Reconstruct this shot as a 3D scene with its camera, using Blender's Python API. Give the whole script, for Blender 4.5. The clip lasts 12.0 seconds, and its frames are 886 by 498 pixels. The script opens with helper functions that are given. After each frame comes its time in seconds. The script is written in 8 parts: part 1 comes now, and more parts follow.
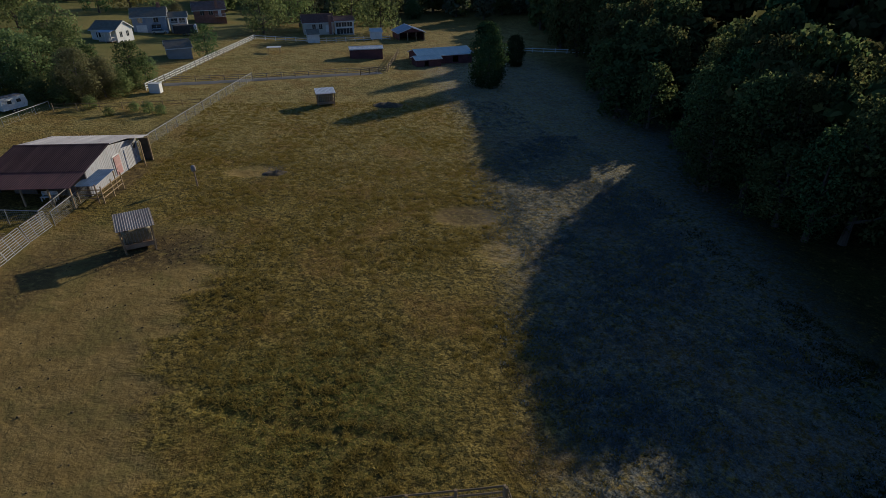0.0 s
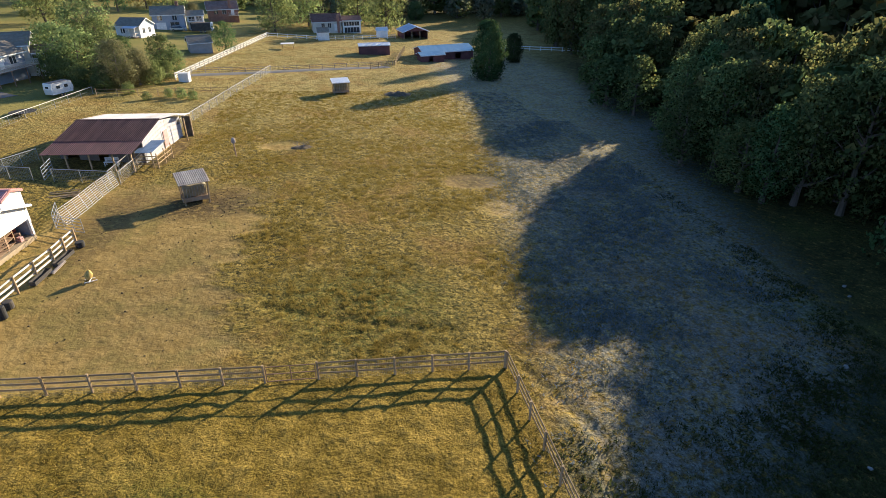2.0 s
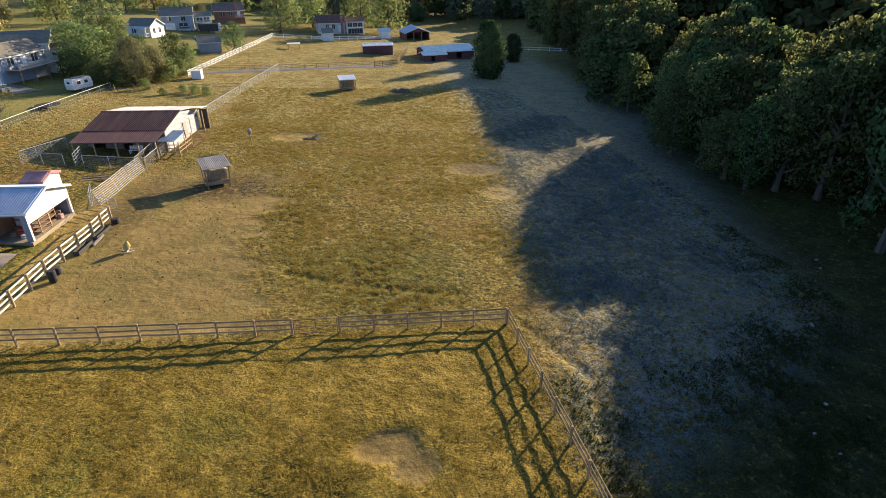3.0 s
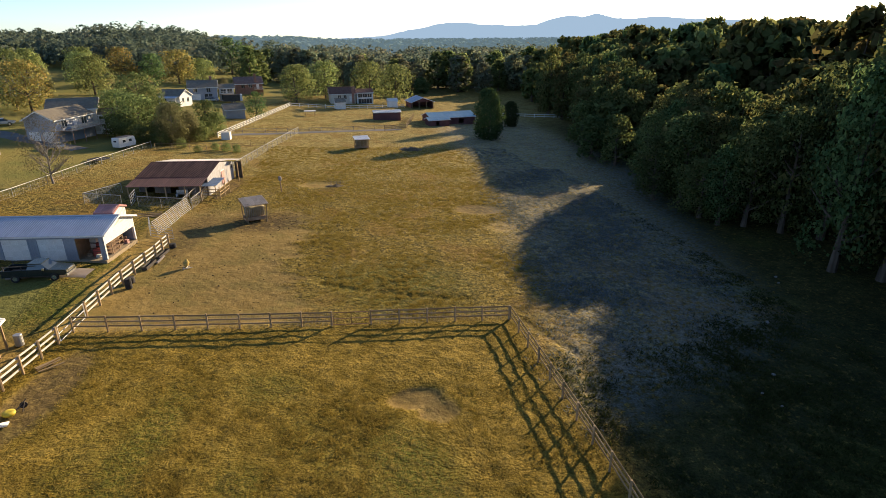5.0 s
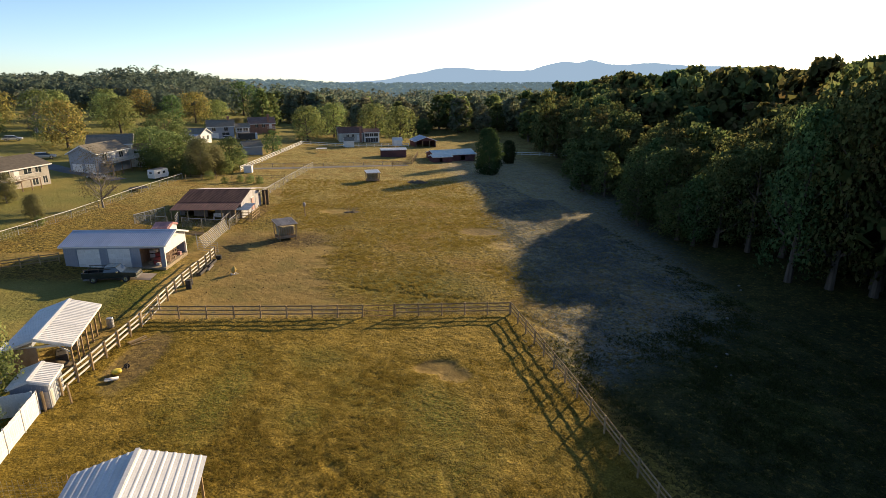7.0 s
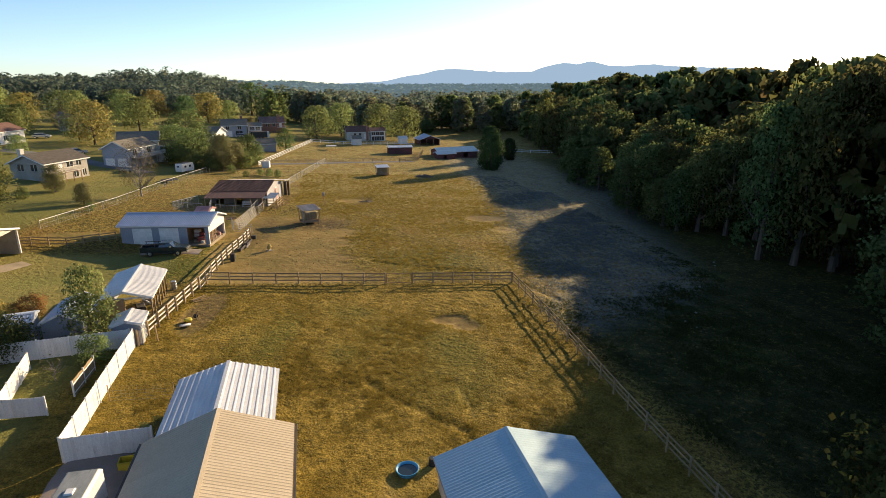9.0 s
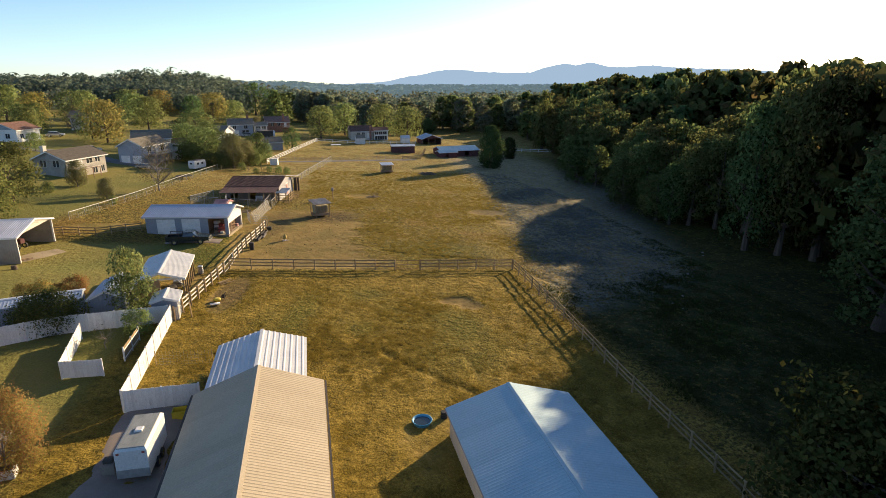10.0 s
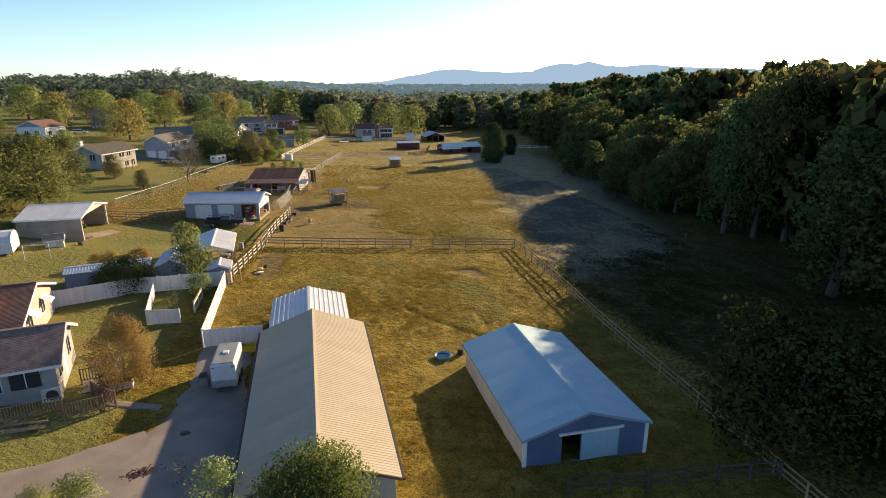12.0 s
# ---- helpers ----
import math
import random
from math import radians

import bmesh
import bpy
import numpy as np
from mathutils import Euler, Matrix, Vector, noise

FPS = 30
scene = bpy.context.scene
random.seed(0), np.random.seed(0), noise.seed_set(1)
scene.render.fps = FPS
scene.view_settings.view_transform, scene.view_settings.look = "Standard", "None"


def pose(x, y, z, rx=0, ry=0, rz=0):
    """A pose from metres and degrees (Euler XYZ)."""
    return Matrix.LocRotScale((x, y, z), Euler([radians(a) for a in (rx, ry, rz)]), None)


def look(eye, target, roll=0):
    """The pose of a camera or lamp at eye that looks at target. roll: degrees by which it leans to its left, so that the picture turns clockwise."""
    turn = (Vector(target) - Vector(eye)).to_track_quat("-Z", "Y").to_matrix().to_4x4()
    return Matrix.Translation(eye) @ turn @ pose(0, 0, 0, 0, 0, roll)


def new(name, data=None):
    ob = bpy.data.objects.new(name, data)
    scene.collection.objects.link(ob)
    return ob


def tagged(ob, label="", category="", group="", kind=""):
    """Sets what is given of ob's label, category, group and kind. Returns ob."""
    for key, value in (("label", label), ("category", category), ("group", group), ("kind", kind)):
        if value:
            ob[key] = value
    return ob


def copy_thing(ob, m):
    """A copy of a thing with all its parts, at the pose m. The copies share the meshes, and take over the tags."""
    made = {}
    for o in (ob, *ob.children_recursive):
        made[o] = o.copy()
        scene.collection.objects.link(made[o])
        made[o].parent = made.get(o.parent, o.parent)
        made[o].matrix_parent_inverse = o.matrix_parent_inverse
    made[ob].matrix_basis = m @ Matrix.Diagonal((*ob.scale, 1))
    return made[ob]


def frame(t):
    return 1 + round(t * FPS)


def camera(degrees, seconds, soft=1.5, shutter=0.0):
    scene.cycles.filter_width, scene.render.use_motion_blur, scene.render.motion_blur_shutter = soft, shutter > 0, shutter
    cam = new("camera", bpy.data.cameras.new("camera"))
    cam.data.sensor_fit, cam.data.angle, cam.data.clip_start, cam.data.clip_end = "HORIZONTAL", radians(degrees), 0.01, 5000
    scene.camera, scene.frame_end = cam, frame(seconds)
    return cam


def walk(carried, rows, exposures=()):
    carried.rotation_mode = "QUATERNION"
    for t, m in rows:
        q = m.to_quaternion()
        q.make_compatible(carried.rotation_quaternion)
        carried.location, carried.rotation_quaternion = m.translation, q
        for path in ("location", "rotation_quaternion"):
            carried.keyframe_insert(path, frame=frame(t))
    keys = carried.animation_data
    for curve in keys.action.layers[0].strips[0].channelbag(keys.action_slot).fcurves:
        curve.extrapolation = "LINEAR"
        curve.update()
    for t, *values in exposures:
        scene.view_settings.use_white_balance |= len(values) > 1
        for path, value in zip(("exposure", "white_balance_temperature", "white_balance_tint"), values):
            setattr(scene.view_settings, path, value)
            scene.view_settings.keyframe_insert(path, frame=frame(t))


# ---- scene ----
cam = camera(76.0, 12.0, 0.72)
PATH = [
    (0, (-0.32, -0.346, 23.102), (-0.012, 1.389, 22.156), -0.7),
    (0.5, (-1.107, -2.843, 23.135), (-0.794, -1.108, 22.192), -0.5),
    (1, (-1.828, -5.255, 23.088), (-1.513, -3.518, 22.147), -0.5),
    (1.5, (-2.589, -7.684, 23.019), (-2.272, -5.945, 22.082), -0.4),
    (2, (-3.412, -10.342, 22.893), (-3.094, -8.602, 21.959), -0.3),
    (2.5, (-4.211, -12.763, 22.776), (-3.889, -11.021, 21.847), -0.1),
    (3, (-4.922, -15.152, 22.724), (-4.6, -13.408, 21.8), -0.2),
    (3.2, (-5.203, -16.124, 22.7), (-4.881, -14.377, 21.781), -0.3),
    (4.8, (-7.479, -23.65, 21.953), (-7.142, -21.819, 21.223), -0.6),
    (5, (-7.812, -24.602, 21.951), (-7.472, -22.761, 21.246), -0.4),
    (5.5, (-8.68, -27.061, 21.946), (-8.331, -25.201, 21.3), -0.2),
    (6, (-9.568, -29.712, 21.999), (-9.214, -27.837, 21.398), -0.2),
    (6.5, (-10.363, -32.129, 22.031), (-10.006, -30.248, 21.453), -0.0),
    (7, (-11.149, -34.543, 22.111), (-10.792, -32.66, 21.539), -0.1),
    (7.2, (-11.479, -35.49, 22.111), (-11.12, -33.607, 21.539), -0.1),
    (8.8, (-13.914, -42.862, 22.001), (-13.556, -40.978, 21.433), -0.1),
    (9, (-14.224, -43.847, 22.0), (-13.867, -41.963, 21.432), -0.1),
    (9.5, (-15.044, -46.236, 22.032), (-14.685, -44.352, 21.466), -0.0),
    (10, (-15.949, -48.815, 21.993), (-15.59, -46.93, 21.427), -0.0),
    (10.5, (-16.775, -51.176, 22.003), (-16.416, -49.291, 21.437), -0.0),
    (11, (-17.58, -53.399, 21.91), (-17.22, -51.514, 21.347), 0.1),
    (11.5, (-18.379, -55.677, 21.9), (-18.019, -53.792, 21.337), 0.1),
    (12, (-19.167, -57.979, 21.958), (-18.807, -56.095, 21.391), -0.1),
]
EXPOSURE = [(0.0, -0.35, 5050, 7), (0.4, 0.55, 5200, 7), (0.8, 1.25, 5350, 8), (1.2, 1.48, 5450, 8), (3.2, 1.38, 5800, 9), (5.0, 1.05, 6400, 10), (6.5, 0.95, 6500, 10), (9.0, 1.0, 6500, 10), (12.0, 1.08, 6500, 10)]
walk(cam, [(t, look(eye, target, roll)) for t, eye, target, roll in PATH], EXPOSURE)

# ---- light ----
SUN_AZ, SUN_EL = radians(48.0), radians(14.8)
to_sun = Vector((math.sin(SUN_AZ) * math.cos(SUN_EL), math.cos(SUN_AZ) * math.cos(SUN_EL), math.sin(SUN_EL)))
world = bpy.data.worlds.new("world")
scene.world = world
world.use_nodes = True
wn = world.node_tree.nodes
sky = wn.new("ShaderNodeTexSky")
sky.sky_type = "NISHITA"
sky.sun_disc = False
sky.sun_elevation = SUN_EL
sky.sun_rotation = SUN_AZ
sky.air_density, sky.dust_density, sky.ozone_density = 0.66, 0.3, 2.1
wn["Background"].inputs["Strength"].default_value = 0.102
world.node_tree.links.new(sky.outputs["Color"], wn["Background"].inputs["Color"])
sun_data = bpy.data.lights.new("sun", "SUN")
sun_data.energy, sun_data.angle, sun_data.color = 5.0, radians(0.6), (1.0, 0.755, 0.455)
sun = new("sun", sun_data)
sun.matrix_world = look(to_sun * 300, (0, 0, 0))

# ---- materials ----


def blank(name):
    m = bpy.data.materials.new(name)
    m.use_nodes = True
    return m, m.node_tree.nodes, m.node_tree.links


def mixed(nodes, links, fac, a, b, mode="MIX"):
    n = nodes.new("ShaderNodeMix")
    n.data_type, n.blend_type = "RGBA", mode
    for sock, val in ((n.inputs[0], fac), (n.inputs[6], a), (n.inputs[7], b)):
        if isinstance(val, bpy.types.NodeSocket):
            links.new(val, sock)
        elif isinstance(val, (int, float)):
            sock.default_value = val
        else:
            sock.default_value = (*val[:3], 1)
    return n.outputs[2]


def noise_of(nodes, links, vec, scale, detail=4.0, rough=0.55):
    n = nodes.new("ShaderNodeTexNoise")
    n.inputs["Scale"].default_value, n.inputs["Detail"].default_value, n.inputs["Roughness"].default_value = scale, detail, rough
    links.new(vec, n.inputs["Vector"])
    return n.outputs["Fac"]


def stepped(nodes, links, fac, lo, hi):
    n = nodes.new("ShaderNodeMapRange")
    n.interpolation_type = "SMOOTHSTEP"
    n.inputs["From Min"].default_value, n.inputs["From Max"].default_value = lo, hi
    links.new(fac, n.inputs["Value"])
    return n.outputs["Result"]


def maths(nodes, links, op, a, b=0.0):
    n = nodes.new("ShaderNodeMath")
    n.operation = op
    for sock, val in zip(n.inputs, (a, b)):
        if isinstance(val, bpy.types.NodeSocket):
            links.new(val, sock)
        else:
            sock.default_value = val
    return n.outputs[0]


def surface(name, a, b, big=0.6, fine=14.0, rough=0.7, metal=0.0, bump=0.3, stain=None, vary=0.12, spec=0.4, stretch=(1, 1, 1)):
    """A worn surface: two colours at a large scale, grain at a fine one, optional stains, a little change from piece to piece."""
    m, nodes, links = blank(name)
    bsdf = nodes["Principled BSDF"]
    tc = nodes.new("ShaderNodeTexCoord")
    mp = nodes.new("ShaderNodeMapping")
    mp.inputs["Scale"].default_value = stretch
    info = nodes.new("ShaderNodeObjectInfo")
    off = nodes.new("ShaderNodeVectorMath")
    off.operation = "SCALE"
    off.inputs[0].default_value = (37.0, 51.0, 23.0)
    links.new(info.outputs["Random"], off.inputs["Scale"])
    links.new(off.outputs[0], mp.inputs["Location"])
    links.new(tc.outputs["Object"], mp.inputs["Vector"])
    vec = mp.outputs["Vector"]
    large = stepped(nodes, links, noise_of(nodes, links, vec, big, 5), 0.35, 0.65)
    small = noise_of(nodes, links, vec, fine, 3, 0.6)
    col = mixed(nodes, links, large, a, b)
    g = maths(nodes, links, "MULTIPLY_ADD", small, 0.5)
    g.node.inputs[2].default_value = 0.75
    comb = nodes.new("ShaderNodeCombineColor")
    for k in range(3):
        links.new(g, comb.inputs[k])
    col = mixed(nodes, links, 1.0, col, comb.outputs[0], "MULTIPLY")
    if stain:
        s = stepped(nodes, links, noise_of(nodes, links, vec, big * 2.7, 6, 0.7), 0.56, 0.72)
        col = mixed(nodes, links, s, col, stain)
    hsv = nodes.new("ShaderNodeHueSaturation")
    v = maths(nodes, links, "MULTIPLY_ADD", info.outputs["Random"], vary * 2)
    v.node.inputs[2].default_value = 1 - vary
    links.new(v, hsv.inputs["Value"])
    links.new(col, hsv.inputs["Color"])
    links.new(hsv.outputs["Color"], bsdf.inputs["Base Color"])
    bsdf.inputs["Roughness"].default_value, bsdf.inputs["Metallic"].default_value = rough, metal
    bsdf.inputs["Specular IOR Level"].default_value = spec
    r = maths(nodes, links, "MULTIPLY_ADD", small, 0.25)
    r.node.inputs[2].default_value = max(0.0, rough - 0.12)
    links.new(r, bsdf.inputs["Roughness"])
    bp = nodes.new("ShaderNodeBump")
    bp.inputs["Strength"].default_value, bp.inputs["Distance"].default_value = bump, 0.02
    links.new(small, bp.inputs["Height"])
    links.new(bp.outputs["Normal"], bsdf.inputs["Normal"])
    return m


def leaf_material(name, tones, through_it=0.4, hue=0.03, per_tree=False):
    """Leaves: each one takes a tone of its own, and lets part of the light through."""
    m, nodes, links = blank(name)
    nodes.remove(nodes["Principled BSDF"])
    geo = nodes.new("ShaderNodeNewGeometry")
    info = nodes.new("ShaderNodeObjectInfo")
    ramp = nodes.new("ShaderNodeValToRGB")
    ramp.color_ramp.elements[0].color, ramp.color_ramp.elements[1].color = (*tones[0], 1), (*tones[-1], 1)
    for k, t in enumerate(tones[1:-1], 1):
        e = ramp.color_ramp.elements.new(k / (len(tones) - 1))
        e.color = (*t, 1)
    if per_tree:
        att = nodes.new("ShaderNodeAttribute")
        att.attribute_name = "tone"
        f = maths(nodes, links, "MULTIPLY_ADD", geo.outputs["Random Per Island"], 0.25)
        links.new(att.outputs["Fac"], f.node.inputs[2])
        links.new(f, ramp.inputs["Fac"])
    else:
        links.new(geo.outputs["Random Per Island"], ramp.inputs["Fac"])
    hsv = nodes.new("ShaderNodeHueSaturation")
    h = maths(nodes, links, "MULTIPLY_ADD", info.outputs["Random"], hue * 2)
    h.node.inputs[2].default_value = 0.5 - hue
    v = maths(nodes, links, "MULTIPLY_ADD", info.outputs["Random"], 0.5)
    v.node.inputs[2].default_value = 0.75
    links.new(h, hsv.inputs["Hue"])
    links.new(v, hsv.inputs["Value"])
    links.new(ramp.outputs["Color"], hsv.inputs["Color"])
    d, t, mx = nodes.new("ShaderNodeBsdfDiffuse"), nodes.new("ShaderNodeBsdfTranslucent"), nodes.new("ShaderNodeMixShader")
    links.new(hsv.outputs["Color"], d.inputs["Color"])
    links.new(hsv.outputs["Color"], t.inputs["Color"])
    mx.inputs[0].default_value = through_it
    links.new(d.outputs[0], mx.inputs[1])
    links.new(t.outputs[0], mx.inputs[2])
    links.new(mx.outputs[0], nodes["Material Output"].inputs["Surface"])
    return m


def glass_material(name, tint=(0.03, 0.04, 0.05)):
    m, nodes, links = blank(name)
    b = nodes["Principled BSDF"]
    b.inputs["Base Color"].default_value = (*tint, 1)
    b.inputs["Roughness"].default_value, b.inputs["Specular IOR Level"].default_value = 0.06, 0.8
    return m


M_TAN = surface("tan_metal", (0.425, 0.352, 0.243), (0.465, 0.388, 0.273), 0.25, 9, 0.62, 0.0, 0.1, None, 0.04, 0.2)
M_BLUE_ROOF = surface("blue_white_metal", (0.285, 0.44, 0.52), (0.325, 0.475, 0.55), 0.3, 8, 0.62, 0.0, 0.03, None, 0.03, 0.2)
# Galvanised roof metal; its blue is sky reflection put into the base colour.
M_GALV_BLUE = surface("sky_tinted_roof_metal", (0.38, 0.435, 0.52), (0.44, 0.49, 0.57), 0.5, 10, 0.4, 0.1, 0.1, None, 0.05, 0.5)
M_TAUPE = surface("taupe_siding", (0.30, 0.272, 0.232), (0.38, 0.348, 0.30), 0.6, 12, 0.8, 0.0, 0.25, (0.22, 0.20, 0.17))
M_GALV = surface("galvanised_metal", (0.50, 0.53, 0.57), (0.60, 0.62, 0.65), 0.5, 10, 0.42, 0.15, 0.1, None, 0.06, 0.5)
M_WHITE_ROOF = surface("white_metal", (0.66, 0.66, 0.64), (0.74, 0.73, 0.70), 0.5, 10, 0.45, 0.1, 0.1, (0.5, 0.48, 0.44), 0.05)
M_OLD_TIN = surface("dull_old_tin", (0.40, 0.37, 0.36), (0.50, 0.47, 0.45), 0.6, 12, 0.6, 0.1, 0.2, (0.27, 0.21, 0.19), 0.12, 0.4, (1, 0.3, 1))
M_RUST = surface("rusted_roof_metal", (0.055, 0.034, 0.037), (0.088, 0.054, 0.054), 0.7, 11, 0.85, 0.0, 0.3, (0.06, 0.035, 0.033), 0.15, 0.15, (1, 0.35, 1))
M_RED_ROOF = surface("red_roof_metal", (0.45, 0.20, 0.185), (0.52, 0.26, 0.235), 0.7, 11, 0.5, 0.1, 0.2)
M_GREY_WALL = surface("blue_grey_siding", (0.26, 0.29, 0.34), (0.31, 0.335, 0.38), 0.5, 12, 0.6, 0.0, 0.15, None, 0.04)
M_BLUE_WALL = surface("blue_barn_siding", (0.095, 0.13, 0.225), (0.12, 0.16, 0.255), 0.5, 12, 0.55, 0.0, 0.15, None, 0.05)
M_WHITE = surface("white_paint", (0.70, 0.69, 0.66), (0.78, 0.77, 0.74), 0.7, 14, 0.6, 0.0, 0.2, (0.55, 0.52, 0.46), 0.05)
M_CREAM = surface("cream_siding", (0.56, 0.52, 0.44), (0.63, 0.59, 0.51), 0.6, 12, 0.7, 0.0, 0.2)
M_PEACH = surface("peach_stucco", (0.47, 0.345, 0.29), (0.53, 0.40, 0.335), 0.6, 16, 0.85, 0.0, 0.3)
M_SIDING = surface("grey_house_siding", (0.30, 0.29, 0.28), (0.36, 0.345, 0.33), 0.6, 12, 0.75, 0.0, 0.2)
M_BRICK = surface("brown_brick", (0.24, 0.12, 0.085), (0.31, 0.165, 0.115), 1.2, 25, 0.85, 0.0, 0.4)
M_SHINGLE = surface("brown_shingle", (0.175, 0.11, 0.09), (0.235, 0.16, 0.135), 1.6, 26, 0.9, 0.0, 0.5, (0.33, 0.28, 0.27), 0.1)
M_SHINGLE_BROWN = surface("brown_grey_shingle", (0.078, 0.066, 0.052), (0.108, 0.092, 0.074), 1.6, 26, 0.9, 0.0, 0.5, None, 0.1)
M_ZINC = surface("bare_zinc_sheet", (0.53, 0.535, 0.535), (0.60, 0.605, 0.60), 0.5, 10, 0.5, 0.15, 0.08, None, 0.06, 0.5)
M_SHINGLE_GREY = surface("grey_shingle", (0.175, 0.155, 0.122), (0.225, 0.20, 0.157), 1.6, 26, 0.9, 0.0, 0.5, None, 0.12)
M_SHINGLE_RED = surface("red_brown_shingle", (0.155, 0.080, 0.060), (0.21, 0.115, 0.085), 1.6, 26, 0.9, 0.0, 0.5, None, 0.12)
M_POST = surface("weathered_post", (0.31, 0.22, 0.12), (0.40, 0.29, 0.165), 2.0, 30, 0.85, 0.0, 0.5, None, 0.15, 0.3, (1, 1, 0.2))
M_RAIL = surface("weathered_rail", (0.265, 0.19, 0.102), (0.345, 0.25, 0.14), 1.5, 30, 0.85, 0.0, 0.5, None, 0.15, 0.3, (0.2, 1, 1))
M_WHITE_RAIL = surface("chipped_white_rail", (0.52, 0.50, 0.46), (0.66, 0.63, 0.58), 1.4, 22, 0.75, 0.0, 0.4, (0.30, 0.25, 0.19), 0.12, 0.3, (0.3, 1, 1))
M_WOOD = surface("raw_wood", (0.30, 0.20, 0.12), (0.40, 0.28, 0.18), 1.6, 26, 0.8, 0.0, 0.4)
M_DECK = surface("brown_deck_wood", (0.19, 0.115, 0.075), (0.27, 0.17, 0.115), 1.6, 26, 0.8, 0.0, 0.4)
M_OLD_WALL = surface("old_barn_boards", (0.22, 0.19, 0.17), (0.31, 0.275, 0.25), 1.0, 20, 0.85, 0.0, 0.5, (0.15, 0.12, 0.10), 0.15, 0.3, (1, 1, 0.15))
M_BARN_CREAM = surface("worn_cream_boards", (0.43, 0.425, 0.435), (0.51, 0.50, 0.51), 1.0, 20, 0.8, 0.0, 0.4, (0.34, 0.27, 0.20), 0.08, 0.3, (1, 1, 0.2))
M_RED_WALL = surface("dark_red_siding", (0.105, 0.042, 0.042), (0.15, 0.06, 0.058), 0.8, 16, 0.75, 0.0, 0.3)
M_STEEL = surface("grey_steel", (0.34, 0.34, 0.34), (0.44, 0.44, 0.43), 2.0, 20, 0.45, 0.6, 0.1)
M_GATE = surface("weathered_gate_steel", (0.31, 0.30, 0.28), (0.40, 0.385, 0.36), 2.0, 20, 0.6, 0.1, 0.2, (0.16, 0.10, 0.06))
M_WIRE = surface("galvanised_wire", (0.36, 0.37, 0.37), (0.44, 0.44, 0.44), 2.0, 20, 0.5, 0.5, 0.1)
M_DARK = surface("dark_interior", (0.05, 0.045, 0.04), (0.08, 0.07, 0.06), 1.5, 16, 0.9)
M_RUBBER = surface("black_rubber", (0.02, 0.02, 0.02), (0.035, 0.034, 0.033), 3, 22, 0.8)
M_TRUCK = surface("dark_green_car_paint", (0.02, 0.03, 0.03), (0.03, 0.04, 0.04), 1.5, 30, 0.22, 0.2, 0.02, None, 0.02, 0.6)
M_SILVER = surface("silver_car_paint", (0.42, 0.43, 0.44), (0.48, 0.49, 0.5), 1.5, 30, 0.3, 0.4, 0.02, None, 0.1, 0.6)
M_CHROME = surface("bright_metal", (0.6, 0.6, 0.6), (0.66, 0.66, 0.65), 3, 20, 0.22, 0.9, 0.03)
M_CONCRETE = surface("concrete", (0.205, 0.168, 0.138), (0.26, 0.215, 0.18), 0.5, 14, 0.9, 0.0, 0.4, (0.22, 0.20, 0.18), 0.05)
M_ROAD = surface("old_asphalt", (0.13, 0.125, 0.12), (0.18, 0.17, 0.16), 0.3, 12, 0.9, 0.0, 0.4, None, 0.05)
M_POOL = surface("blue_plastic", (0.05, 0.25, 0.45), (0.07, 0.31, 0.52), 1.5, 16, 0.4, 0.0, 0.1)
M_BLUE_TIN = surface("blue_tin", (0.075, 0.12, 0.21), (0.11, 0.165, 0.27), 0.8, 14, 0.8, 0.0, 0.15, None, 0.08, 0.12)
M_WATER = glass_material("dark_water", (0.02, 0.03, 0.03))
M_YELLOW = surface("yellow_paint", (0.55, 0.42, 0.03), (0.62, 0.48, 0.05), 2, 20, 0.5)
M_RED = surface("red_paint", (0.30, 0.055, 0.045), (0.38, 0.08, 0.06), 2, 20, 0.5)
# Dark red of the fallen leaves, taken darker to include the drive's shade.
M_LITTER = surface("shade_darkened_red_leaves", (0.05, 0.024, 0.02), (0.09, 0.04, 0.03), 3, 20, 0.9, 0, 0.3, None, 0.3)
M_CLOD = surface("dark_clods", (0.11, 0.08, 0.036), (0.16, 0.118, 0.052), 1.5, 18, 0.95, 0, 0.6)
M_DIRT = surface("pale_dirt", (0.26, 0.205, 0.13), (0.33, 0.265, 0.175), 0.8, 12, 0.95, 0.0, 0.5, (0.19, 0.155, 0.09))
M_RUST_RED = surface("maroon_roof_metal", (0.07, 0.032, 0.036), (0.10, 0.046, 0.048), 0.7, 11, 0.75, 0.0, 0.3, (0.06, 0.03, 0.032), 0.12, 0.3, (1, 0.35, 1))
M_FADED_RED = surface("faded_red_paint", (0.48, 0.27, 0.25), (0.54, 0.34, 0.31), 1.2, 18, 0.75, 0.0, 0.3, (0.55, 0.45, 0.4))
M_FEED_ROOF = surface("dusty_grey_metal", (0.38, 0.325, 0.27), (0.45, 0.39, 0.325), 0.7, 14, 0.85, 0.0, 0.2, (0.24, 0.21, 0.17), 0.12, 0.1)
M_DUSTY_SHEET = surface("dusty_roof_sheet", (0.22, 0.235, 0.22), (0.30, 0.31, 0.29), 0.9, 10, 0.6, 0.1, 0.15, (0.11, 0.12, 0.10), 0.05, 0.5, (0.5, 1.4, 1))
M_STRAW = surface("yellow_sacking", (0.46, 0.33, 0.09), (0.55, 0.41, 0.14), 3, 40, 0.95, 0, 0.8)
M_HAY = surface("straw", (0.29, 0.245, 0.155), (0.37, 0.32, 0.215), 3, 40, 0.95, 0, 0.8)
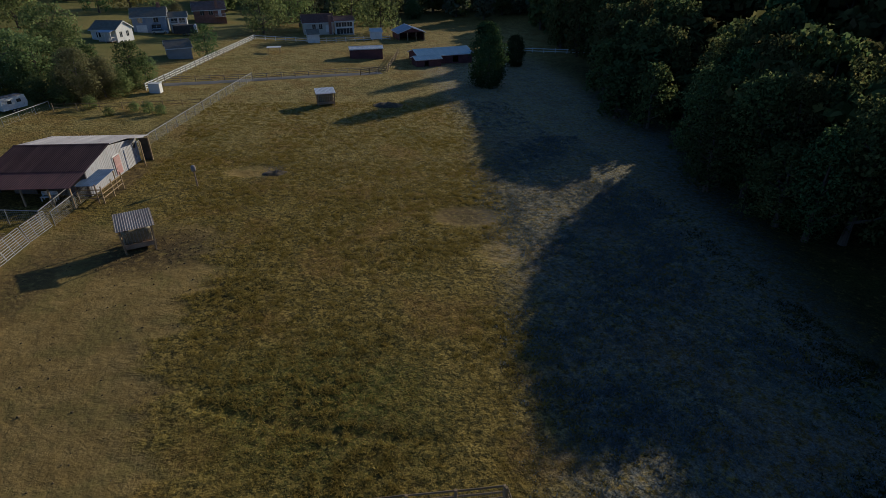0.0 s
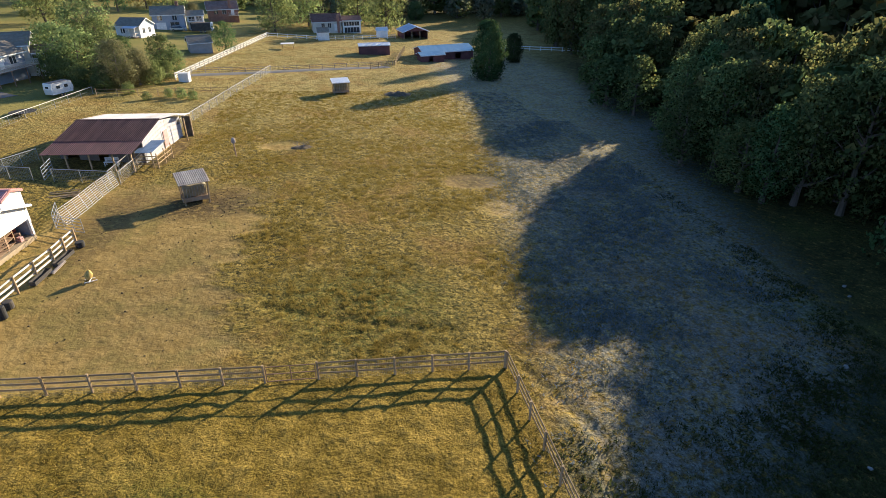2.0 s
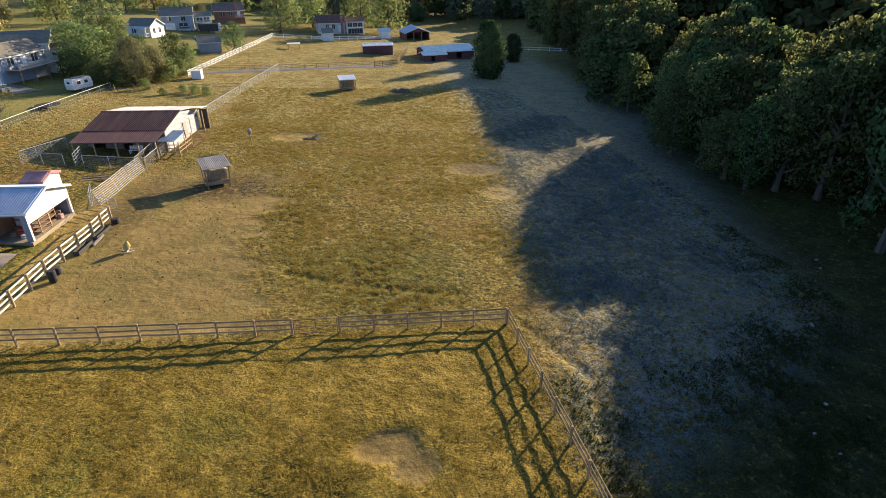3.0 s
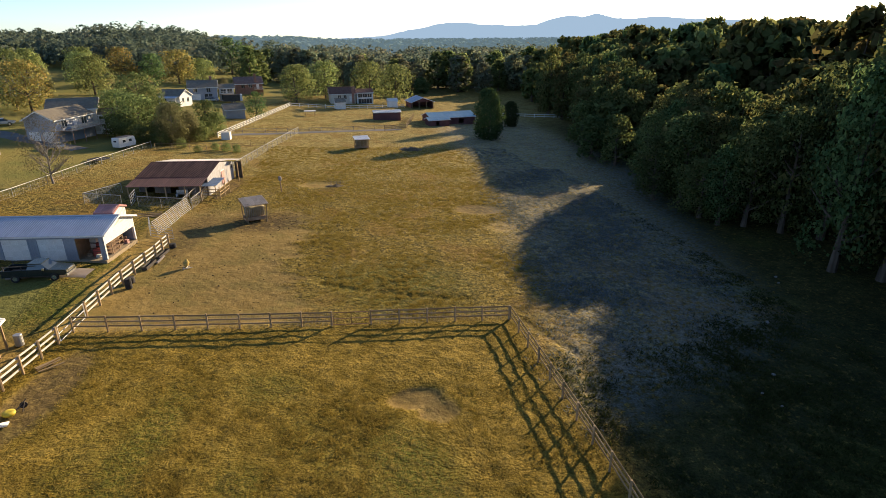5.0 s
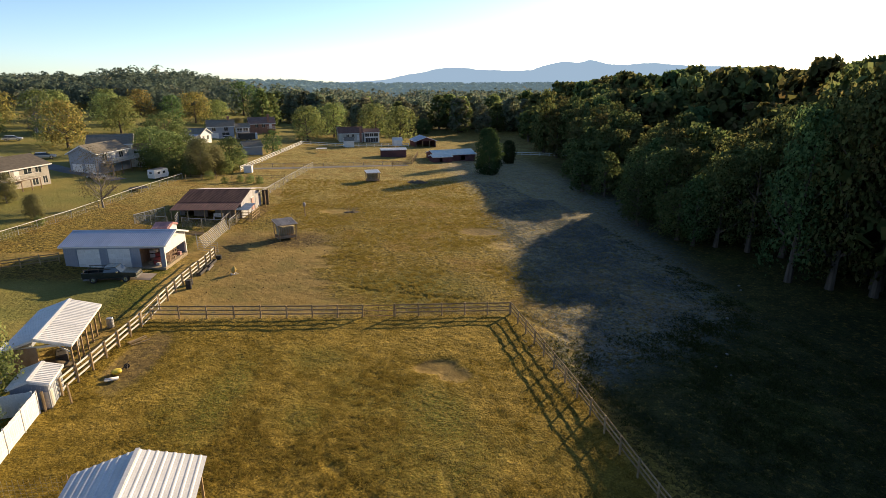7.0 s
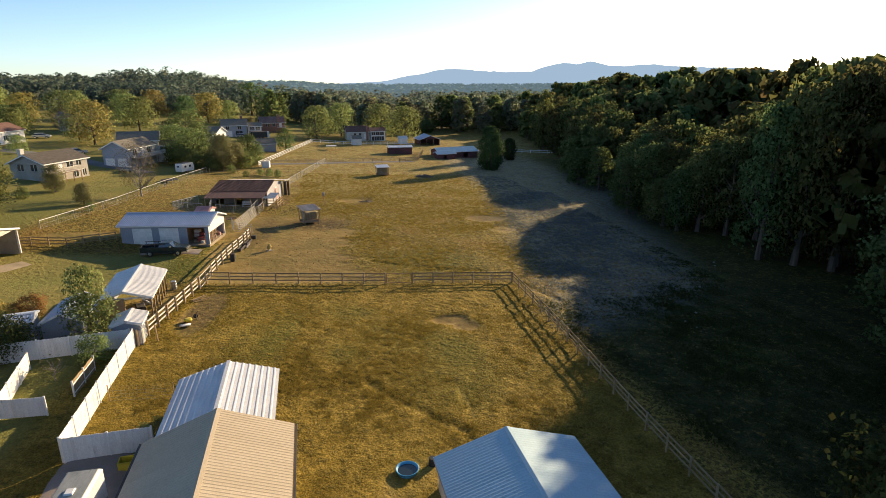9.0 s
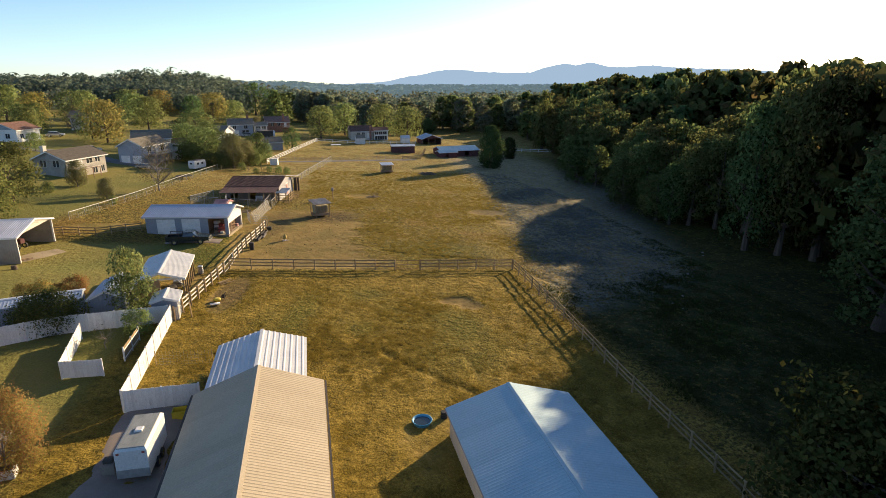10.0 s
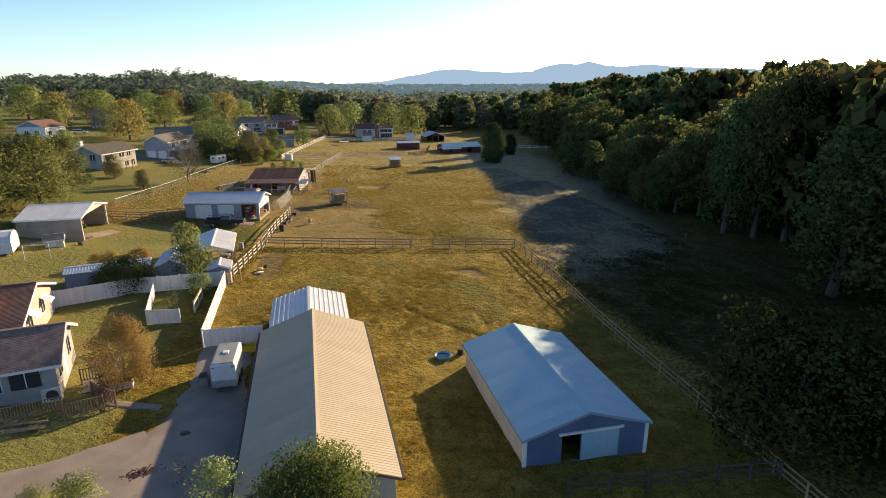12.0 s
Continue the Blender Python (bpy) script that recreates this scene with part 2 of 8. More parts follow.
M_BARK = surface("bark", (0.085, 0.065, 0.05), (0.14, 0.11, 0.085), 2.0, 22, 0.95, 0, 0.8, None, 0.1, 0.2, (1, 1, 0.25))
M_BARK_GREY = surface("pale_bark", (0.19, 0.165, 0.14), (0.27, 0.24, 0.205), 2.0, 22, 0.95, 0, 0.6, None, 0.1, 0.2, (1, 1, 0.25))
M_GLASS = glass_material("window_glass")
M_TARP = surface("white_tarp", (0.66, 0.66, 0.65), (0.74, 0.74, 0.73), 0.8, 9, 0.6, 0, 0.3)
M_LIME = surface("pale_limestone", (0.17, 0.165, 0.15), (0.25, 0.245, 0.23), 3, 22, 0.9, 0, 0.6)

# Greens and autumn tones lifted, some bluer, towards the haze over distant trees.
L_GREEN = leaf_material("green_leaves", [(0.14, 0.195, 0.075), (0.185, 0.24, 0.09), (0.24, 0.275, 0.105), (0.155, 0.21, 0.08)], 0.64, 0.012)
L_DARK = leaf_material("dark_green_leaves", [(0.085, 0.13, 0.052), (0.125, 0.175, 0.066), (0.165, 0.205, 0.08)], 0.58)
L_YELLOW = leaf_material("yellow_green_leaves", [(0.19, 0.25, 0.095), (0.26, 0.315, 0.115), (0.34, 0.36, 0.135), (0.22, 0.275, 0.10)], 0.62, 0.015)
L_ORANGE = leaf_material("orange_leaves", [(0.22, 0.23, 0.08), (0.31, 0.275, 0.09), (0.39, 0.265, 0.095), (0.22, 0.22, 0.08), (0.35, 0.285, 0.09)], 0.62, 0.012)
L_FORE = leaf_material("fresh_green_leaves", [(0.075, 0.098, 0.03), (0.12, 0.14, 0.042), (0.175, 0.185, 0.058), (0.095, 0.115, 0.036)], 0.45)
L_AUTUMN = leaf_material("turning_leaves", [(0.25, 0.22, 0.07), (0.33, 0.24, 0.08), (0.33, 0.14, 0.065), (0.18, 0.18, 0.06), (0.29, 0.13, 0.06), (0.34, 0.27, 0.09)], 0.5)
L_BROWN = leaf_material("brown_leaves", [(0.125, 0.105, 0.06), (0.165, 0.135, 0.075), (0.105, 0.095, 0.05)], 0.4)
L_CEDAR = leaf_material("cedar_needles", [(0.036, 0.058, 0.023), (0.058, 0.086, 0.031), (0.086, 0.101, 0.039)], 0.2)
# Wood tones lifted above real foliage, standing in for the hazy veil of light.
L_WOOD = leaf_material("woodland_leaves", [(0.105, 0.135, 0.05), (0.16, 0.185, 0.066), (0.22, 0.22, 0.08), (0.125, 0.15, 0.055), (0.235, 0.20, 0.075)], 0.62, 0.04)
# Olive tones set dark so the trees' deep shade is in the colour.
L_SHADE = leaf_material("shade_darkened_olive_leaves", [(0.045, 0.06, 0.02), (0.075, 0.085, 0.028), (0.10, 0.09, 0.032), (0.055, 0.07, 0.024)], 0.4)
L_LAWN = leaf_material("olive_yellow_leaves", [(0.13, 0.165, 0.06), (0.18, 0.205, 0.072), (0.235, 0.235, 0.082), (0.145, 0.17, 0.06)], 0.6, 0.012)
L_HEDGE = leaf_material("hedge_leaves", [(0.06, 0.085, 0.03), (0.10, 0.125, 0.04), (0.20, 0.19, 0.065), (0.075, 0.10, 0.034)], 0.5)
L_OLIVE = leaf_material("olive_thin_leaves", [(0.18, 0.18, 0.085), (0.25, 0.235, 0.115), (0.15, 0.155, 0.075)], 0.58)
# Belt and far tones lifted and blued: distance haze put into the leaf colour.
L_BELT = leaf_material("haze_lifted_belt_leaves", [(0.19, 0.245, 0.165), (0.24, 0.285, 0.175), (0.30, 0.305, 0.18), (0.21, 0.25, 0.165), (0.31, 0.275, 0.175)], 0.62, 0.03)
L_FAR = leaf_material("haze_tinted_far_leaves", [(0.14, 0.20, 0.165), (0.165, 0.22, 0.17), (0.20, 0.25, 0.18), (0.16, 0.21, 0.17), (0.25, 0.26, 0.18), (0.19, 0.23, 0.17), (0.28, 0.25, 0.18)], 0.55, 0.0, True)

# ---- geometry helpers ----


def mesh_of(name, verts, faces, smooth=False):
    me = bpy.data.meshes.new(name)
    me.from_pydata(verts, [], faces)
    me.update()
    if smooth:
        me.polygons.foreach_set("use_smooth", [True] * len(me.polygons))
    return me


def thing(name, m, label, category, group="", kind=""):
    ob = new(name)
    ob.empty_display_size = 0.2
    ob.matrix_basis = m
    return tagged(ob, label, category, group, kind)


def piece(name, me, material, parent, m=None, label=""):
    """One mesh object under a thing or under a part."""
    if material and not me.materials:
        me.materials.append(material)
    ob = new(name, me)
    if material and me.materials[0] != material:
        ob.material_slots[0].link = "OBJECT"
        ob.material_slots[0].material = material
    if parent:
        ob.parent = parent
    if m is not None:
        ob.matrix_basis = m
    return tagged(ob, label)


def part(name, bm, material, parent, label="", m=None, smooth=False):
    me = bpy.data.meshes.new(name)
    bm.to_mesh(me)
    bm.free()
    if smooth:
        me.polygons.foreach_set("use_smooth", [True] * len(me.polygons))
    return piece(name, me, material, parent, m, label)


CUBE = [(0, 1, 3, 2), (4, 6, 7, 5), (0, 4, 5, 1), (2, 3, 7, 6), (0, 2, 6, 4), (1, 5, 7, 3)]


def hexa(bm, pts):
    v = [bm.verts.new(p) for p in pts]
    for f in CUBE:
        bm.faces.new([v[i] for i in f])


def box(bm, x0, x1, y0, y1, z0, z1, c=0.0):
    """A box with its upper edges cut back by c."""
    if c <= 0:
        hexa(bm, [(x, y, z) for x in (x0, x1) for y in (y0, y1) for z in (z0, z1)])
        return
    hexa(bm, [(x, y, z) for x in (x0, x1) for y in (y0, y1) for z in (z0, z1 - c)])
    hexa(bm, [(x + (c if x == x0 else -c) * k, y + (c if y == y0 else -c) * k, z) for x in (x0, x1) for y in (y0, y1) for z, k in ((z1 - c, 0), (z1, 1))])


def beam(bm, p, q, w, h, up=(0, 0, 1)):
    """A square-edged bar from p to q: w across, h along up."""
    p, q = Vector(p), Vector(q)
    d = (q - p).normalized()
    s = d.cross(Vector(up))
    s = (s if s.length > 1e-4 else d.cross(Vector((0, 1, 0)))).normalized() * (w / 2)
    u = s.cross(d).normalized() * (h / 2)
    hexa(bm, [e + a * s + b * u for e in (p, q) for a in (-1, 1) for b in (-1, 1)])


def rod(bm, p, q, r0, r1=None, n=7, cap=True):
    r1 = r0 if r1 is None else r1
    p, q = Vector(p), Vector(q)
    d = (q - p).normalized()
    s = d.cross(Vector((0, 0, 1)))
    s = (s if s.length > 1e-3 else d.cross(Vector((0, 1, 0)))).normalized()
    t = d.cross(s)
    ring = [[bm.verts.new(c + (s * math.cos(a) + t * math.sin(a)) * r) for a in (2 * math.pi * k / n for k in range(n))] for c, r in ((p, r0), (q, r1))]
    for k in range(n):
        j = (k + 1) % n
        bm.faces.new((ring[0][k], ring[1][k], ring[1][j], ring[0][j]))
    if cap:
        bm.faces.new(ring[0])
        bm.faces.new(ring[1][::-1])


def lathe(bm, profile, n=16, cx=0.0, cy=0.0):
    """A round body from (radius, height) pairs."""
    rings = [[bm.verts.new((cx + r * math.cos(2 * math.pi * k / n), cy + r * math.sin(2 * math.pi * k / n), z)) for k in range(n)] for r, z in profile]
    for a, b in zip(rings, rings[1:]):
        for k in range(n):
            j = (k + 1) % n
            bm.faces.new((a[k], a[j], b[j], b[k]))
    bm.faces.new(rings[0][::-1])
    bm.faces.new(rings[-1])


def smooth01(a, b, v):
    t = np.clip((v - a) / (b - a), 0, 1)
    return t * t * (3 - 2 * t)


# ---- the ground ----


def land(x, y):
    """Height of the land: it falls from the houses in the west to the wood in the east."""
    x, y = np.asarray(x, float), np.asarray(y, float)
    w = np.clip(x, -70, 0)
    z = -0.8 - 0.035 * w + 0.0006 * w * w
    z = z + 0.06 * np.clip(-x - 70, 0, 110) - 0.05 * np.clip(x, 0, 40)
    z = z - 0.42 * smooth01(8, -16, y) * smooth01(-30, -14, x)
    z = z - 0.6 * smooth01(-34, -42, x) * smooth01(-61, -54, x) * smooth01(15, 22, y) * smooth01(38, 32, y)
    z = z + 8.5 * np.exp(-(((x + 114) / 42) ** 2 + ((y - 365) / 62) ** 2))
    return z + 0.25 * np.sin(x * 0.021 + 1.3) * np.sin(y * 0.017) * smooth01(130, 300, np.abs(y))


def gz(x, y):
    return float(land(x, y))


def spread(inner0, inner1, step, outer, grow=1.16):
    mid = list(np.arange(inner0, inner1 + step / 2, step))
    hi, lo, d = [mid[-1]], [mid[0]], step
    while hi[-1] < outer:
        d *= grow
        hi.append(hi[-1] + d)
    d = step
    while lo[-1] > -outer:
        d *= grow
        lo.append(lo[-1] - d)
    return np.array(lo[:0:-1] + mid + hi[1:])


def smudge(x, y, cx, cy, rx, ry, turn=0.0, soft=0.35):
    c, s = math.cos(radians(turn)), math.sin(radians(turn))
    u, v = (x - cx) * c + (y - cy) * s, -(x - cx) * s + (y - cy) * c
    return 1 - smooth01(1 - soft, 1 + soft, np.hypot(u / rx, v / ry))


def trail(x, y, pts, half):
    best = np.full(np.shape(x), 1e9)
    for (ax, ay), (bx, by) in zip(pts, pts[1:]):
        dx, dy = bx - ax, by - ay
        t = np.clip(((x - ax) * dx + (y - ay) * dy) / (dx * dx + dy * dy), 0, 1)
        best = np.minimum(best, np.hypot(x - ax - t * dx, y - ay - t * dy))
    return 1 - smooth01(half * 0.5, half * 1.6, best)


def bare(x, y):
    """How bare the soil is: trodden ground round the feeder, worn patches and trails."""
    edge = -10.6 - 5.5 * smooth01(46, 60, y) + 0.9 * np.sin(y * 0.31 + 0.8) + 0.7 * np.sin(y * 0.93) + 0.55 * np.sin(y * 2.1 + 0.6 * x) + 0.4 * np.sin(y * 3.7 - 0.9 * x)
    d = smooth01(-0.8, 4.6, edge - x) * smooth01(60, 47, y) * smooth01(18.0, 19.5, y) * smooth01(-32, -29.5, x) * 0.9
    d = np.maximum(d, smudge(x, y, -16.5, 48.5, 6.0, 5.0, 0, 0.6) * 0.7)
    d = np.maximum(d, smudge(x, y, -3.9, 7.2, 2.0, 1.2, 12, 0.3) * 0.95)
    d = np.maximum(d, smudge(x, y, -2.6, 5.6, 1.5, 1.3) * 0.85)
    d = np.maximum(d, smudge(x, y, 11.4, 51.2, 3.6, 2.6) * 0.95)
    d = np.maximum(d, smudge(x, y, -11.2, 66.3, 3.2, 2.2) * 0.8)
    d = np.maximum(d, smudge(x, y, -27.6, 10.5, 1.8, 6.0, -6) * 0.8)
    d = np.maximum(d, smudge(x, y, -24.8, 64.0, 1.6, 7.0, -8) * 0.75)
    d = np.maximum(d, smudge(x, y, -48.0, 37.5, 6.0, 1.8, 14) * 0.8)
    d = np.maximum(d, smudge(x, y, 12.5, 43.0, 2.2, 2.4) * 0.6)
    d = np.maximum(d, smudge(x, y, -26.0, 69.0, 3.0, 5.0) * 0.7)
    d = np.maximum(d, smudge(x, y, -10.0, -17.0, 3.0, 4.0) * 0.5)
    d = np.maximum(d, smudge(x, y, -33.0, 13.0, 2.6, 6.0) * 0.8)
    d = np.maximum(d, 0.3 * trail(x, y, [(-10.1, 26.8), (-7.0, 25.1), (-4.2, 23.9), (-1.4, 23.1), (0.8, 22.4), (3.0, 21.9)], 0.45))
    d = np.maximum(d, 0.4 * trail(x, y, [(-12.6, -4.0), (-9.0, -8.6), (-6.5, -11.0), (-5.5, -14.5)], 0.28))
    d = np.maximum(d, 0.45 * trail(x, y, [(-5.8, -5.0), (-5.4, -9.5)], 0.3))
    d = np.maximum(d, 0.5 * trail(x, y, [(7.0, 17.0), (9.5, 11.0), (8.0, 6.0)], 0.5))
    d = np.maximum(d, 0.75 * trail(x, y, [(-33, 112.0), (-10, 121.0), (10, 127.0)], 2.2))
    return d


xs, ys = spread(-34.0, 36.0, 0.34, 4400.0, 1.13), spread(-36.0, 84.0, 0.38, 4400.0, 1.13)
GX, GY = np.meshgrid(xs, ys)
near = smooth01(40, 33, np.abs(GX - 1)) * smooth01(64, 54, np.abs(GY - 24))
flat_x, flat_y, flat_near = GX.ravel(), GY.ravel(), near.ravel()
bumps = np.zeros(flat_x.size)
for i in np.nonzero(flat_near > 0.01)[0]:
    px, py = flat_x[i], flat_y[i]
    bumps[i] = (0.062 if py < 18 and px < 6.5 else 0.055) * (noise.noise((px * 0.7, py * 0.7, 0.0)) + noise.noise((px * 1.5, py * 1.3, 3.0))) + 0.12 * noise.noise((px * 0.12, py * 0.12, 9.0))
bare_v = bare(flat_x, flat_y)
ruts = np.maximum(trail(flat_x, flat_y, [(-12.6, -4.0), (-9.0, -8.6), (-6.5, -11.0), (-5.5, -14.5)], 0.3), trail(flat_x, flat_y, [(-10.1, 26.8), (-7.0, 25.1), (-4.2, 23.9), (-1.4, 23.1), (0.8, 22.4), (3.0, 21.9)], 0.35))
ruts = np.maximum(ruts, trail(flat_x, flat_y, [(7.0, 17.0), (9.5, 11.0), (8.0, 6.0)], 0.35))
GZ = land(flat_x, flat_y) - 0.12 * ruts - 0.12 * np.maximum(smudge(flat_x, flat_y, -4.0, 7.2, 1.7, 1.1, 12, 0.2), 0.7 * smudge(flat_x, flat_y, -2.7, 5.3, 1.0, 1.6, 30, 0.25)) + bumps * flat_near * (1 - 0.65 * bare_v) - 0.05 * bare_v
nx, ny = len(xs), len(ys)
ids = np.arange(nx * ny).reshape(ny, nx)
quads = np.stack([ids[:-1, :-1], ids[:-1, 1:], ids[1:, 1:], ids[1:, :-1]], -1).reshape(-1, 4)
me = bpy.data.meshes.new("ground")
me.vertices.add(nx * ny)
me.vertices.foreach_set("co", np.stack([flat_x, flat_y, GZ], -1).ravel())
me.loops.add(quads.size)
me.loops.foreach_set("vertex_index", quads.ravel())
me.polygons.add(len(quads))
me.polygons.foreach_set("loop_start", np.arange(len(quads)) * 4)
me.polygons.foreach_set("use_smooth", np.ones(len(quads), bool))
me.update()
pipe_x = -54 + (flat_y - 39.6) * 0.19
lawn_v = smooth01(-0.5, -2.0, flat_x - pipe_x) * smooth01(30, 36, flat_y)
lawn_v = np.maximum(lawn_v, smooth01(-33, -35, flat_x) * smooth01(32, 29, flat_y))
lawn_v = np.maximum(lawn_v, smooth01(-38, -44, flat_x) * smooth01(98, 104, flat_y))
def lush(x, y):
    """Greener grass in patches and stripes."""
    d = 0.95 * smudge(x, y, -5.0, 0.4, 2.6, 4.2, 15, 0.6)
    for cx, cy, rx, ry, turn, k in ((-6.5, -4.5, 4.0, 4.0, 0, 0.6), (-20.2, 4.0, 1.6, 6.5, -12, 0.9), (-23.2, 2.0, 1.2, 5.0, -10, 0.55), (-14.2, 0.8, 1.6, 1.4, 0, 0.8), (-13.6, 9.6, 2.6, 1.6, 0, 0.55),
                                    (-9.5, 2.2, 2.6, 2.2, 0, 0.5), (-3, 26, 7, 6, 0, 0.8), (-34.5, 23.5, 7.0, 4.5, 0, 1.0), (-31.6, 32.5, 1.2, 5.0, -8, 0.9), (-48.5, 27.0, 9.0, 4.0, 0, 0.7), (-30.5, 45.0, 1.6, 6.0, 0, 0.6)):
        d = np.maximum(d, k * smudge(x, y, cx, cy, rx, ry, turn, 0.6))
    return d


lush_v = lush(flat_x, flat_y)


def frosty(x, y):
    """White frost that the low sun has not yet reached or only just has."""
    return smooth01(6, 13, x - 0.16 * np.clip(y - 18, -30, 60)) * smooth01(35, 26, x - 0.3 * np.clip(y - 15, 0, 60)) * smooth01(0, 7, y - 0.5 * np.clip(x - 10, 0, 20)) * smooth01(175, 120, y)


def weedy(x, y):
    """Green weeds and grass along the wood, darkened in colour to deepen the lasting shade."""
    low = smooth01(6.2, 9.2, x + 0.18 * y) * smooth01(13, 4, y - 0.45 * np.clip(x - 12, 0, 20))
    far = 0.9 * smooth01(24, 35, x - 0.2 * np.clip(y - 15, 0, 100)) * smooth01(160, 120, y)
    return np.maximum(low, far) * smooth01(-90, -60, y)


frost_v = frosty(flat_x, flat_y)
weed_shade_v = weedy(flat_x, flat_y)
weed_shade_v = np.maximum(weed_shade_v, 0.85 * smooth01(222, 262, flat_y))
mud_v = np.maximum(smudge(flat_x, flat_y, -17.6, 46.8, 5.5, 4.0, 10, 0.7), 0.75 * smudge(flat_x, flat_y, -25.6, 42.0, 2.5, 9.0, -6, 0.6))
mud_v = np.maximum(mud_v, 0.9 * smudge(flat_x, flat_y, -24.8, 64.0, 2.0, 8.0, -8, 0.6))
mud_v = np.maximum(mud_v, 0.85 * smudge(flat_x, flat_y, 11.6, 51.0, 4.0, 2.8, 0, 0.6))
mud_v = np.maximum(mud_v, 0.8 * smudge(flat_x, flat_y, -27.5, 10.5, 2.0, 6.0, -6, 0.6))
mud_v = np.maximum(mud_v, 0.55 * smudge(flat_x, flat_y, -3.6, 6.6, 2.6, 2.0, -30, 0.5))
mud_v = np.maximum(mud_v, 0.35 * smudge(flat_x, flat_y, -19.0, 30.0, 8.0, 11.0, 0, 0.6))
wild_v = smooth01(17.2, 18.6, flat_y) + smooth01(6.0, 7.2, flat_x) * smooth01(18.6, 17.2, flat_y)
for key, val in (("bare", bare_v), ("lawn", lawn_v), ("lush", lush_v), ("frost", frost_v), ("wild", wild_v), ("weeds", weed_shade_v), ("mud", mud_v), ("pale", 0.65 * smooth01(50, 95, flat_y) * smooth01(230, 180, flat_y))):
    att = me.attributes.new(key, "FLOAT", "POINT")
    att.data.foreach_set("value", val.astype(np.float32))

m, nodes, links = blank("meadow")
bsdf = nodes["Principled BSDF"]
bsdf.inputs["Roughness"].default_value, bsdf.inputs["Specular IOR Level"].default_value = 0.95, 0.1
pos = nodes.new("ShaderNodeNewGeometry").outputs["Position"]


def attribute(key):
    n = nodes.new("ShaderNodeAttribute")
    n.attribute_name = key
    return n.outputs["Fac"]


n_big = noise_of(nodes, links, pos, 0.07, 5, 0.6)
n_mid = noise_of(nodes, links, pos, 0.55, 5, 0.65)
n_tuft = noise_of(nodes, links, pos, 1.9, 4, 0.7)
n_fine = noise_of(nodes, links, pos, 7.0, 4, 0.75)
DRY, STRAW, GREEN = (0.196, 0.138, 0.020), (0.335, 0.234, 0.045), (0.096, 0.114, 0.018)
col = mixed(nodes, links, stepped(nodes, links, n_mid, 0.35, 0.68), DRY, STRAW)
wild_col = mixed(nodes, links, stepped(nodes, links, n_mid, 0.38, 0.66), (0.25, 0.182, 0.038), (0.345, 0.255, 0.062))
wild_col = mixed(nodes, links, stepped(nodes, links, noise_of(nodes, links, pos, 3.0, 3, 0.6), 0.47, 0.57), wild_col, (0.105, 0.085, 0.024))
wild_col = mixed(nodes, links, maths(nodes, links, "MULTIPLY", attribute("pale"), stepped(nodes, links, n_mid, 0.25, 0.6)), wild_col, (0.43, 0.345, 0.125))
wild_col = mixed(nodes, links, maths(nodes, links, "MULTIPLY", stepped(nodes, links, noise_of(nodes, links, pos, 0.16, 4, 0.6), 0.48, 0.64), 0.55), wild_col, (0.26, 0.155, 0.04))
col = mixed(nodes, links, attribute("wild"), col, wild_col)
# Weed green taken darker than real growth, so the shade is partly painted.
weed_shade_col = mixed(nodes, links, stepped(nodes, links, n_mid, 0.38, 0.66), (0.030, 0.038, 0.013), (0.064, 0.066, 0.021))
col = mixed(nodes, links, maths(nodes, links, "MULTIPLY", attribute("weeds"), stepped(nodes, links, n_tuft, 0.25, 0.5)), col, weed_shade_col)
gfac = maths(nodes, links, "ADD", stepped(nodes, links, n_big, 0.54, 0.76), attribute("lush"))
gfac = maths(nodes, links, "MULTIPLY", gfac, maths(nodes, links, "ADD", 0.25, maths(nodes, links, "MULTIPLY", stepped(nodes, links, noise_of(nodes, links, pos, 4.2, 3, 0.7), 0.36, 0.64), 0.65)))
col = mixed(nodes, links, maths(nodes, links, "MINIMUM", gfac, 0.9), col, GREEN)
n_clump = noise_of(nodes, links, pos, 1.7, 4, 0.62)
dark = maths(nodes, links, "MULTIPLY", stepped(nodes, links, n_clump, 0.50, 0.66), 0.55)
col = mixed(nodes, links, dark, col, (0.075, 0.066, 0.018))
lawn_col = mixed(nodes, links, stepped(nodes, links, n_big, 0.40, 0.62), (0.235, 0.200, 0.060), (0.170, 0.166, 0.046))
col = mixed(nodes, links, attribute("lawn"), col, lawn_col)
soil = mixed(nodes, links, stepped(nodes, links, n_mid, 0.35, 0.65), (0.262, 0.178, 0.052), (0.33, 0.232, 0.076))
soil = mixed(nodes, links, maths(nodes, links, "MULTIPLY", stepped(nodes, links, noise_of(nodes, links, pos, 0.24, 4, 0.7), 0.46, 0.60), 0.75), soil, (0.205, 0.162, 0.045))
soil = mixed(nodes, links, maths(nodes, links, "MULTIPLY", stepped(nodes, links, n_tuft, 0.58, 0.68), 0.75), soil, (0.115, 0.09, 0.032))
ragged = maths(nodes, links, "MULTIPLY_ADD", maths(nodes, links, "ADD", n_tuft, maths(nodes, links, "MULTIPLY", n_mid, 1.4)), 0.6)
ragged.node.inputs[2].default_value = -0.72
b_fac = maths(nodes, links, "ADD", attribute("bare"), ragged)
soil = mixed(nodes, links, maths(nodes, links, "MULTIPLY", attribute("mud"), stepped(nodes, links, maths(nodes, links, "ADD", n_tuft, maths(nodes, links, "MULTIPLY", n_fine, 0.5)), 0.52, 0.80)), soil, (0.085, 0.060, 0.026))
col = mixed(nodes, links, stepped(nodes, links, b_fac, 0.25, 0.8), col, soil)
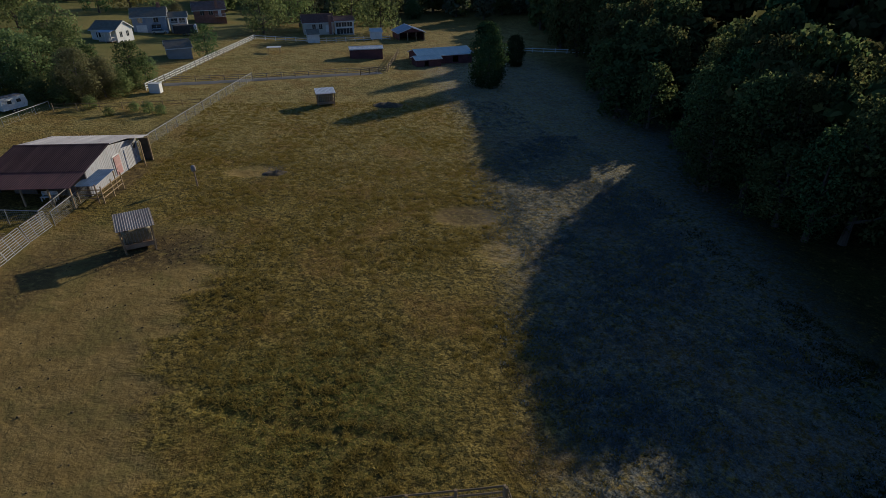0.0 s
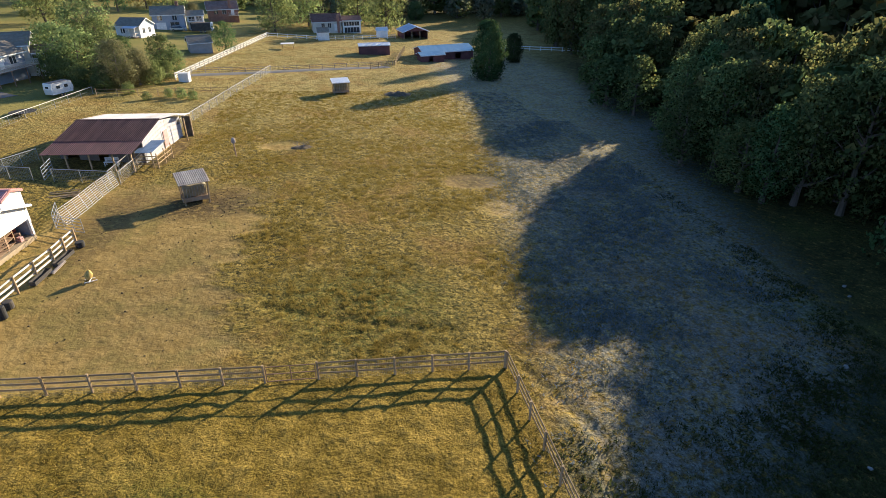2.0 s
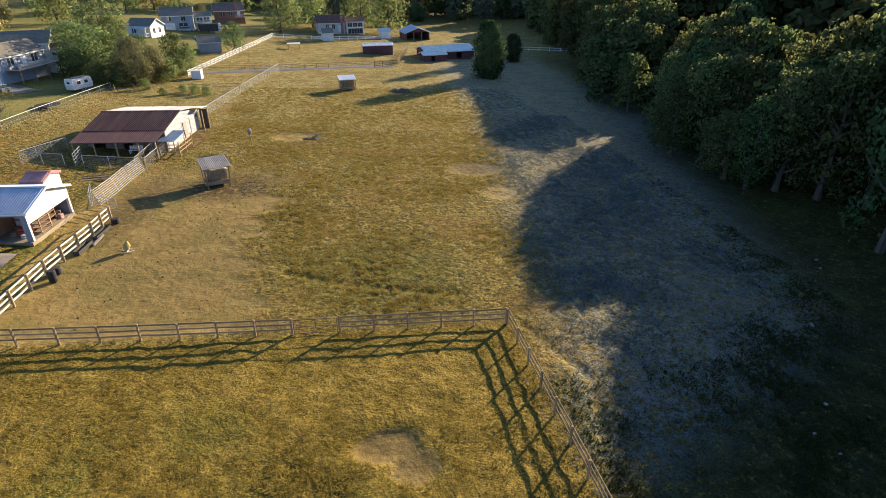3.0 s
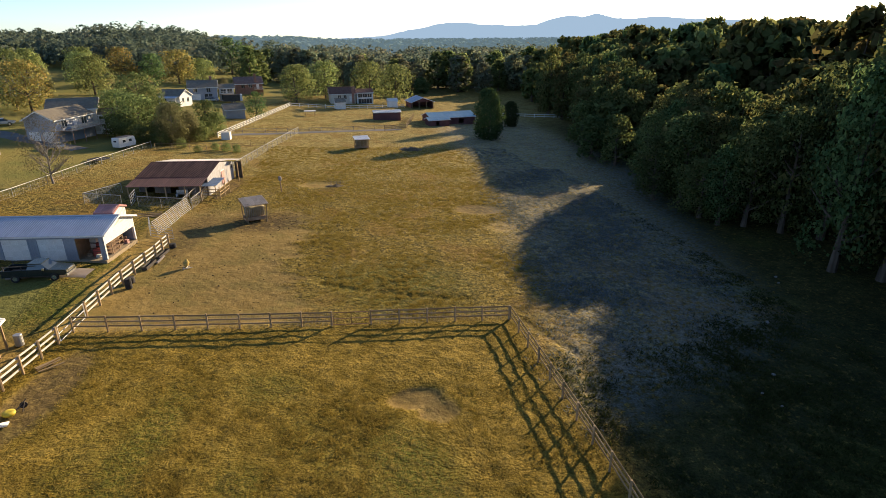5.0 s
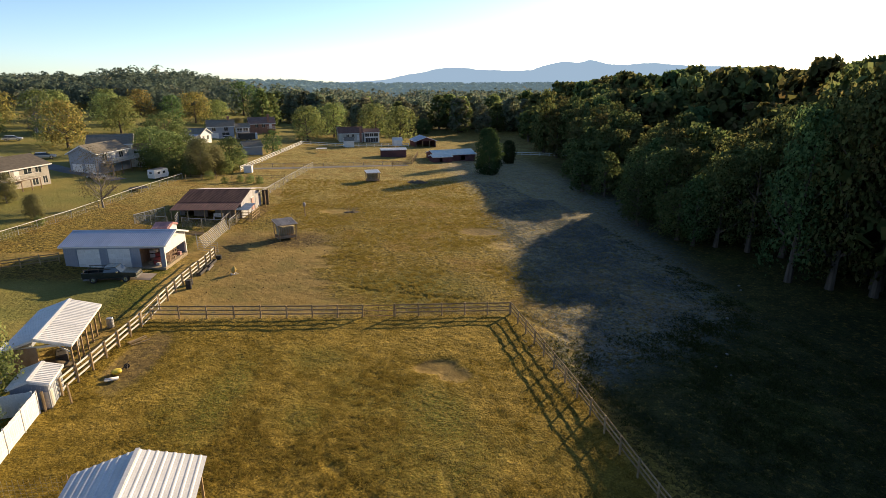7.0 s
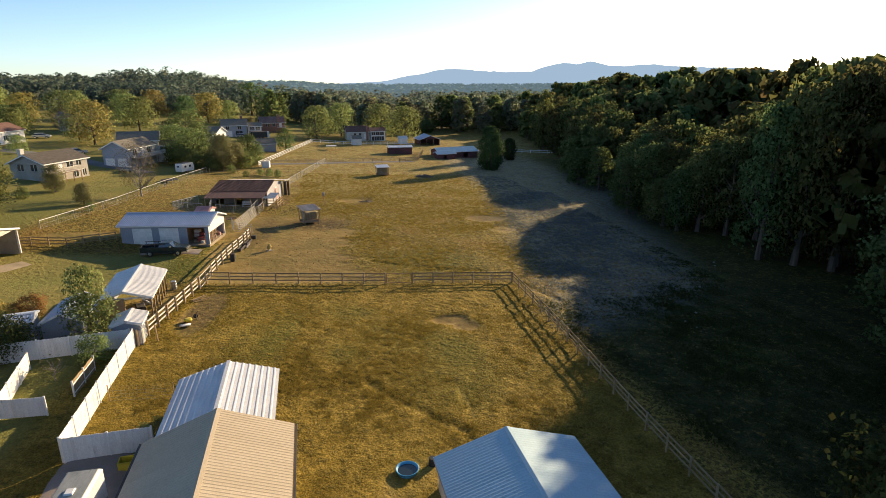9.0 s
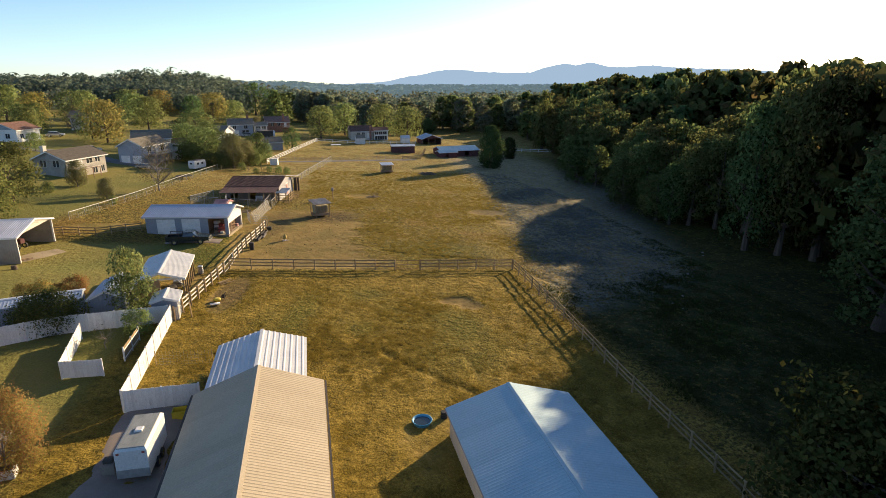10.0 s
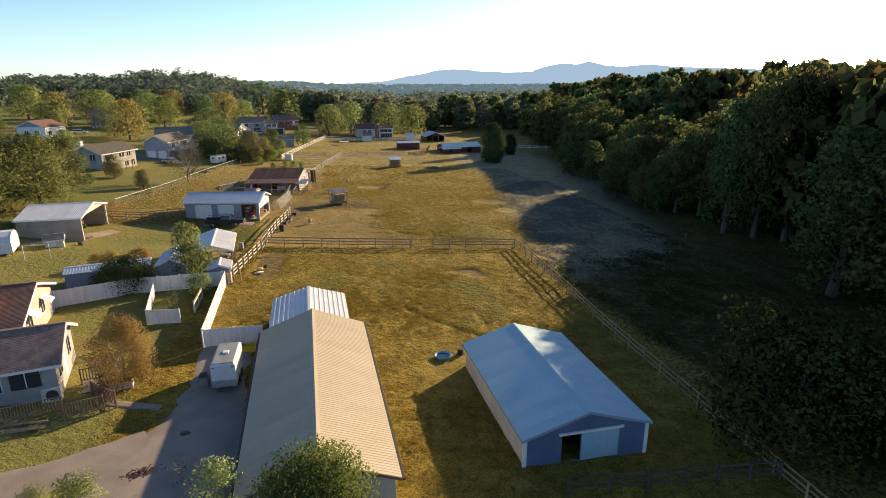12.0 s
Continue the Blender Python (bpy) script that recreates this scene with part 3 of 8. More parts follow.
f_fac = maths(nodes, links, "MULTIPLY", attribute("frost"), stepped(nodes, links, n_tuft, 0.34, 0.6))
col = mixed(nodes, links, maths(nodes, links, "MULTIPLY", f_fac, 0.36), col, (0.33, 0.385, 0.42))
g = maths(nodes, links, "MULTIPLY_ADD", stepped(nodes, links, n_fine, 0.30, 0.70), 0.85)
g.node.inputs[2].default_value = 0.5
comb = nodes.new("ShaderNodeCombineColor")
for k in range(3):
    links.new(g, comb.inputs[k])
soft = maths(nodes, links, "SUBTRACT", 1.0, maths(nodes, links, "MAXIMUM", maths(nodes, links, "MULTIPLY", attribute("bare"), 0.88), maths(nodes, links, "MULTIPLY", attribute("lawn"), 0.6)))
links.new(mixed(nodes, links, soft, col, comb.outputs[0], "MULTIPLY"), bsdf.inputs["Base Color"])
bp = nodes.new("ShaderNodeBump")
bp.inputs["Strength"].default_value, bp.inputs["Distance"].default_value = 1.0, 0.34
hgt = maths(nodes, links, "ADD", maths(nodes, links, "MULTIPLY", n_clump, 1.7), maths(nodes, links, "MULTIPLY", n_fine, 0.55))
hgt = maths(nodes, links, "MULTIPLY", hgt, soft)
links.new(hgt, bp.inputs["Height"])
links.new(bp.outputs["Normal"], bsdf.inputs["Normal"])
M_MEADOW = m
ground = piece("ground", me, M_MEADOW, None)
tagged(ground, "dry golden pasture with bare trodden soil and frost", "ground", "", "structure")


def draped(name, rows, material, label, lift=0.03, step=1.0, category="pavement"):
    """A strip laid on the land. rows: (x, y, half width) along its middle."""
    verts, faces = [], []
    for (ax, ay, aw), (bx, by, bw) in zip(rows, rows[1:]):
        n = max(1, int(math.hypot(bx - ax, by - ay) / step))
        for k in range(n + (1 if (bx, by, bw) == rows[-1] else 0)):
            t = k / n
            dx, dy = bx - ax, by - ay
            ln = math.hypot(dx, dy)
            cx, cy, hw = ax + t * dx, ay + t * dy, aw + t * (bw - aw)
            hw *= 1 + 0.05 * math.sin(cx * 1.7 + cy * 1.3)
            for j in range(7):
                o = (j / 3 - 1) * hw
                vx, vy = cx - dy / ln * o, cy + dx / ln * o
                verts.append((vx, vy, gz(vx, vy) + (lift if 0 < j < 6 else -0.08)))
    for r in range(len(verts) // 7 - 1):
        for j in range(6):
            a = r * 7 + j
            faces.append((a, a + 7, a + 8, a + 1))
    ob = piece(name, mesh_of(name, verts, faces, True), material, None)
    return tagged(ob, label, category, "", "structure")


draped("driveway", [(-28.8, -11.8, 2.2), (-28.5, -18, 2.4), (-28.3, -24, 3.2), (-29.6, -32, 5.3), (-30, -46, 6)], M_CONCRETE, "grey worn concrete driveway beside the tan barn", 0.10)
draped("driveway_spur", [(-31, -25.5, 2.0), (-36, -28.4, 1.8), (-46, -31.5, 1.8)], M_CONCRETE, "pale concrete drive curving across the lawn", 0.07)
draped("road", [(-190, 108, 3.0), (-118, 116, 3.0), (-92, 113, 3.0), (-66, 96, 2.8), (-54, 89.5, 2.4)], M_ROAD, "grey asphalt lane by the houses", 0.06)
draped("shed_apron", [(-50.0, 26.6, 1.2), (-51.6, 24.2, 1.6), (-53.6, 20.6, 1.2), (-56.5, 17.0, 1.0)], M_DIRT, "pale trodden dirt before the open shed", 0.05)
draped("garage_apron", [(-38.9, 31.2, 1.2), (-31.8, 30.6, 1.4)], M_CONCRETE, "grey concrete apron before the garage", 0.12)
draped("paddock_track", [(-32, 113.5, 1.4), (-12, 121, 1.5), (9, 126.5, 1.5)], M_ROAD, "grey gravel track crossing the far paddock", 0.05)

# ---- buildings ----
SHEETS = {}


def sheet_mesh(width, length, ribs, rise=0.03):
    """A ribbed metal sheet: width along x, length along +y, its top towards +z."""
    key = (round(width, 3), round(length, 3), ribs, rise)
    if key not in SHEETS:
        prof, pitch = [], width / ribs
        for k in range(ribs):
            a = k * pitch
            prof += [(a, 0.0), (a + pitch * 0.55, 0.0), (a + pitch * 0.66, rise), (a + pitch * 0.84, rise)]
        prof.append((width, 0.0))
        n = len(prof)
        verts = [(x, y, z + dz) for dz in (0.0, -0.02) for y in (0.0, length) for x, z in prof]
        faces = []
        for k in range(n - 1):
            faces.append((k, k + 1, n + k + 1, n + k))
            faces.append((2 * n + k, 3 * n + k, 3 * n + k + 1, 2 * n + k + 1))
            faces.append((n + k, n + k + 1, 3 * n + k + 1, 3 * n + k))
            faces.append((k + 1, k, 2 * n + k, 2 * n + k + 1))
        faces += [(0, n, 3 * n, 2 * n), (n - 1, 3 * n - 1, 4 * n - 1, 2 * n - 1)]
        SHEETS[key] = mesh_of("roof_panel", verts, faces)
    return SHEETS[key]


def slope_pose(side, x0, x1, ridge_y, ridge_z, pitch):
    """The pose of a roof slope: x along the ridge, y down the slope."""
    c, s = math.cos(pitch), math.sin(pitch)
    u = Vector((1, 0, 0)) if side > 0 else Vector((-1, 0, 0))
    v = Vector((0, side * c, -s))
    n = u.cross(v)
    o = Vector((x0 if side > 0 else x1, ridge_y, ridge_z))
    return Matrix(((u.x, v.x, n.x, o.x), (u.y, v.y, n.y, o.y), (u.z, v.z, n.z, o.z), (0, 0, 0, 1)))


def panel_roof(owner, x0, x1, ridge_y, ridge_z, run_front, run_back, drop_front, drop_back, material, width=0.92, ribs=3, cap=None, rise=0.03, lift=0.05):
    """Ribbed sheets down both slopes and a ridge cap. run: horizontal, drop: vertical."""
    for side, run, drop in ((-1, run_front, drop_front), (1, run_back, drop_back)):
        if run <= 0:
            continue
        pitch, ln = math.atan2(drop, run), math.hypot(run, drop)
        count = max(1, round((x1 - x0) / width))
        w = (x1 - x0) / count
        me = sheet_mesh(w, ln, ribs, rise)
        if not me.materials:
            me.materials.append(material)
        elif me.materials[0] != material:
            me = me.copy()
            me.materials[0] = material
        base = slope_pose(side, x0, x1, ridge_y, ridge_z + lift, pitch)
        for k in range(count):
            piece("roof_panel", me, material, owner, base @ Matrix.Translation((k * w, 0.02, 0.0)))
    if cap:
        bm = bmesh.new()
        for side, run, drop in ((-1, run_front, drop_front), (1, run_back, drop_back)):
            if run <= 0:
                continue
            k = 0.22 / math.hypot(run, drop)
            y1, z1 = ridge_y + side * run * k, ridge_z + lift + rise - drop * k
            z0 = ridge_z + lift + rise
            hexa(bm, [(x, y, z + dz) for x in (x0 - 0.01, x1 + 0.01) for y, z in ((ridge_y, z0), (y1, z1)) for dz in (0.004, 0.022)])
        part("ridge_cap", bm, cap, owner)


def rib_cuts(length, ribs):
    out, x = [], ribs / 2
    while ribs and x < length - 0.03:
        out += [x - 0.02, x + 0.02]
        x += ribs
    return out


def on_rib(x, ribs):
    return bool(ribs) and abs((x / ribs) % 1 - 0.5) * ribs < 0.021


def wall_grid(bm, length, height, holes, thick=0.12, ribs=0.0, depth=0.018):
    """A wall in its own plane: x from 0, y from 0 inwards, with rectangular openings (x0, x1, z0, z1) and upright ribs."""
    cuts = sorted({0.0, length, *(h[0] for h in holes), *(h[1] for h in holes), *rib_cuts(length, ribs)})
    for a, b in zip(cuts, cuts[1:]):
        if b - a < 1e-3:
            continue
        y0 = -depth if on_rib((a + b) / 2, ribs) else 0.0
        spans, z = sorted((h[2], h[3]) for h in holes if h[0] <= a + 1e-4 and h[1] >= b - 1e-4), -0.6
        for lo, hi in spans:
            if lo > z + 1e-3:
                box(bm, a, b, y0, thick, z, lo)
            z = hi
        if z < height - 1e-3:
            box(bm, a, b, y0, thick, z, height)
    bmesh.ops.remove_doubles(bm, verts=bm.verts[:], dist=1e-4)


def gable_end(bm, w, z0, rise, thick=0.12, peak=0.5, ribs=0.0):
    """The triangle over an end wall: x from 0 to w, peak at that share of it."""
    cuts = sorted({0.0, w, w * peak, *rib_cuts(w, ribs)})
    for a, b in zip(cuts, cuts[1:]):
        if b - a < 1e-3:
            continue
        y0 = -0.018 if on_rib((a + b) / 2, ribs) else 0.0
        ta, tb = (rise * (x / (w * peak) if x <= w * peak else (w - x) / (w * (1 - peak))) + 0.001 for x in (a, b))
        hexa(bm, [(x, y, z) for x, t in ((a, ta), (b, tb)) for y in (y0, thick) for z in (z0, z0 + t)])
    bmesh.ops.remove_doubles(bm, verts=bm.verts[:], dist=1.5e-4)


def wall_pose(which, L, W):
    """front: y = 0, right: x = L, back: y = W, left: x = 0, seen from outside."""
    return {"front": pose(0, 0, 0), "right": pose(L, 0, 0, 0, 0, 90), "back": pose(L, W, 0, 0, 0, 180), "left": pose(0, W, 0, 0, 0, -90)}[which]


def walls(owner, L, W, h, rise, material, holes=None, skip=(), ribs=0.3, gables=True, gable_material=None, thick=0.12, only_gable=(), peak=0.5):
    holes = holes or {}
    for which in ("front", "right", "back", "left"):
        ln = L if which in ("front", "back") else W
        inset = 0.0 if which in ("front", "back") else thick + 0.002
        m = wall_pose(which, L, W) @ Matrix.Translation((inset, 0, 0))
        if which not in skip and which not in only_gable:
            bm = bmesh.new()
            wall_grid(bm, ln - 2 * inset, h, [(a - inset, b - inset, c, d) for a, b, c, d in holes.get(which, [])], thick, ribs)
            if gables and which in ("right", "left") and not gable_material:
                bm2 = bm
                gable_end(bm2, ln - 2 * inset, h, rise, thick, peak if which == "right" else 1 - peak, ribs)
            part("wall", bm, material, owner, m=m)
        if gables and which in ("right", "left") and (gable_material or which in only_gable):
            bm = bmesh.new()
            gable_end(bm, ln - 2 * inset, h + 0.002, rise, thick, peak if which == "right" else 1 - peak, ribs)
            part("gable", bm, gable_material or material, owner, m=m)


def window(owner, m, w, h, bars=1, trim=None, glass=None):
    """A window set in a wall: m is its lower left corner in the wall's plane."""
    bm = bmesh.new()
    t = 0.08
    for a, b, c, d in ((-t, w + t, -t, 0), (-t, w + t, h, h + t), (-t, 0, 0, h), (w, w + t, 0, h)):
        box(bm, a, b, -0.04, 0.05, c, d)
    for k in range(1, bars + 1):
        x = w * k / (bars + 1)
        box(bm, x - 0.03, x + 0.03, -0.03, 0.04, 0, h)
    fr = part("window", bm, trim or M_WHITE, owner, m=m)
    bm = bmesh.new()
    box(bm, 0.0, w, 0.015, 0.03, 0.0, h)
    part("pane", bm, glass or M_GLASS, fr)
    return fr


def door(owner, m, w, h, material, panels=0, name="door", label=""):
    bm = bmesh.new()
    box(bm, 0, w, -0.03, 0.03, 0, h)
    leaf = part(name, bm, material, owner, label, m=m)
    n = max(1, int(w / 0.7))
    for k in range(panels):
        for a in range(n):
            bm = bmesh.new()
            box(bm, w * (a + 0.12) / n, w * (a + 0.88) / n, -0.048, -0.03, h * (k + 0.12) / panels, h * (k + 0.88) / panels)
            part("panel", bm, material, leaf)
    return leaf


def eave_trim(owner, x0, x1, y0, y1, z_front, z_back, ridge_y, ridge_z, material, size=0.16):
    """Boards along the eaves and the slanting ends of a roof."""
    for y, z in ((y0, z_front), (y1, z_back)):
        bm = bmesh.new()
        s = -1 if y == y0 else 1
        box(bm, x0, x1, min(y, y + s * 0.03), max(y, y + s * 0.03), z - size + 0.03, z + 0.03)
        part("fascia", bm, material, owner)
    for x in (x0, x1):
        s = -1 if x == x0 else 1
        for y, z in ((y0, z_front), (y1, z_back)):
            bm = bmesh.new()
            beam(bm, (x + s * 0.015, y, z - size / 2 + 0.03), (x + s * 0.015, ridge_y, ridge_z - size / 2 + 0.03), 0.03, size)
            part("rake_board", bm, material, owner)


def posts(owner, spots, h, material, size=0.12, sink=0.5, name="post"):
    for x, y in spots:
        bm = bmesh.new()
        box(bm, x - size / 2, x + size / 2, y - size / 2, y + size / 2, -sink, h)
        part(name, bm, material, owner)


def roofed(owner, L, W, h, rise, material, over=0.35, end=0.35, cap=None, width=0.92, ribs=3, trim=None, rib_rise=0.03):
    k = (W / 2 + over) / (W / 2)
    panel_roof(owner, -end, L + end, W / 2, h + rise, W / 2 + over, W / 2 + over, rise * k, rise * k, material, width, ribs, cap or material, rib_rise)
    if trim:
        z = h + rise - rise * k
        eave_trim(owner, -end, L + end, -over, W + over, z, z, W / 2, h + rise, trim)


# the long tan barn
tb = thing("barn", pose(-16.95, -33.1, -0.45, 0, 0, 92.4), "long barn with tan ribbed metal roof and brown trim", "barn")
L, W, h, rise = 19.6, 7.7, 2.95, 1.5
walls(tb, L, W, h, rise, M_CREAM, {"left": [(3.2, 5.0, 0.0, 2.4)], "front": [(4, 5.2, 1.0, 1.9), (12, 13.2, 1.0, 1.9)]})
roofed(tb, L, W, h, rise, M_TAN, 0.3, 0.3, M_TAN, 0.92, 4, M_DECK, 0.014)
for x in (4.0, 12.0):
    window(tb, wall_pose("front", L, W) @ pose(x, 0.02, 1.0), 1.2, 0.9, 1)
door(tb, wall_pose("left", L, W) @ pose(3.2, 0.05, 0), 1.8, 2.4, M_WHITE, 2, "door", "white plank door")
for y, z in ((-0.42, 2.83), (W + 0.42, 2.83)):
    bm = bmesh.new()
    box(bm, -0.3, L + 0.3, y - 0.06, y + 0.06, z - 0.1, z)
    part("gutter", bm, M_DARK, tb)

# the lean-to shed at its far end
lean = thing("metal_shed", pose(-18.9, -13.0, -0.45, 0, 0, 92.4), "low shed with galvanised ribbed roof against the tan barn", "shed")
L, W, h, rise = 6.6, 6.0, 3.0, 0.9
lean_run, lean_drop = W / 2 + 0.3, rise * (W / 2 + 0.3) / (W / 2)
lean_len = math.hypot(lean_run, lean_drop)
lean_me = sheet_mesh(lean_len / 4, L + 0.3, 2, 0.04).copy()
for side in (-1, 1):
    for k in range(4):
        base = slope_pose(side, -0.15, L + 0.15, W / 2, h + rise + 0.05, math.atan2(lean_drop, lean_run))
        piece("roof_panel", lean_me, M_ZINC, lean, base @ Matrix.Translation((0, lean_len - k * lean_len / 4, 0)) @ pose(0, 0, 0, 0, 0, -90))
bm = bmesh.new()
beam(bm, (-0.16, W / 2, h + rise + 0.1), (L + 0.16, W / 2, h + rise + 0.1), 0.22, 0.05)
part("ridge_cap", bm, M_ZINC, lean)
posts(lean, [(L - 0.1, 0.1), (L - 0.1, W / 2), (L - 0.1, W - 0.1), (L / 2, 0.1), (L / 2, W - 0.1)], h + 0.05, M_POST)
bm = bmesh.new()
wall_grid(bm, 6.6, 2.6, [], 0.1, 0.3)
part("wall", bm, M_OLD_WALL, lean, m=wall_pose("back", 6.6, 6.0))
bm = bmesh.new()
for p, q in (((0, 0.1, 2.95), (L, 0.1, 2.95)), ((0, W - 0.1, 2.95), (L, W - 0.1, 2.95)), ((L - 0.1, 0, 2.95), (L - 0.1, W, 2.95))):
    beam(bm, p, q, 0.08, 0.2)
part("beam", bm, M_WOOD, lean)

# the blue barn
blue = thing("pole_barn", pose(-0.42, -29.35, -0.95, 0, 0, 92.6), "blue pole barn with white-blue ribbed metal roof", "barn")
L, W, h, rise = 13.3, 8.3, 2.15, 1.28
walls(blue, L, W, h, rise, M_BLUE_WALL, {"left": [(2.45, 3.75, 0.0, 1.95), (3.8, 6.2, 0.0, 1.95)]}, ribs=0.3)
roofed(blue, L, W, h, rise, M_BLUE_ROOF, 0.25, 0.2, M_BLUE_ROOF, 0.92, 4, M_GREY_WALL, 0.005)
mw = wall_pose("left", L, W)
door(blue, mw @ pose(3.75, -0.06, 0.0), 2.55, 2.0, M_BLUE_ROOF, 1, "sliding_door", "pale blue sliding metal door")
bm = bmesh.new()
for k in range(11):
    box(bm, 3.82 + k * 0.235, 3.87 + k * 0.235, -0.12, -0.088, 0.05, 1.95)
part("door_ribs", bm, M_BLUE_ROOF, blue, m=mw)
bm = bmesh.new()
box(bm, 2.2, 6.6, -0.14, -0.02, 1.98, 2.12)
part("door_track", bm, M_WHITE, blue, m=mw)
for x in (0.0, W):
    bm = bmesh.new()
    box(bm, x - 0.12, x + 0.12, -0.06, 0.1, -0.4, 2.1)
    part("corner_trim", bm, M_WHITE, blue, m=mw)
bm = bmesh.new()
box(bm, 0.3, L - 0.3, -0.2, -0.1, 2.0, 2.1)
part("gutter", bm, M_DARK, blue, m=wall_pose("back", L, W))
bm = bmesh.new()
wall_grid(bm, L - 0.2, 1.9, [], 0.02, 0.3)
part("white_siding", bm, M_CREAM, blue, m=wall_pose("back", L, W) @ Matrix.Translation((0.1, -0.025, 0)))

# the garage
garage = thing("garage", pose(-42.5, 35.05, 1.15, 0, 0, -8.2), "blue-grey garage with ribbed metal roof and open end bay", "garage")
L, W, h, rise = 11.4, 6.3, 2.75, 0.95
walls(garage, L, W, h, rise, M_GREY_WALL, {"front": [(1.5, 4.05, 0, 2.3), (4.95, 7.5, 0, 2.3), (8.6, 10.9, 0, 2.3)]}, only_gable=("right",), ribs=0.25, gable_material=M_WHITE)
roofed(garage, L, W, h, rise, M_GALV_BLUE, 0.3, 0.35, M_GALV_BLUE, 0.92, 4, M_WHITE)
for x in (1.5, 4.95):
    door(garage, pose(x, 0.06, 0), 2.55, 2.3, M_WHITE, 4, "garage_door", "white panelled garage door")
    bm = bmesh.new()
    for a, b, c, d in ((x - 0.12, x, 0, 2.3), (x + 2.55, x + 2.67, 0, 2.3), (x - 0.12, x + 2.67, 2.3, 2.42)):
        box(bm, a, b, -0.05, 0.0, c, d)
    part("door_trim", bm, M_GREY_WALL, garage)
posts(garage, [(L - 0.1, 0.12), (L - 0.1, W - 0.12)], h, M_WHITE, 0.22)
bm = bmesh.new()
box(bm, 0.02, L + 0.05, -0.25, W - 0.02, -0.7, 0.02)
part("slab", bm, M_DIRT, garage)
bm = bmesh.new()
wall_grid(bm, W - 0.3, h, [], 0.1)
part("partition", bm, M_WOOD, garage, m=pose(8.0, 0.15, 0, 0, 0, 90))
# the little red roof behind it
bm = bmesh.new()
wall_grid(bm, W, 0.6, [], 0.1, 0.0)
part("gable_header", bm, M_WHITE, garage, "white boarded header over the open bay", pose(L - 0.004, 0, h - 0.6, 0, 0, 90))
lean2 = thing("lean_to", garage.matrix_basis @ pose(7.3, 6.75, 0), "small lean-to with red metal roof behind the garage", "shed")
walls(lean2, 1.9, 2.6, 3.0, 0.42, M_WHITE, {}, ribs=0.3)
roofed(lean2, 1.9, 2.6, 3.0, 0.42, M_RED_ROOF, 0.2, 0.12, M_RED_ROOF, 0.8, 4, M_RED_ROOF)

# the old barn: a long rusted slope over a porch, a pale flatter slope behind
old = thing("old_barn", pose(-35.45, 66.5, 0.75, 0, 0, -8.5), "old barn with rusted dark red metal roof", "barn")
L, FRONT, BACK, RIDGE = 10.0, -5.5, 6.4, 3.6
bm = bmesh.new()
wall_grid(bm, L - 0.2, 2.45, [(0.8, 2.2, 0, 1.95), (4.4, 5.6, 0, 1.95)], 0.12, 0.32)
part("wall", bm, M_OLD_WALL, old, m=pose(0.1, FRONT, 0))
for nm, x in (("right", L - 0.1), ("left", 0.22)):
    bm = bmesh.new()
    wall_grid(bm, BACK - FRONT - 0.3, 2.4, [(5.6, 6.9, 0, 2.0)] if nm == "right" else [], 0.12, 0.32)
    gable_end(bm, BACK - FRONT - 0.3, 2.4, 1.1, 0.12, 0.46, 0.32)
    part("wall", bm, M_BARN_CREAM, old, m=pose(x, FRONT, 0, 0, 0, 90))
bm = bmesh.new()
wall_grid(bm, L - 0.2, 2.4, [], 0.12, 0.32)
part("wall", bm, M_OLD_WALL, old, m=pose(L - 0.1, BACK - 0.3, 0, 0, 0, 180))
panel_roof(old, -0.1, L + 0.1, 0.0, RIDGE, 5.6, 0, 1.08, 0, M_RUST, 0.7, 3, M_RUST, 0.055)
panel_roof(old, -0.1, L + 0.1, 0.0, RIDGE, 0, 6.5, 0, 0.95, M_OLD_TIN, 0.8, 3, None, 0.03)
lean_me = sheet_mesh(0.72, 3.45, 3, 0.035).copy()
for k in range(14):
    piece("roof_panel", lean_me, M_RUST_RED, old, slope_pose(-1, -0.1, 10.1, -5.45, 2.56, 0.155) @ Matrix.Translation((k * 0.7285, 0, 0)))
posts(old, [(x, -8.6) for x in (0.1, 2.6, 5.2, 7.8, 9.9)], 1.98, M_POST, 0.14)
door(old, pose(L + 0.02, FRONT + 5.6, 0, 0, 0, 90), 1.3, 2.0, M_FADED_RED, 2, "door", "faded red stable door with white trim")
bm = bmesh.new()
for a, c in ((5.4, 5.6), (6.9, 7.1)):
    box(bm, a, c, -0.02, 0.02, 0, 2.15)
box(bm, 5.4, 7.1, -0.02, 0.02, 2.0, 2.15)
part("door_trim", bm, M_WHITE, old, m=pose(L - 0.06, FRONT, 0, 0, 0, 90))
bm = bmesh.new()
box(bm, 10.6, 11.0, -0.02, 0.02, 1.5, 2.1)
part("shutter", bm, M_DARK, old, m=pose(L - 0.06, FRONT, 0, 0, 0, 90))
# the open stall at its back corner
ext_me = sheet_mesh(0.62, 2.5, 3, 0.03).copy()
ext_me.materials.append(M_OLD_TIN)
for k in range(2):
    piece("roof_panel", ext_me, M_OLD_TIN, old, slope_pose(1, L + 0.1, L + 1.34, 4.1, 3.02, 0.145) @ Matrix.Translation((k * 0.62, 0, 0)))
# Back sheet coloured dark to give the stall's opening its shade.
bm = bmesh.new()
wall_grid(bm, 1.1, 2.3, [], 0.1, 0.3)
part("stall_wall", bm, M_DARK, old, "back of the open stall, coloured dark for its shade", pose(L + 1.2, 6.5, 0, 0, 0, 180))
posts(old, [(L + 1.2, 4.3), (L + 1.2, 6.4)], 2.55, M_POST, 0.12)
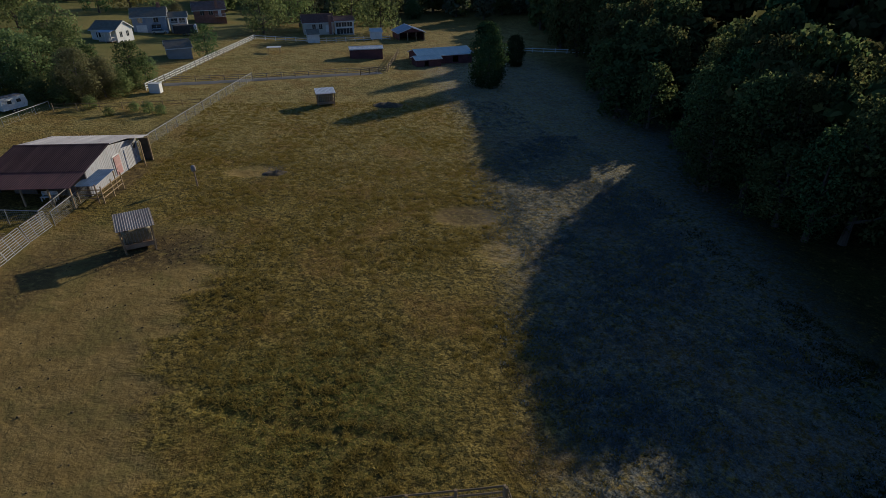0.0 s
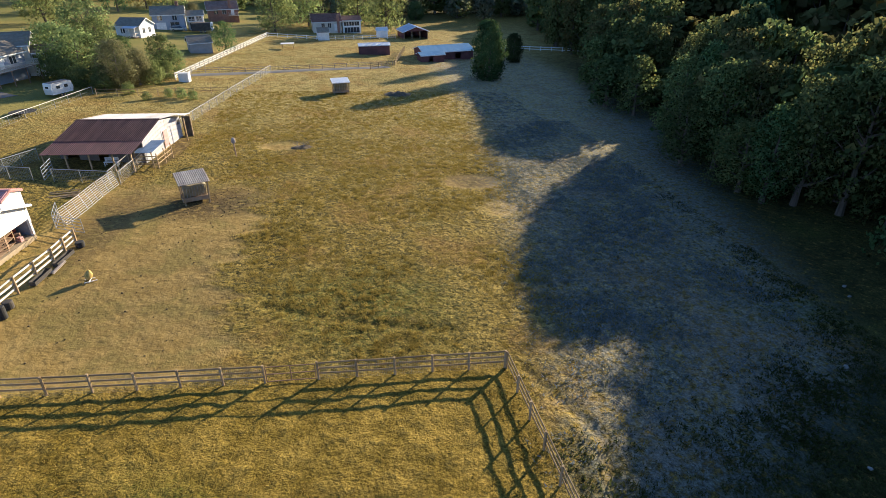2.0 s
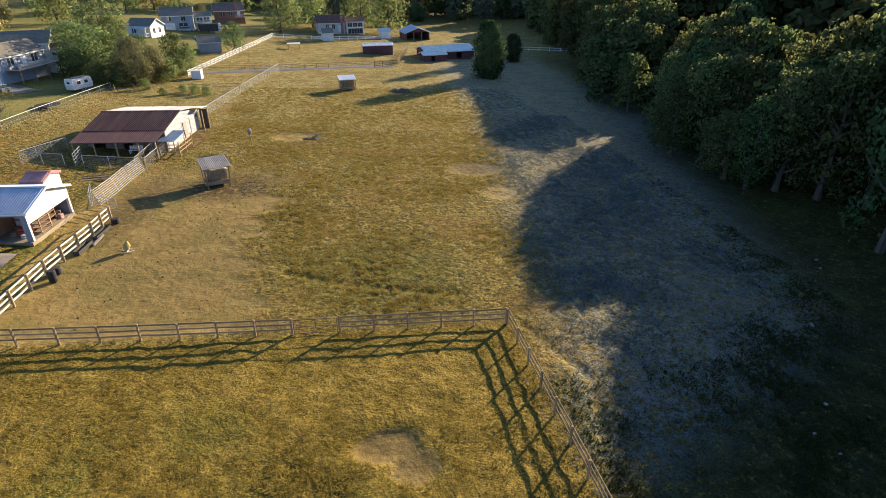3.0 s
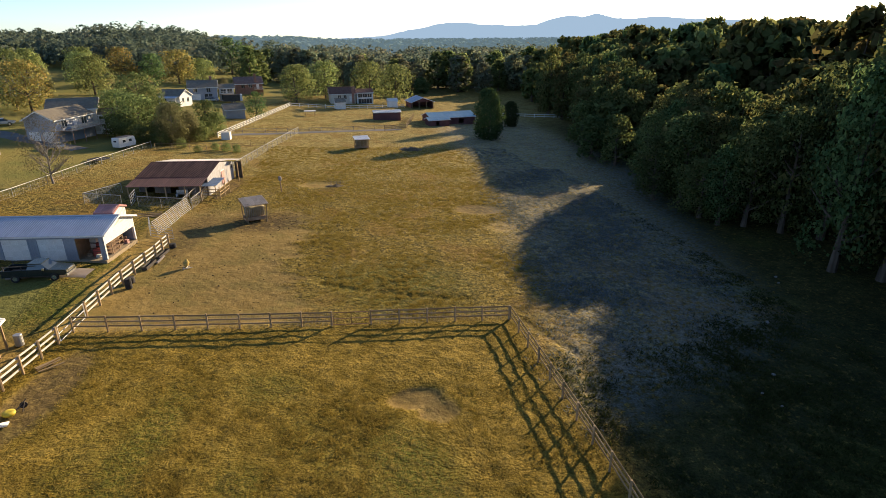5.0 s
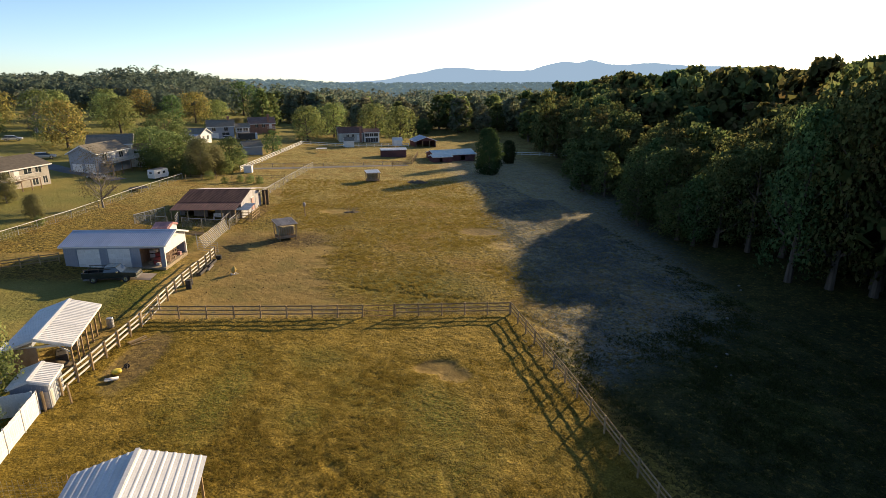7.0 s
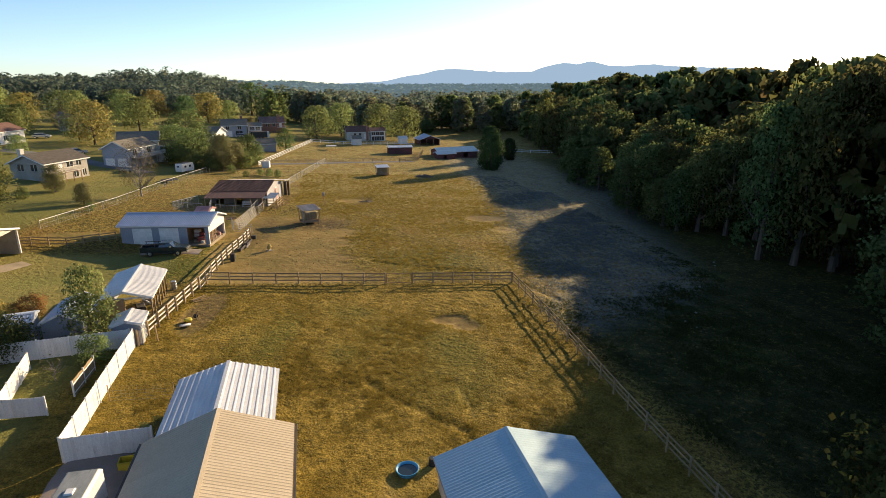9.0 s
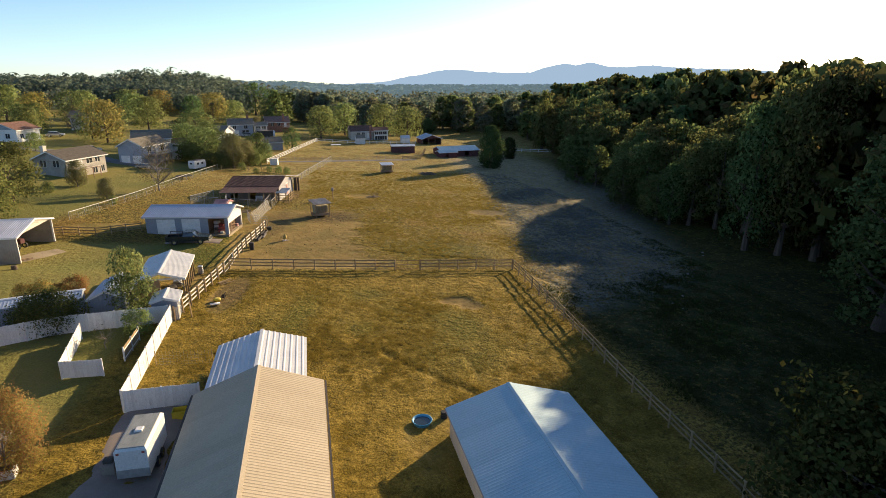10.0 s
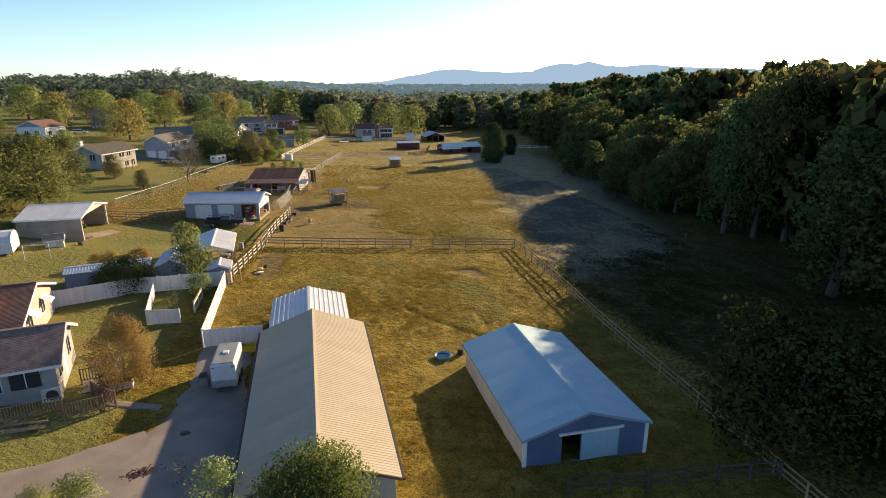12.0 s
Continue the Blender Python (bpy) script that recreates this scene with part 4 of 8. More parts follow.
# blue tin awning and pen at its side
awning = thing("awning", pose(-27.15, 57.95, 0.5, 0, 0, -8.5), "small blue tin awning on poles beside the old barn", "awning")
aw_me = sheet_mesh(0.7, 4.2, 3, 0.03).copy()
aw_me.materials.append(M_BLUE_TIN)
for k in range(3):
    piece("roof_panel", aw_me, M_BLUE_TIN, awning, slope_pose(-1, 0, 2.1, 4.15, 2.1, 0.06) @ Matrix.Translation((k * 0.7, 0, 0)))
posts(awning, [(0.1, 0.1), (2.0, 0.1), (0.1, 4.0), (2.0, 4.0)], 1.95, M_POST, 0.1)
bm = bmesh.new()
for z in (0.5, 0.95, 1.4):
    beam(bm, (0, 0.05, z), (2.6, 0.05, z), 0.04, 0.1)
    beam(bm, (2.55, 0, z), (2.55, 4.2, z), 0.04, 0.1)
part("rails", bm, M_RAIL, awning)
posts(awning, [(2.55, 0.05), (2.55, 2.1), (2.55, 4.2)], 1.75, M_POST, 0.1)
bench = thing("bench", pose(-30.7, 58.35, 0.86, 0, 0, -8.5), "white slatted bench against the old barn's front", "bench")
for nm, y0, y1, z0, z1 in (("seat", 0.0, 0.45, 0.42, 0.47), ("backrest", 0.45, 0.5, 0.55, 0.95)):
    for k in range(3):
        bm = bmesh.new()
        if nm == "seat":
            box(bm, 0, 1.6, k * 0.15, k * 0.15 + 0.12, z0, z1)
        else:
            box(bm, 0, 1.6, y0, y1, z0 + k * 0.14, z0 + k * 0.14 + 0.11)
        part("slat", bm, M_WHITE, bench)
for x in (0.1, 1.5):
    bm = bmesh.new()
    box(bm, x - 0.04, x + 0.04, 0.02, 0.1, 0, 0.42)
    box(bm, x - 0.04, x + 0.04, 0.42, 0.5, 0, 0.95)
    part("leg", bm, M_WHITE, bench)

# carport with white roof, open to the paddock
cp = thing("carport", pose(-31.35, 8.55, 0.75, 0, 0, 96.0), "open carport with white ribbed metal roof on wooden posts", "carport")
L, W, h, rise = 8.2, 4.5, 2.45, 0.72
roofed(cp, L, W, h, rise, M_WHITE_ROOF, 0.1, 0.1, M_WHITE_ROOF, 0.92, 3, M_WHITE)
posts(cp, [(x, 0.12) for x in (0.3, 1.6, 2.7, 4.0, 5.4, 6.6, 7.9)], 2.45, M_POST, 0.12)
bm = bmesh.new()
wall_grid(bm, L, 2.4, [], 0.1, 0.3)
part("wall", bm, M_GREY_WALL, cp, m=wall_pose("back", L, W))
bm = bmesh.new()
wall_grid(bm, 2.2, 2.4, [], 0.1, 0.3)
part("wall", bm, M_WOOD, cp, m=pose(0.2, W, 0, 0, 0, -90))
bm = bmesh.new()
gable_end(bm, W, 2.45, rise, 0.08, 0.5)
part("gable", bm, M_OLD_WALL, cp, m=pose(L, 0, 0, 0, 0, 90))
bm = bmesh.new()
beam(bm, (0, 0.12, 2.4), (L, 0.12, 2.4), 0.06, 0.18)
beam(bm, (0.3, 0.12, 1.7), (0.3, 1.0, 2.4), 0.06, 0.08)
beam(bm, (0.3, 0.0, 2.4), (0.3, W, 2.4), 0.06, 0.18)
part("beam", bm, M_WHITE, cp)

small = thing("garden_shed", pose(-30.9, 3.6, 0.75, 0, 0, 96.0), "small white shed with ribbed metal roof by the board fence", "shed")
walls(small, 2.6, 2.2, 1.95, 0.35, M_GREY_WALL, {}, ribs=0.25)
roofed(small, 2.6, 2.2, 1.95, 0.35, M_WHITE_ROOF, 0.15, 0.15, M_WHITE_ROOF, 0.8, 3, M_WHITE)

mid = thing("storage_shed", pose(-35.4, 4.0, 1.05, 0, 0, 94.0), "grey storage shed with galvanised roof behind a tree", "shed")
walls(mid, 5.2, 3.0, 2.2, 0.7, M_GREY_WALL, {}, ribs=0.25)
roofed(mid, 5.2, 3.0, 2.2, 0.7, M_GALV_BLUE, 0.15, 0.15, M_GALV_BLUE, 0.8, 3, M_WHITE, 0.015)

low = thing("storage_shed", pose(-46.1, 1.3, 1.9, 0, 0, 14.0), "long low shed with flat galvanised roof behind the white fence", "shed")
walls(low, 7.6, 2.6, 1.75, 0.3, M_GREY_WALL, {}, ribs=0.25)
roofed(low, 7.6, 2.6, 1.75, 0.3, M_GALV_BLUE, 0.12, 0.12, M_GALV_BLUE, 0.8, 3, M_GREY_WALL, 0.012)

# the open machine shed
ms = thing("machine_shed", pose(-59.0, 20.2, 2.75, 0, 0, 2.0), "open-ended grey metal machine shed with ribbed roof", "shed")
L, W, h, rise = 7.4, 9.6, 2.5, 1.05
walls(ms, L, W, h, rise, M_TAUPE, {}, skip=(), only_gable=("right",), ribs=0.25, gable_material=M_CREAM)
roofed(ms, L, W, h, rise, M_GALV, 0.2, 0.2, M_GALV, 0.92, 4, M_WHITE)
posts(ms, [(L - 0.1, 0.12), (L - 0.1, W - 0.12)], h, M_WHITE, 0.2)


def shingled(owner, x0, x1, ridge_y, ridge_z, run, drop, material, step=0.16):
    """Roof slopes in overlapping courses."""
    for side in (-1, 1):
        pitch, ln = math.atan2(drop, run), math.hypot(run, drop)
        bm = bmesh.new()
        n = int(ln / step) + 1
        prof = []
        for k in range(n):
            prof += [(k * ln / n, 0.0), ((k + 1) * ln / n, 0.012)]
        prof += [(ln, -0.08), (0.0, -0.08)]
        rows = [[bm.verts.new((x, y, z)) for y, z in prof] for x in (0.0, x1 - x0)]
        for k in range(len(prof)):
            j = (k + 1) % len(prof)
            bm.faces.new((rows[0][k], rows[1][k], rows[1][j], rows[0][j]))
        bm.faces.new(rows[0])
        bm.faces.new(rows[1][::-1])
        part("roof", bm, material, owner, m=slope_pose(side, x0, x1, ridge_y, ridge_z + 0.06, pitch))
    bm = bmesh.new()
    beam(bm, (x0, ridge_y, ridge_z + 0.06), (x1, ridge_y, ridge_z + 0.06), 0.24, 0.08)
    part("ridge_cap", bm, material, owner)


def house(x, y, z, yaw, L, W, h, rise, wall_m, roof_m, label, openings, over=0.4, chimney=None, gable_m=None, trim=None, door_m=None, deck=None, name="house"):
    """openings: (wall, x0, width, sill, height, bars); bars < 0 makes it a door, -2 a garage door."""
    ob = thing(name, pose(x, y, z, 0, 0, yaw), label, "house" if name == "house" else "shed")
    holes = {}
    for wl, a, w, s, hh, bars in openings:
        holes.setdefault(wl, []).append((a, a + w, s, s + hh))
    walls(ob, L, W, h, rise, wall_m, holes, ribs=0, gable_material=gable_m)
    k = (W / 2 + over) / (W / 2)
    shingled(ob, -over, L + over, W / 2, h + rise, W / 2 + over, rise * k, roof_m)
    ze = h + rise - rise * k
    eave_trim(ob, -over, L + over, -over, W + over, ze, ze, W / 2, h + rise, trim or M_WHITE, 0.2)
    for wl, a, w, s, hh, bars in openings:
        m2 = wall_pose(wl, L, W) @ pose(a, 0.04, s)
        if bars >= 0:
            window(ob, m2, w, hh, bars, trim or M_WHITE)
        else:
            door(ob, m2, w, hh, door_m or M_WHITE, 4 if bars == -2 else 2, "garage_door" if bars == -2 else "door")
    if chimney:
        cx, cy, ch = chimney
        bm = bmesh.new()
        box(bm, cx - 0.4, cx + 0.4, cy - 0.35, cy + 0.35, 0.0, ch)
        box(bm, cx - 0.46, cx + 0.46, cy - 0.41, cy + 0.41, ch, ch + 0.12)
        part("chimney", bm, M_PEACH if wall_m is M_PEACH else M_CREAM if wall_m is M_TAUPE else M_BRICK, ob)
    if deck:
        deck_on(ob, L, W, *deck)
    return ob


def deck_on(ob, L, W, x0, x1, depth, level):
    """A raised wooden deck on the front, with railing and posts."""
    bm = bmesh.new()
    n = int(depth / 0.16)
    for k in range(n):
        y = -depth + k * depth / n
        bm = bmesh.new()
        box(bm, x0, x1, y, y + depth / n - 0.012, level - 0.04, level)
        part("deck_board", bm, M_DECK, ob)
    bm = bmesh.new()
    for zz in (level + 0.95, level + 0.12):
        beam(bm, (x0, -depth + 0.05, zz), (x1, -depth + 0.05, zz), 0.06, 0.08)
        beam(bm, (x1 - 0.05, -depth, zz), (x1 - 0.05, 0, zz), 0.06, 0.08)
        beam(bm, (x0 + 0.05, -depth, zz), (x0 + 0.05, 0, zz), 0.06, 0.08)
    x = x0
    while x < x1:
        box(bm, x, x + 0.04, -depth + 0.03, -depth + 0.07, level + 0.12, level + 0.95)
        x += 0.16
    part("railing", bm, M_CREAM, ob)
    posts(ob, [(a, -depth + 0.1) for a in np.linspace(x0 + 0.1, x1 - 0.1, 4)], level, M_DECK, 0.12, 1.0)


# houses, nearest first
house(-47.9, -22.1, 1.7, 13.5, 10.0, 6.4, 2.55, 1.35, M_SIDING, M_SHINGLE, "grey bungalow with brown shingle roof and picket deck",
                   [("front", 5.0, 1.9, 0.9, 1.25, 1), ("front", 7.4, 1.7, 0.9, 1.25, 1), ("front", 2.0, 1.6, 0.9, 1.25, 1), ("right", 0.9, 1.1, 0.9, 1.25, 1), ("right", 2.6, 1.0, 0.0, 2.05, -1), ("right", 4.3, 1.1, 0.9, 1.25, 1)], 0.45, None, M_CREAM)
brown_house = house(-52.2, -15.4, 2.1, 11.0, 9.3, 9.6, 2.55, 1.6, M_PEACH, M_SHINGLE_RED, "peach stucco house with red-brown roof and window awnings",
                    [("right", 2.2, 1.1, 1.0, 1.2, 1), ("right", 6.0, 1.1, 1.0, 1.2, 1)], 0.4, (7.2, 2.2, 4.3))
for y0 in (2.1, 5.9):
    bm = bmesh.new()
    hexa(bm, [(x, y, z) for x, za in ((0.0, 2.5), (0.8, 1.95)) for y in (y0, y0 + 1.3) for z in (za - 0.04, za)])
    part("window_awning", bm, M_WHITE, brown_house, m=pose(9.32, 0, 0))
house(-66.6, 71.6, 3.7, 70.0, 10.4, 7.2, 4.0, 1.5, M_TAUPE, M_SHINGLE_BROWN, "raised ranch house with brown roof and wooden deck",
      [("front", 1.0, 1.4, 2.5, 1.2, 1), ("front", 3.2, 1.0, 2.0, 2.0, -1), ("front", 5.2, 1.6, 2.5, 1.2, 1), ("front", 7.6, 1.2, 2.5, 1.2, 1), ("front", 6.6, 1.2, 0.5, 1.2, 1), ("front", 8.9, 0.9, 0.5, 1.2, 1), ("left", 1.6, 1.3, 2.5, 1.2, 1), ("left", 4.4, 1.3, 2.5, 1.2, 1)], 0.45, (0.9, 5.2, 6.3), M_SIDING, None, None, (0.2, 6.2, 2.2, 2.0))
house(-59.4, 93.8, 3.4, 75.0, 11.0, 5.9, 4.4, 1.5, M_GREY_WALL, M_SHINGLE_GREY, "grey split-level house with two garage doors below",
      [("left", 0.5, 2.1, 0.2, 1.95, -2), ("left", 3.3, 2.1, 0.2, 1.95, -2), ("front", 2.0, 1.4, 2.6, 1.2, 1), ("front", 5.2, 1.0, 2.1, 2.0, -1), ("front", 7.6, 1.4, 2.6, 1.2, 1)], 0.4, None, M_GREY_WALL, None, None, (1.0, 10.8, 2.6, 2.1))
house(-64.5, 103.8, 4.4, 12.0, 8.6, 7.6, 4.2, 1.7, M_CREAM, M_SHINGLE_GREY, "pale house wing with grey roof behind the deck",
      [("right", 1.2, 1.2, 2.2, 1.2, 1), ("right", 4.6, 1.2, 2.2, 1.2, 1)], 0.4, None, M_WHITE)
porch = house(-57.2, 106.0, 3.0, 12.0, 4.2, 3.6, 4.2, 0.9, M_WHITE, M_SHINGLE_GREY, "small white gabled porch room on the deck",
      [("right", 0.8, 2.0, 2.2, 1.4, 2), ("front", 1.2, 1.6, 2.2, 1.4, 1)], 0.35)
house(-99.0, 123.6, 6.2, 76.0, 8.4, 8.4, 3.5, 1.7, M_WHITE, M_SHINGLE_RED, "pale house with red-brown roof and grey gable",
      [("front", 1.2, 1.2, 1.1, 1.2, 1), ("front", 5.4, 1.2, 1.1, 1.2, 1), ("left", 2.2, 1.2, 1.2, 1.2, 1), ("left", 5.2, 1.2, 1.2, 1.2, 1)], 0.4, None, M_GREY_WALL)
house(-101.5, 163.5, 6.2, 10.0, 9.0, 8.5, 4.6, 1.9, M_CREAM, M_SHINGLE_GREY, "cream two-storey house among trees",
      [("right", 1.2, 1.1, 0.8, 1.3, 1), ("right", 4.6, 1.1, 0.8, 1.3, 1), ("right", 1.2, 1.1, 2.9, 1.2, 1), ("right", 4.6, 1.1, 2.9, 1.2, 1), ("front", 3.0, 1.2, 1.0, 1.2, 1)], 0.4, None, M_WHITE)
cottage = house(-59.1, 161.2, 2.6, -21.0, 7.0, 6.0, 3.2, 1.6, M_WHITE, M_SHINGLE_GREY, "small white cottage with grey roof and porch",
      [("right", 1.2, 0.9, 1.2, 1.2, 1), ("right", 3.6, 0.9, 1.2, 1.2, 1), ("front", 4.4, 1.0, 0.5, 2.0, -1), ("front", 1.4, 1.2, 1.2, 1.2, 1)], 0.35, None, None, None, None, (3.2, 6.8, 1.8, 0.5))
bm = bmesh.new()
hexa(bm, [(x, y, z) for x in (3.1, 6.9) for y, za in ((-1.95, 2.75), (0.0, 3.15)) for z in (za - 0.1, za)])
part("porch_roof", bm, M_GALV_BLUE, cottage)
posts(cottage, [(3.3, -1.7), (5.0, -1.7), (6.7, -1.7)], 2.72, M_WHITE, 0.12)
house(-54.0, 177.5, 2.3, 10.0, 8.6, 8.5, 4.4, 1.9, M_GREY_WALL, M_SHINGLE_GREY, "pale grey two-storey house with open garage below",
      [("front", 0.8, 2.6, 0.1, 2.1, -2), ("front", 4.6, 2.4, 0.1, 2.1, 1), ("front", 1.4, 1.2, 2.8, 1.2, 1), ("front", 5.4, 1.2, 2.8, 1.2, 1), ("right", 2.0, 1.2, 2.8, 1.2, 1), ("right", 5.4, 1.2, 2.8, 1.2, 1)], 0.4, (7.0, 4.2, 7.4), M_WHITE)
house(-45.2, 180.6, 2.0, 10.0, 4.6, 4.4, 4.1, 1.1, M_WHITE, M_SHINGLE_GREY, "white gabled porch room beside the grey house",
      [("front", 0.5, 1.6, 2.5, 1.2, 1), ("front", 2.6, 1.5, 2.5, 1.2, 1), ("right", 1.2, 1.8, 2.5, 1.2, 1), ("front", 0.6, 3.4, 0.2, 1.8, 2)], 0.35, None, M_WHITE, None, None, (0.1, 4.5, 1.8, 2.2))
house(-43.6, 205.5, 1.6, 12.0, 9.6, 8.5, 4.0, 2.1, M_BRICK, M_SHINGLE, "brown brick house with tan roof and chimney",
      [("front", 2.0, 1.2, 2.4, 1.3, 1), ("front", 4.6, 1.2, 2.4, 1.3, 1), ("right", 2.0, 1.2, 2.4, 1.3, 1), ("right", 5.2, 1.2, 2.4, 1.3, 1), ("front", 7.4, 1.0, 1.9, 2.0, -1)], 0.4, (7.2, 0.6, 7.2), M_PEACH, None, None, (6.4, 9.6, 2.4, 1.8))
house(-36.8, 139.5, 1.0, 18.0, 5.0, 5.6, 2.6, 1.3, M_SIDING, M_SHINGLE_GREY, "grey outbuilding with white end door",
      [("right", 1.2, 2.6, 0.1, 2.1, -2)], 0.3, None, M_WHITE, None, None, None, "outbuilding")
house(-9.0, 186.0, -0.6, 5.0, 8.8, 8.5, 3.5, 1.9, M_CREAM, M_SHINGLE_RED, "cream farmhouse with brown roof and white chimney",
      [("front", 2.6, 1.0, 1.5, 1.4, 1), ("front", 4.6, 1.0, 1.5, 1.4, 1), ("front", 6.6, 0.9, 0.6, 2.1, -1), ("right", 2.0, 1.2, 1.5, 1.3, 1)], 0.4, (7.9, -0.2, 5.2), M_CREAM)
house(0.3, 187.2, -0.9, 5.0, 5.8, 6.5, 3.9, 1.0, M_WHITE, M_SHINGLE_RED, "white sun room with rows of windows beside the farmhouse",
      [("front", 0.4, 1.5, 2.2, 1.2, 1), ("front", 2.1, 1.5, 2.2, 1.2, 1), ("front", 3.8, 1.5, 2.2, 1.2, 1), ("front", 0.5, 4.8, 0.1, 1.6, 4), ("right", 1.0, 1.5, 2.2, 1.2, 1)], 0.3, None, M_WHITE)
house(-7.4, 169.0, -0.6, 8.0, 3.2, 3.2, 2.3, 1.1, M_WHITE, M_SHINGLE_GREY, "white garden shed in front of the farmhouse",
      [("front", 1.0, 1.1, 0.0, 1.9, -1)], 0.2, None, None, None, None, None, "outbuilding")
house(10.6, 177.6, -1.5, 5.0, 3.2, 3.0, 2.2, 0.8, M_WHITE, M_WHITE_ROOF, "white rounded shed near the farmhouse",
      [("front", 1.1, 1.1, 0.0, 1.9, -1)], 0.2, None, None, None, None, None, "outbuilding")

# sheds in the far paddock
red = thing("run_in_shed", pose(3.2, 143.9, -1.15, 0, 0, 1.0), "dark red run-in shed with pale metal roof", "shed")
walls(red, 7.8, 3.6, 2.35, 0.35, M_RED_WALL, {}, ribs=0.3)
roofed(red, 7.8, 3.6, 2.35, 0.35, M_WHITE_ROOF, 0.3, 0.2, M_WHITE_ROOF, 0.92, 3, M_WHITE)
ls = thing("stable", pose(19.0, 137.5, -1.95, 0, 0, 10.0), "low dark red stable with pale blue metal roof", "stable")
walls(ls, 13.5, 8.0, 1.9, 1.0, M_RED_WALL, {"front": [(2.0, 3.2, 0, 1.6), (8.5, 10.0, 0, 1.7)]}, ribs=0.3)
roofed(ls, 13.5, 8.0, 1.9, 1.0, M_BLUE_ROOF, 0.4, 0.3, M_BLUE_ROOF, 0.92, 3, M_WHITE)
ls2 = thing("stable", pose(17.8, 133.6, -1.8, 0, 0, 10.0), "low lean-to stable with pale blue metal roof", "stable")
walls(ls2, 6.0, 3.6, 1.7, 0.5, M_RED_WALL, {"front": [(2.0, 3.0, 0, 1.5)]}, ribs=0.3)
roofed(ls2, 6.0, 3.6, 1.7, 0.5, M_BLUE_ROOF, 0.3, 0.3, M_BLUE_ROOF, 0.92, 3, M_WHITE)
ob3 = thing("run_in_shed", pose(26.3, 176.5, -2.0, 0, 0, 97.0), "open pole shed with blue-grey metal roof beyond the paddock", "shed")
walls(ob3, 8.6, 7.8, 2.4, 1.4, M_RED_WALL, {}, only_gable=("left",), ribs=0.3)
roofed(ob3, 8.6, 7.8, 2.4, 1.4, M_GALV_BLUE, 0.4, 0.4, M_GALV_BLUE, 0.92, 3, M_WHITE)
posts(ob3, [(0.1, y) for y in (0.12, 2.6, 5.2, 7.68)], 2.4, M_POST, 0.2)

# ---- trees ----


def leaves_mesh(name, centres, sizes, rng, outward, lay=0.0):
    """Many small leaf-shaped faces, each an island of its own; outward rounds their shading over the crown."""
    n = len(centres)
    a = rng.normal(size=(n, 3))
    a /= np.linalg.norm(a, axis=1)[:, None]
    side = rng.normal(size=(n, 3))
    if lay > 0:
        face = outward / (np.linalg.norm(outward, axis=1)[:, None] + 1e-9)
        a -= lay * np.einsum("ij,ij->i", a, face)[:, None] * face
        a /= np.linalg.norm(a, axis=1)[:, None] + 1e-9
        side = face * lay + side * (1 - lay)
    b = np.cross(a, side)
    b /= np.linalg.norm(b, axis=1)[:, None] + 1e-9
    s = np.asarray(sizes)[:, None]
    out = outward / (np.linalg.norm(outward, axis=1)[:, None] + 1e-9)
    b[np.einsum("ij,ij->i", np.cross(b, a), out) < 0] *= -1
    quad = np.stack([centres - a * s, centres + b * s * 0.62, centres + a * s, centres - b * s * 0.62], 1).reshape(-1, 3)
    me = bpy.data.meshes.new(name)
    me.vertices.add(4 * n)
    me.vertices.foreach_set("co", quad.ravel())
    me.loops.add(4 * n)
    me.loops.foreach_set("vertex_index", np.arange(4 * n))
    me.polygons.add(n)
    me.polygons.foreach_set("loop_start", np.arange(n) * 4)
    me.update()
    nrm = out * 0.95 + 0.32 * np.cross(b, a) + rng.normal(size=(n, 3)) * 0.1
    nrm /= np.linalg.norm(nrm, axis=1)[:, None]
    me.polygons.foreach_set("use_smooth", np.ones(n, bool))
    me.normals_split_custom_set_from_vertices(np.repeat(nrm, 4, 0).tolist())
    return me


def foliage_mesh(name, quads, normals):
    """One mesh of loose quads (n, 4, 3) with a shading direction at every corner."""
    n = len(quads)
    me = bpy.data.meshes.new(name)
    me.vertices.add(4 * n)
    me.vertices.foreach_set("co", quads.ravel())
    me.loops.add(4 * n)
    me.loops.foreach_set("vertex_index", np.arange(4 * n))
    me.polygons.add(n)
    me.polygons.foreach_set("loop_start", np.arange(n) * 4)
    me.update()
    nn = normals.reshape(-1, 3)
    nn = nn / (np.linalg.norm(nn, axis=1)[:, None] + 1e-9)
    me.polygons.foreach_set("use_smooth", np.ones(n, bool))
    me.normals_split_custom_set_from_vertices(nn.tolist())
    return me


def leaf_quads(centres, sizes, outward, rng, lay=0.6):
    """Small faces that lie roughly along the crown's surface."""
    n = len(centres)
    face = outward / (np.linalg.norm(outward, axis=1)[:, None] + 1e-9)
    a = rng.normal(size=(n, 3))
    a -= lay * np.einsum("ij,ij->i", a, face)[:, None] * face
    a /= np.linalg.norm(a, axis=1)[:, None] + 1e-9
    b = np.cross(a, face * lay + rng.normal(size=(n, 3)) * (1 - lay))
    b /= np.linalg.norm(b, axis=1)[:, None] + 1e-9
    w = np.asarray(sizes)[:, None]
    quads = np.stack([centres - a * w, centres + b * w * 0.8, centres + a * w, centres - b * w * 0.8], 1)
    return quads, np.repeat((face + 0.25 * rng.normal(size=(n, 3)))[:, None, :], 4, 1)


